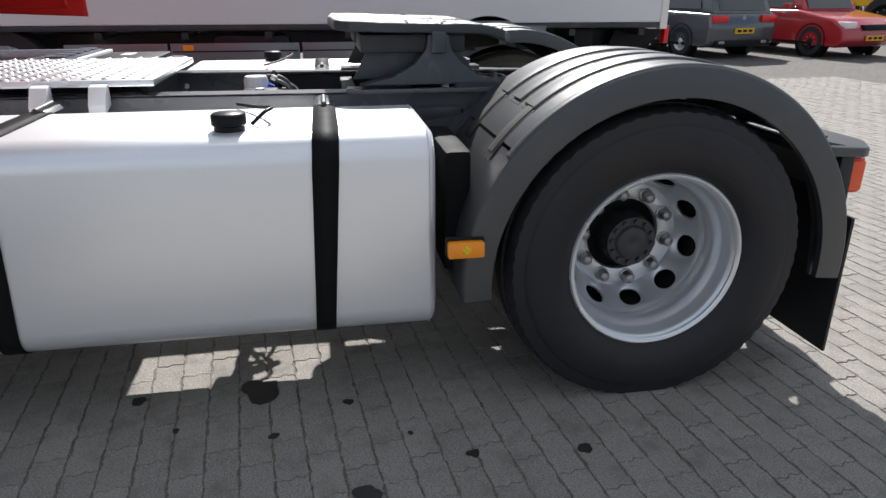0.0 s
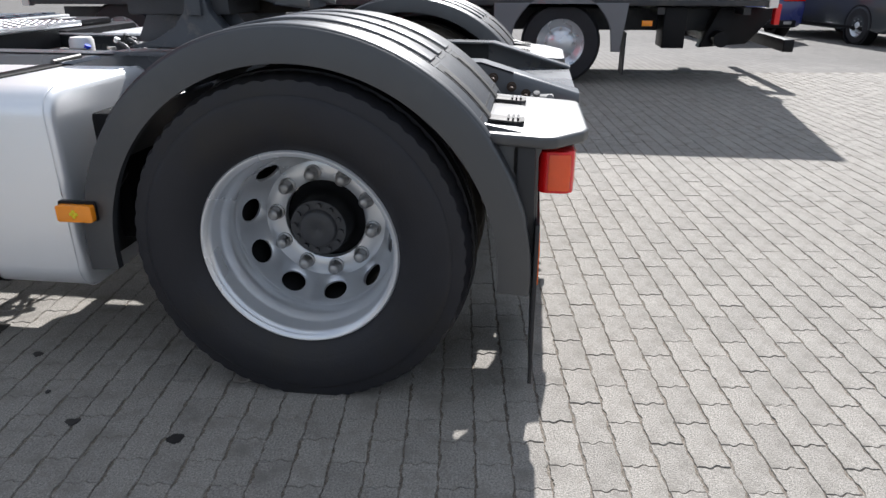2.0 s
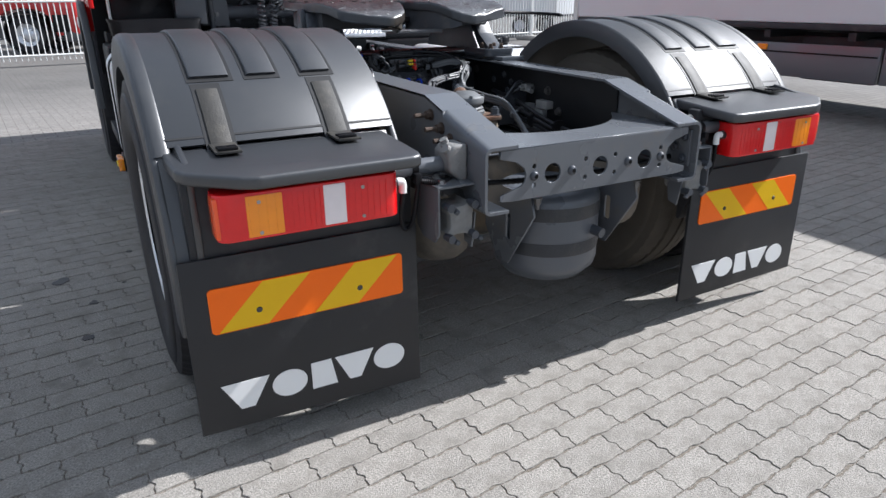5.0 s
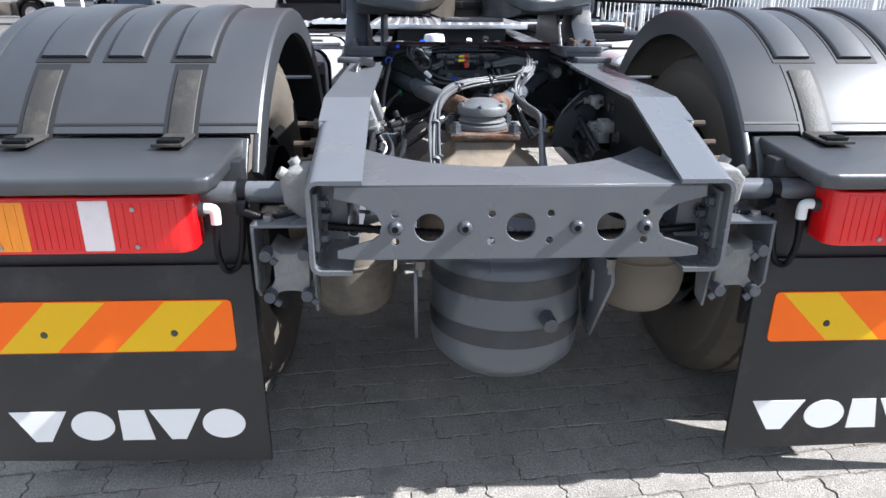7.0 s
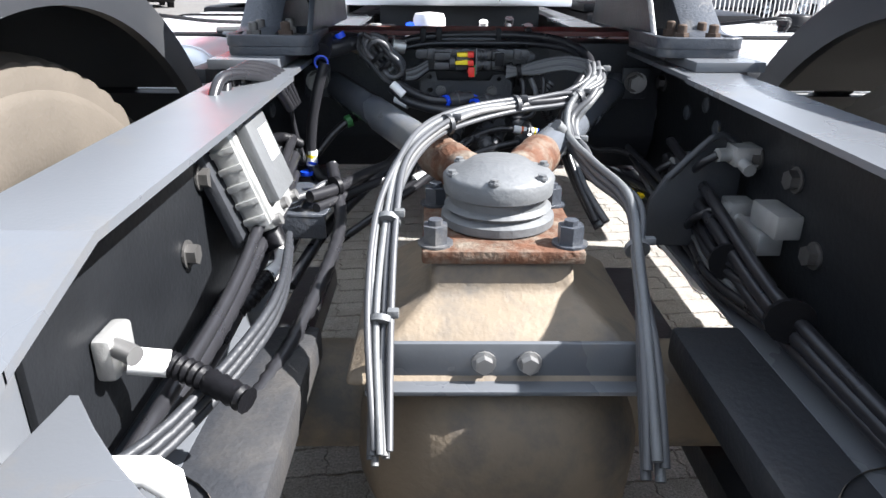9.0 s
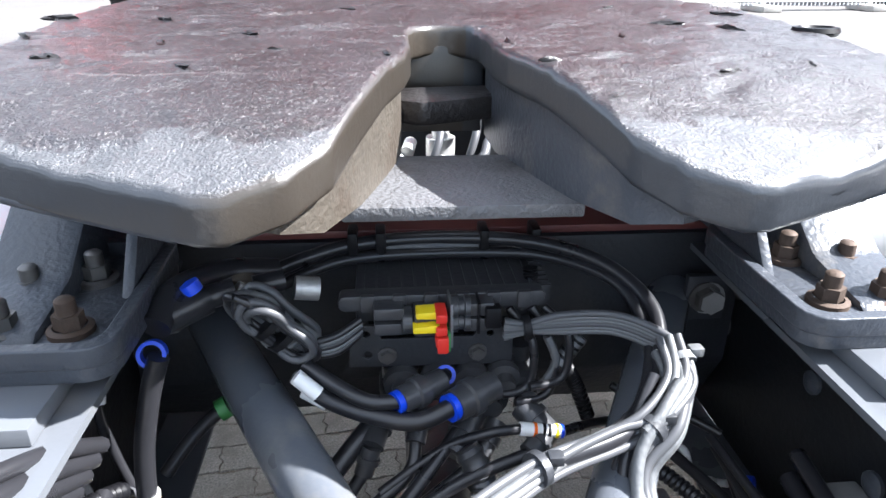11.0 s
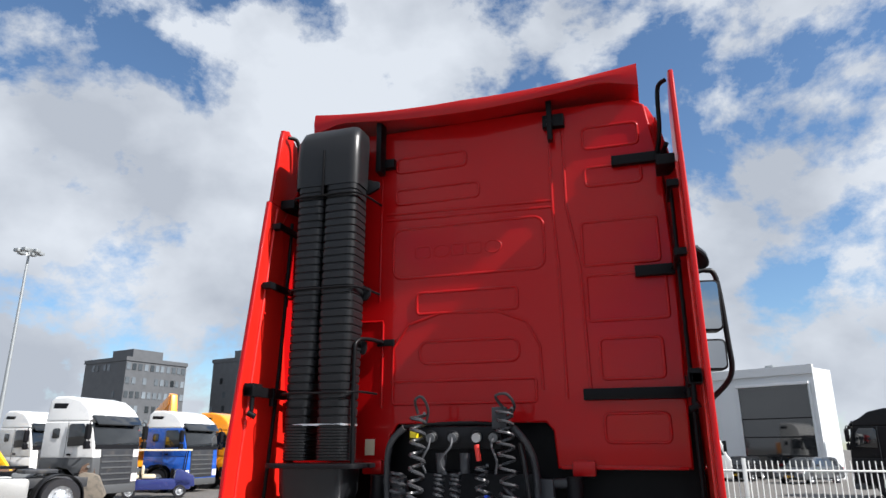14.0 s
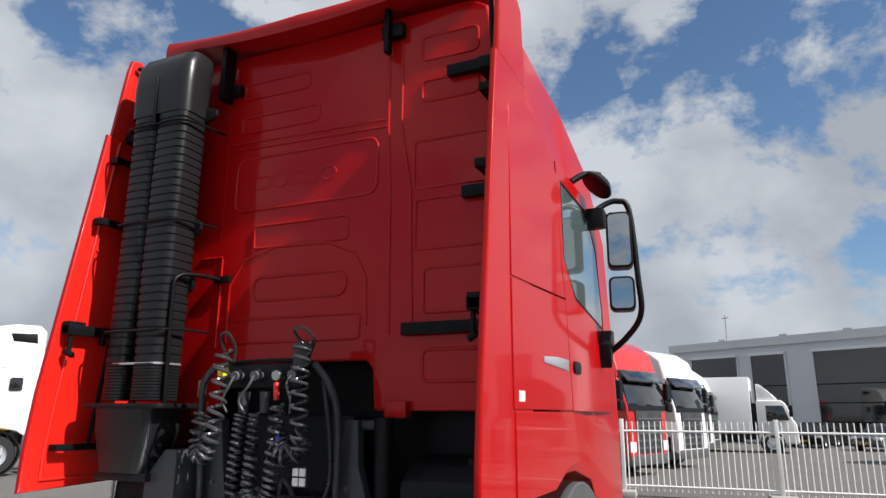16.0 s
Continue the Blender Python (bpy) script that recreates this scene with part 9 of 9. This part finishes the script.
for x in (0.6, -4.6):
    for s in (-1, 1):
        wheel_far(lorry2, x, s * 1.0, 0.45, 0.3, s)
for x, y, rot, paint, top, low, lab, roof, ch in (
        (-17.63, 19.37, 2, M_TRUCK_WHITE, None, M_GREY_TRIM, "white tractor truck with dark grille and grey lower cab", 3.6, True), (-19.0, 25.98, 0, M_TRUCK_BLUE, M_TRUCK_WHITE, None, "blue tractor truck with a white roof", 3.5, True),
        (-19.08, 29.53, 0, M_TRUCK_ORANGE, None, None, "orange tractor truck facing the yard", 3.6, True), (-16.47, 32.46, -2, M_TRUCK_WHITE, None, None, "white tractor truck far off", 3.8, True),
        (-17.44, 11.21, 240, M_TRUCK_WHITE, None, None, "large white tractor truck seen from its side", 3.92, True), (-25.47, 24.03, -5, M_TRUCK_WHITE, None, None, "white tractor truck among others", 3.5, True),
        (-22.5, 44.0, -30, M_TRUCK_BLUE, M_TRUCK_WHITE, None, "blue tractor truck far off", 3.5, False), (-18.5, 45.0, -30, M_TRUCK_WHITE, None, None, "white tractor truck far off", 3.5, False), (-29.5, 33.0, 0, M_TRUCK_RED, None, None, "dark red truck behind the others", 3.6, False)):
    tractor_far("parked_truck", pose(x, y, yard_z(x, y), 0, 0, rot), paint, lab, roof, ch, top, low, -4.0 if rot == 240 else -4.95)
loader = tagged(group("wheel_loader", None, pose(-26.0, 19.5, yard_z(-26.0, 19.5), 0, 0, 10)), "yellow wheel loader between parked trucks", "machine")
part("body", box(-2.2, 0.6, -0.9, 0.9, 0.9, 1.9, 0.12), M_YELLOW_MACHINE, loader)
part("cabin", prism([(-1.0, 1.8), (-0.9, 3.0), (0.2, 3.0), (0.4, 1.8)], "y", -0.7, 0.7, 0.06), M_YELLOW_MACHINE, loader)
for s in (-1, 1):
    part("cabin_window", prism([(-0.85, 2.0), (-0.78, 2.85), (0.12, 2.85), (0.24, 2.0)], "y", s * 0.69, s * 0.715, 0.0), M_DARKGLASS, loader)
    part("boom", prism([(0.2, 1.25), (0.3, 1.55), (1.5, 2.10), (2.55, 1.00), (2.40, 0.85), (1.42, 1.78)], "y", s * 0.45 - 0.08, s * 0.45 + 0.08, 0.02), M_YELLOW_MACHINE, loader)
    for x in (-1.4, 0.9):
        wheel_far(loader, x, s * 0.85, 0.6, 0.4, s, M_BLACK)
part("bucket", prism([(2.2, 0.2), (3.1, 0.25), (2.7, 0.5), (2.5, 1.1), (2.2, 1.0)], "y", -1.1, 1.1, 0.03), M_RUST, loader, "rusty bucket")
spare = tagged(group("digger_bucket", None, pose(-17.84, 18.41, yard_z(-17.8, 18.4), 0, 0, 40)), "rusty digger bucket set down on the yard", "bucket")
shell = prism([(-0.55, 0.10), (-0.45, 0.02), (0.30, 0.0), (0.62, 0.22), (0.66, 0.30), (0.40, 0.90), (0.20, 1.02), (-0.10, 1.04), (-0.20, 0.98), (-0.42, 0.55)], "y", -0.68, 0.68, 0.03)
part("shell", shell, M_BELLOW, spare, "worn brown bucket shell")
for dy in (-0.22, 0.22):
    part("ear", prism([(-0.25, 0.98), (0.25, 0.98), (0.18, 1.28), (0.0, 1.34), (-0.18, 1.22)], "y", dy - 0.03, dy + 0.03, 0.01), M_RUST, spare)
part("pin", rod((0.02, -0.30, 1.22), (0.02, 0.30, 1.22), 0.045, 10), M_NUT, spare)
digger = tagged(group("excavator", None, pose(-24.5, 28.5, yard_z(-24.5, 28.5), 0, 0, -30)), "orange excavator standing behind the parked trucks", "machine")
part("house", box(-1.8, 1.2, -1.2, 1.2, 1.0, 2.4, 0.10), M_TRUCK_ORANGE, digger)
part("cabin", prism([(0.2, 1.3), (0.2, 2.9), (1.3, 2.9), (1.6, 1.9), (1.5, 1.3)], "y", 0.2, 1.2, 0.06), M_TRUCK_ORANGE, digger)
part("boom", prism([(1.0, 1.8), (2.2, 3.5), (4.2, 4.3), (4.3, 3.9), (2.6, 3.0), (1.5, 1.6)], "y", -0.5, -0.1, 0.04), M_TRUCK_ORANGE, digger)
part("dipper", prism([(4.0, 4.4), (4.4, 4.3), (4.9, 1.8), (4.6, 1.8)], "y", -0.45, -0.15, 0.03), M_TRUCK_ORANGE, digger)
for dy in (-1.05, 1.05):
    part("track", prism(rounded(3.6, 0.8, 0.38, 6, -0.2, 0.45), "y", dy - 0.25, dy + 0.25, 0.03), M_TYRE, digger)
flat = tagged(group("golf_cart", None, pose(-18.12, 22.26, yard_z(-18.1, 22.3), 0, 0, 42)), "dark blue golf cart with a cream roof and seats", "vehicle")
part("roof_board", prism(rounded(2.5, 1.2, 0.12, 4, -0.1, 0.0), "z", 1.74, 1.80, 0.02), M_STICKER, flat, "cream roof board")
for x in (-1.2, 1.0):
    for dy in (-0.5, 0.5):
        part("roof_post", rod((x * 0.9, dy, 0.6), (x, dy, 1.75), 0.025, 8), M_BLACK, flat)
for x in (-0.35, -0.95):
    part("seat", box(x - 0.25, x + 0.25, -0.55, 0.55, 0.72, 0.86, 0.05), M_STICKER, flat, "cream seat")
    part("seat_back", box(x - 0.28, x - 0.18, -0.55, 0.55, 0.86, 1.20, 0.04), M_STICKER, flat)
part("bed", box(-1.35, 1.2, -0.6, 0.6, 0.30, 0.70, 0.06), M_CAR_BLUE, flat)
part("hood", prism([(0.55, 0.65), (0.60, 1.05), (0.80, 1.05), (1.30, 0.80), (1.35, 0.40), (0.60, 0.40)], "y", -0.6, 0.6, 0.06), M_CAR_BLUE, flat)
for x in (-1.0, 0.8):
    for s in (-1, 1):
        wheel_far(flat, x, s * 0.55, 0.24, 0.18, s)

# direction sign
sg = tagged(group("direction_sign", None, pose(15.33, 50.16, yard_z(15.3, 50.2) - 0.12, 0, 0, -17.5)), "light grey direction sign with a dark blue field number", "sign")
part("panel", box(0.0, 2.66, -0.12, 0.12, 0.4, 6.45, 0.03), M_SIGN, sg)
part("corner_field", prism([(0.02, 6.43), (0.85, 6.43), (0.62, 5.2), (0.06, 3.7)], "y", -0.135, -0.121, 0.0), M_SIGN_BLUE, sg)
for k in range(2):
    part("text_bar", box(0.70, 2.0, -0.135, -0.121, 4.28 - 0.5 * k, 4.36 - 0.5 * k, 0.0), M_TOWER, sg)
    part("text_bar", box(2.18, 2.48, -0.135, -0.121, 4.26 - 0.5 * k, 4.38 - 0.5 * k, 0.0), M_TOWER, sg)
for k in range(2):
    part("text_bar", box(0.22, 0.55, -0.140, -0.134, 6.02 - 0.22 * k, 6.12 - 0.22 * k, 0.0), M_WHITE, sg)
part("base", box(-0.1, 2.76, -0.3, 0.3, 0.0, 0.4, 0.05), M_CONCRETE, sg)
for body, size, x, z in (("2", 1.55, 1.20, 5.05), ("A", 0.80, 1.92, 5.60)):
    tx = bpy.data.curves.new("field_number", "FONT")
    tx.body, tx.size, tx.extrude, tx.offset = body, size, 0.01, 0.02
    to = bpy.data.objects.new("t", tx)
    scene.collection.objects.link(to)
    tm = bpy.data.meshes.new_from_object(to.evaluated_get(bpy.context.evaluated_depsgraph_get()))
    bpy.data.objects.remove(to)
    tm.materials.clear()
    ob = part("field_number", tm, M_SIGN_BLUE, sg, smooth=False)
    ob.matrix_basis = pose(x, -0.13, z, 90, 0, 0)

# buildings and mast
def tower(m, w, d, h, floors, cols, label):
    t = tagged(group("office_block", None, m), label, "building")
    part("wall", box(-w / 2, w / 2, -d / 2, d / 2, 0, h, 0.0), M_TOWER, t)
    part("roof_edge", box(-w / 2 - 0.2, w / 2 + 0.2, -d / 2 - 0.2, d / 2 + 0.2, h, h + 0.8, 0.0), M_TOWER, t)
    part("roof_plant", box(-w / 4, w / 4, -d / 4, d / 4, h + 0.8, h + 3.0, 0.0), M_TOWER, t)
    rnd = random.Random(5)
    glass = bpy.data.meshes.new("window")
    b = box(-0.42, 0.42, -0.06, 0.06, -0.65, 0.65, 0.0)
    b.to_mesh(glass)
    b.free()
    glass.materials.append(M_TOWER_GLASS)
    for i in range(floors):
        for k in range(cols):
            for face in range(2):
                if rnd.random() < (0.25, 0.9)[face]:
                    o = new("window", glass)
                    o.parent = t
                    z = (i + 0.6) * h / floors
                    u = (k + 0.5) / cols - 0.5 + rnd.uniform(-0.01, 0.01)
                    o.matrix_basis = pose(u * w, -d / 2 - 0.03, z) if face == 0 else pose(w / 2 + 0.03, u * d, z, 0, 0, 90)
    return t


tower(pose(-106.6, 118.15, -0.83, 0, 0, -14), 14.4, 14.4, 19.6, 7, 11, "dark grey office block with small windows")
tower(pose(-89.4, 136.65, -0.95, 0, 0, -14), 13, 13, 21.5, 7, 10, "dark grey office block with small windows")
far_low = tagged(group("low_office", None, pose(-39.9, 84.0, yard_z(-39.9, 84.0), 0, 0, 24)), "low blue-grey office with bands of glass", "building")
part("wall", box(-4.6, 4.6, -4, 4, 0, 7.6, 0.0), M_TOWER, far_low)
for k in range(6):
    part("window_band", box(-4.64, 4.64, -4.05, -4.0, 1.0 + 1.1 * k, 1.6 + 1.1 * k, 0.0), M_TOWER_GLASS, far_low)
part("roof_edge", box(-4.7, 4.7, -4.1, 4.1, 7.6, 7.9, 0.0), M_TOWER, far_low)
hall = tagged(group("workshop_hall", None, pose(-3.37, 59.75, yard_z(-3.4, 59.75), 0, 0, -32.6)), "pale grey workshop hall with dark tall doors", "building")
part("wall", box(0, 17.1, 0, 3.0, 0, 7.35, 0.0), M_HALL, hall)
part("fascia", box(-0.15, 17.2, -0.25, 0.0, 6.95, 7.55, 0.0), M_HALL, hall, "pale roof edge")
for x, w in ((1.9, 4.0), (7.1, 2.6), (11.8, 4.9)):
    part("door", box(x, x + w, -0.06, 0.10, 0.0, 6.25, 0.0), M_DARKGLASS, hall, "tall dark glazed door")
    part("door_frame", box(x - 0.12, x, -0.14, 0.02, 0.0, 6.4, 0.0), M_HALL, hall)
    part("door_frame", box(x + w, x + w + 0.12, -0.14, 0.02, 0.0, 6.4, 0.0), M_HALL, hall)
    part("roller_case", box(x - 0.1, x + w + 0.1, -0.30, 0.0, 6.25, 6.45, 0.02), M_WHITE_BOX, hall)
    for j in range(3):
        part("door_bar", box(x, x + w, -0.10, -0.055, 1.5 + 1.25 * j, 1.58 + 1.25 * j, 0.0), M_BLACK, hall)
    part("roof_vent", box(x + 1.2, x + 1.8, 2, 2.8, 7.35, 7.95, 0.0), M_MAST, hall)
part("antenna", rod((4.7, 0.8, 7.35), (4.7, 0.8, 9.7), 0.05, 8), M_MAST, hall)
part("antenna_bar", rod((4.4, 0.8, 9.5), (5.0, 0.8, 9.5), 0.03, 6), M_MAST, hall)
mast = tagged(group("lighting_mast", None, pose(-60.05, 49.5, yard_z(-60, 49.5))), "tall galvanised lighting mast with a lamp ring", "lamp")
part("pole", rod((0, 0, 0), (0, 0, 21.7), 0.24, 12, r2=0.11), M_MAST, mast)
part("ring", lathe([(21.4, 0.8), (21.7, 0.9), (21.8, 0.8)], 20, "z"), M_MAST, mast)
for k in range(6):
    a = 2 * math.pi * k / 6
    part("lamp", box(1.0 * math.cos(a) - 0.3, 1.0 * math.cos(a) + 0.3, 1.0 * math.sin(a) - 0.3, 1.0 * math.sin(a) + 0.3, 21.4, 21.75, 0.04), M_MAST, mast)

# ---- the yard: one sheet, with laid stones near the truck ----
COURSE = Matrix.Rotation(radians(6.0), 4, "Z")      # the courses run a little askew to the truck
gr = bpy.data.meshes.new("ground")
lines = [-600, -300, -150, -90] + list(range(-60, 61, 3)) + [80, 110, 150, 300, 600]
corners = []
for gy in lines:
    for gx in lines:
        q = COURSE @ Vector((gx, gy, 0))
        corners.append((gx, gy, -0.008 + yard_z(q.x, q.y)))
m_ = len(lines)
gr.from_pydata(corners, [], [(j * m_ + i, j * m_ + i + 1, (j + 1) * m_ + i + 1, (j + 1) * m_ + i) for j in range(m_ - 1) for i in range(m_ - 1)])
gr.materials.append(M_YARD)
ground = tagged(new("ground", gr), "wide yard paved in grey stones", "ground", kind="structure")
pave = tagged(new("pavement"), "interlocking grey concrete paving stones with oil spots", "pavement", kind="structure")
ground.matrix_basis = COURSE
pave.matrix_basis = COURSE
BL, BW = 0.195, 0.102


def kink(u):
    """One small tooth each way in the middle of a stone's edge; alike for every stone, so that they lock."""
    return math.sin(4 * math.pi * (u - 0.25)) if 0.25 < u < 0.75 else 0.0


def stone_data(tilt, lift):
    """One stone: its outline is crumbled along the courses and tight across them."""
    n, m, gap, cross = 20, 12, 0.0020, 0.0010
    def worn(a):
        return rnd.uniform(-a, a * 0.4)
    low = [(-BL / 2 + cross + (BL - 2 * cross) * i / n, -BW / 2 + gap + 0.0036 * kink(i / n) - worn(0.0036)) for i in range(n + 1)]
    end = [(BL / 2 - cross + 0.0070 * kink(i / m) - rnd.uniform(0, 0.0010), -BW / 2 + gap + (BW - 2 * gap) * i / m) for i in range(1, m)]
    high = [(BL / 2 - cross - (BL - 2 * cross) * i / n, BW / 2 - gap + 0.0036 * kink(1 - i / n) + worn(0.0036)) for i in range(n + 1)]
    start = [(-BL / 2 + cross + 0.0070 * kink(1 - i / m) + rnd.uniform(0, 0.0010), BW / 2 - gap - (BW - 2 * gap) * i / m) for i in range(1, m)]
    pts = low + end + high + start
    verts, faces = [], []
    for z, k in ((0.0, 0.972), (-0.0024, 1.0), (-0.012, 1.0)):
        for x, y in pts:
            verts.append((x * (1 - (1 - k) * 0.5), y * k, z + (lift + x * tilt[0] + y * tilt[1])))
    n = len(pts)
    faces.append(tuple(range(n)))
    for r in range(2):
        for i in range(n):
            j = (i + 1) % n
            faces.append((r * n + i, (r + 1) * n + i, (r + 1) * n + j, r * n + j))
    return verts, faces


rnd = random.Random(11)
kinds = []
for k in range(16):
    v, f = stone_data((rnd.uniform(-0.007, 0.007), rnd.uniform(-0.010, 0.010)), rnd.uniform(-0.0015, 0.001))
    me = bpy.data.meshes.new("paving_stone")
    me.from_pydata(v, [], f)
    me.materials.append(M_PAVER)
    kinds.append((me, v, f))
X0, X1, Y0, Y1 = -4.6, 6.2, -8.0, 5.2
fv, ff = [], []
row = 0
y = Y0
while y < Y1:
    x = X0 + (BL / 2 if row % 2 else 0.0)
    while x < X1:
        k = rnd.randrange(16)
        cx = x + rnd.uniform(-0.0008, 0.0008)
        if -2.5 < x < 1.3 and -2.3 < y < -0.75:
            o = new("paving_stone", kinds[k][0])
            o.location = (cx, y, 0)
            o.parent = pave
        else:
            b = len(fv)
            fv += [(p[0] + cx, p[1] + y, p[2]) for p in kinds[k][1]]
            ff += [tuple(b + i for i in q) for q in kinds[k][2]]
        x += BL
    y += BW
    row += 1
fm = bpy.data.meshes.new("paving_field")
fm.from_pydata(fv, [], ff)
fm.materials.append(M_PAVER_FIELD)
field_ob = tagged(new("paving_field", fm), kind="stuff")
field_ob.parent = pave
jm = bpy.data.meshes.new("joint_bed")
jm.from_pydata([(X0, Y0, -0.0038), (X1, Y0, -0.0038), (X1, Y1, -0.0038), (X0, Y1, -0.0038)], [], [(0, 1, 2, 3)])
jm.materials.append(M_JOINT)
bed = tagged(new("joint_bed", jm), kind="stuff")
bed.parent = pave
# oil spots
for sx, sy, r in ((-1.53, 0.325, 0.030), (-1.495, 0.676, 0.026), (-1.02, 1.36, 0.085), (-1.15, 1.05, 0.022), (-1.30, 1.30, 0.018), (-1.62, 1.02, 0.05), (-1.36, 0.86, 0.012), (-1.22, 1.62, 0.014), (-1.02, 1.78, 0.03)):
    pts = []
    for k in range(18):
        a = 2 * math.pi * k / 18
        rr = r * (0.8 + 0.5 * noise.noise(Vector((sx * 9 + math.cos(a), sy * 9 + math.sin(a), r * 30))))
        pts.append((sx + rr * math.cos(a), sy + rr * math.sin(a)))
    part("oil_spot", moved(prism(pts, "z", 0.001, 0.0035, 0.0), COURSE.inverted()), M_OIL, pave, "dark oil spot")
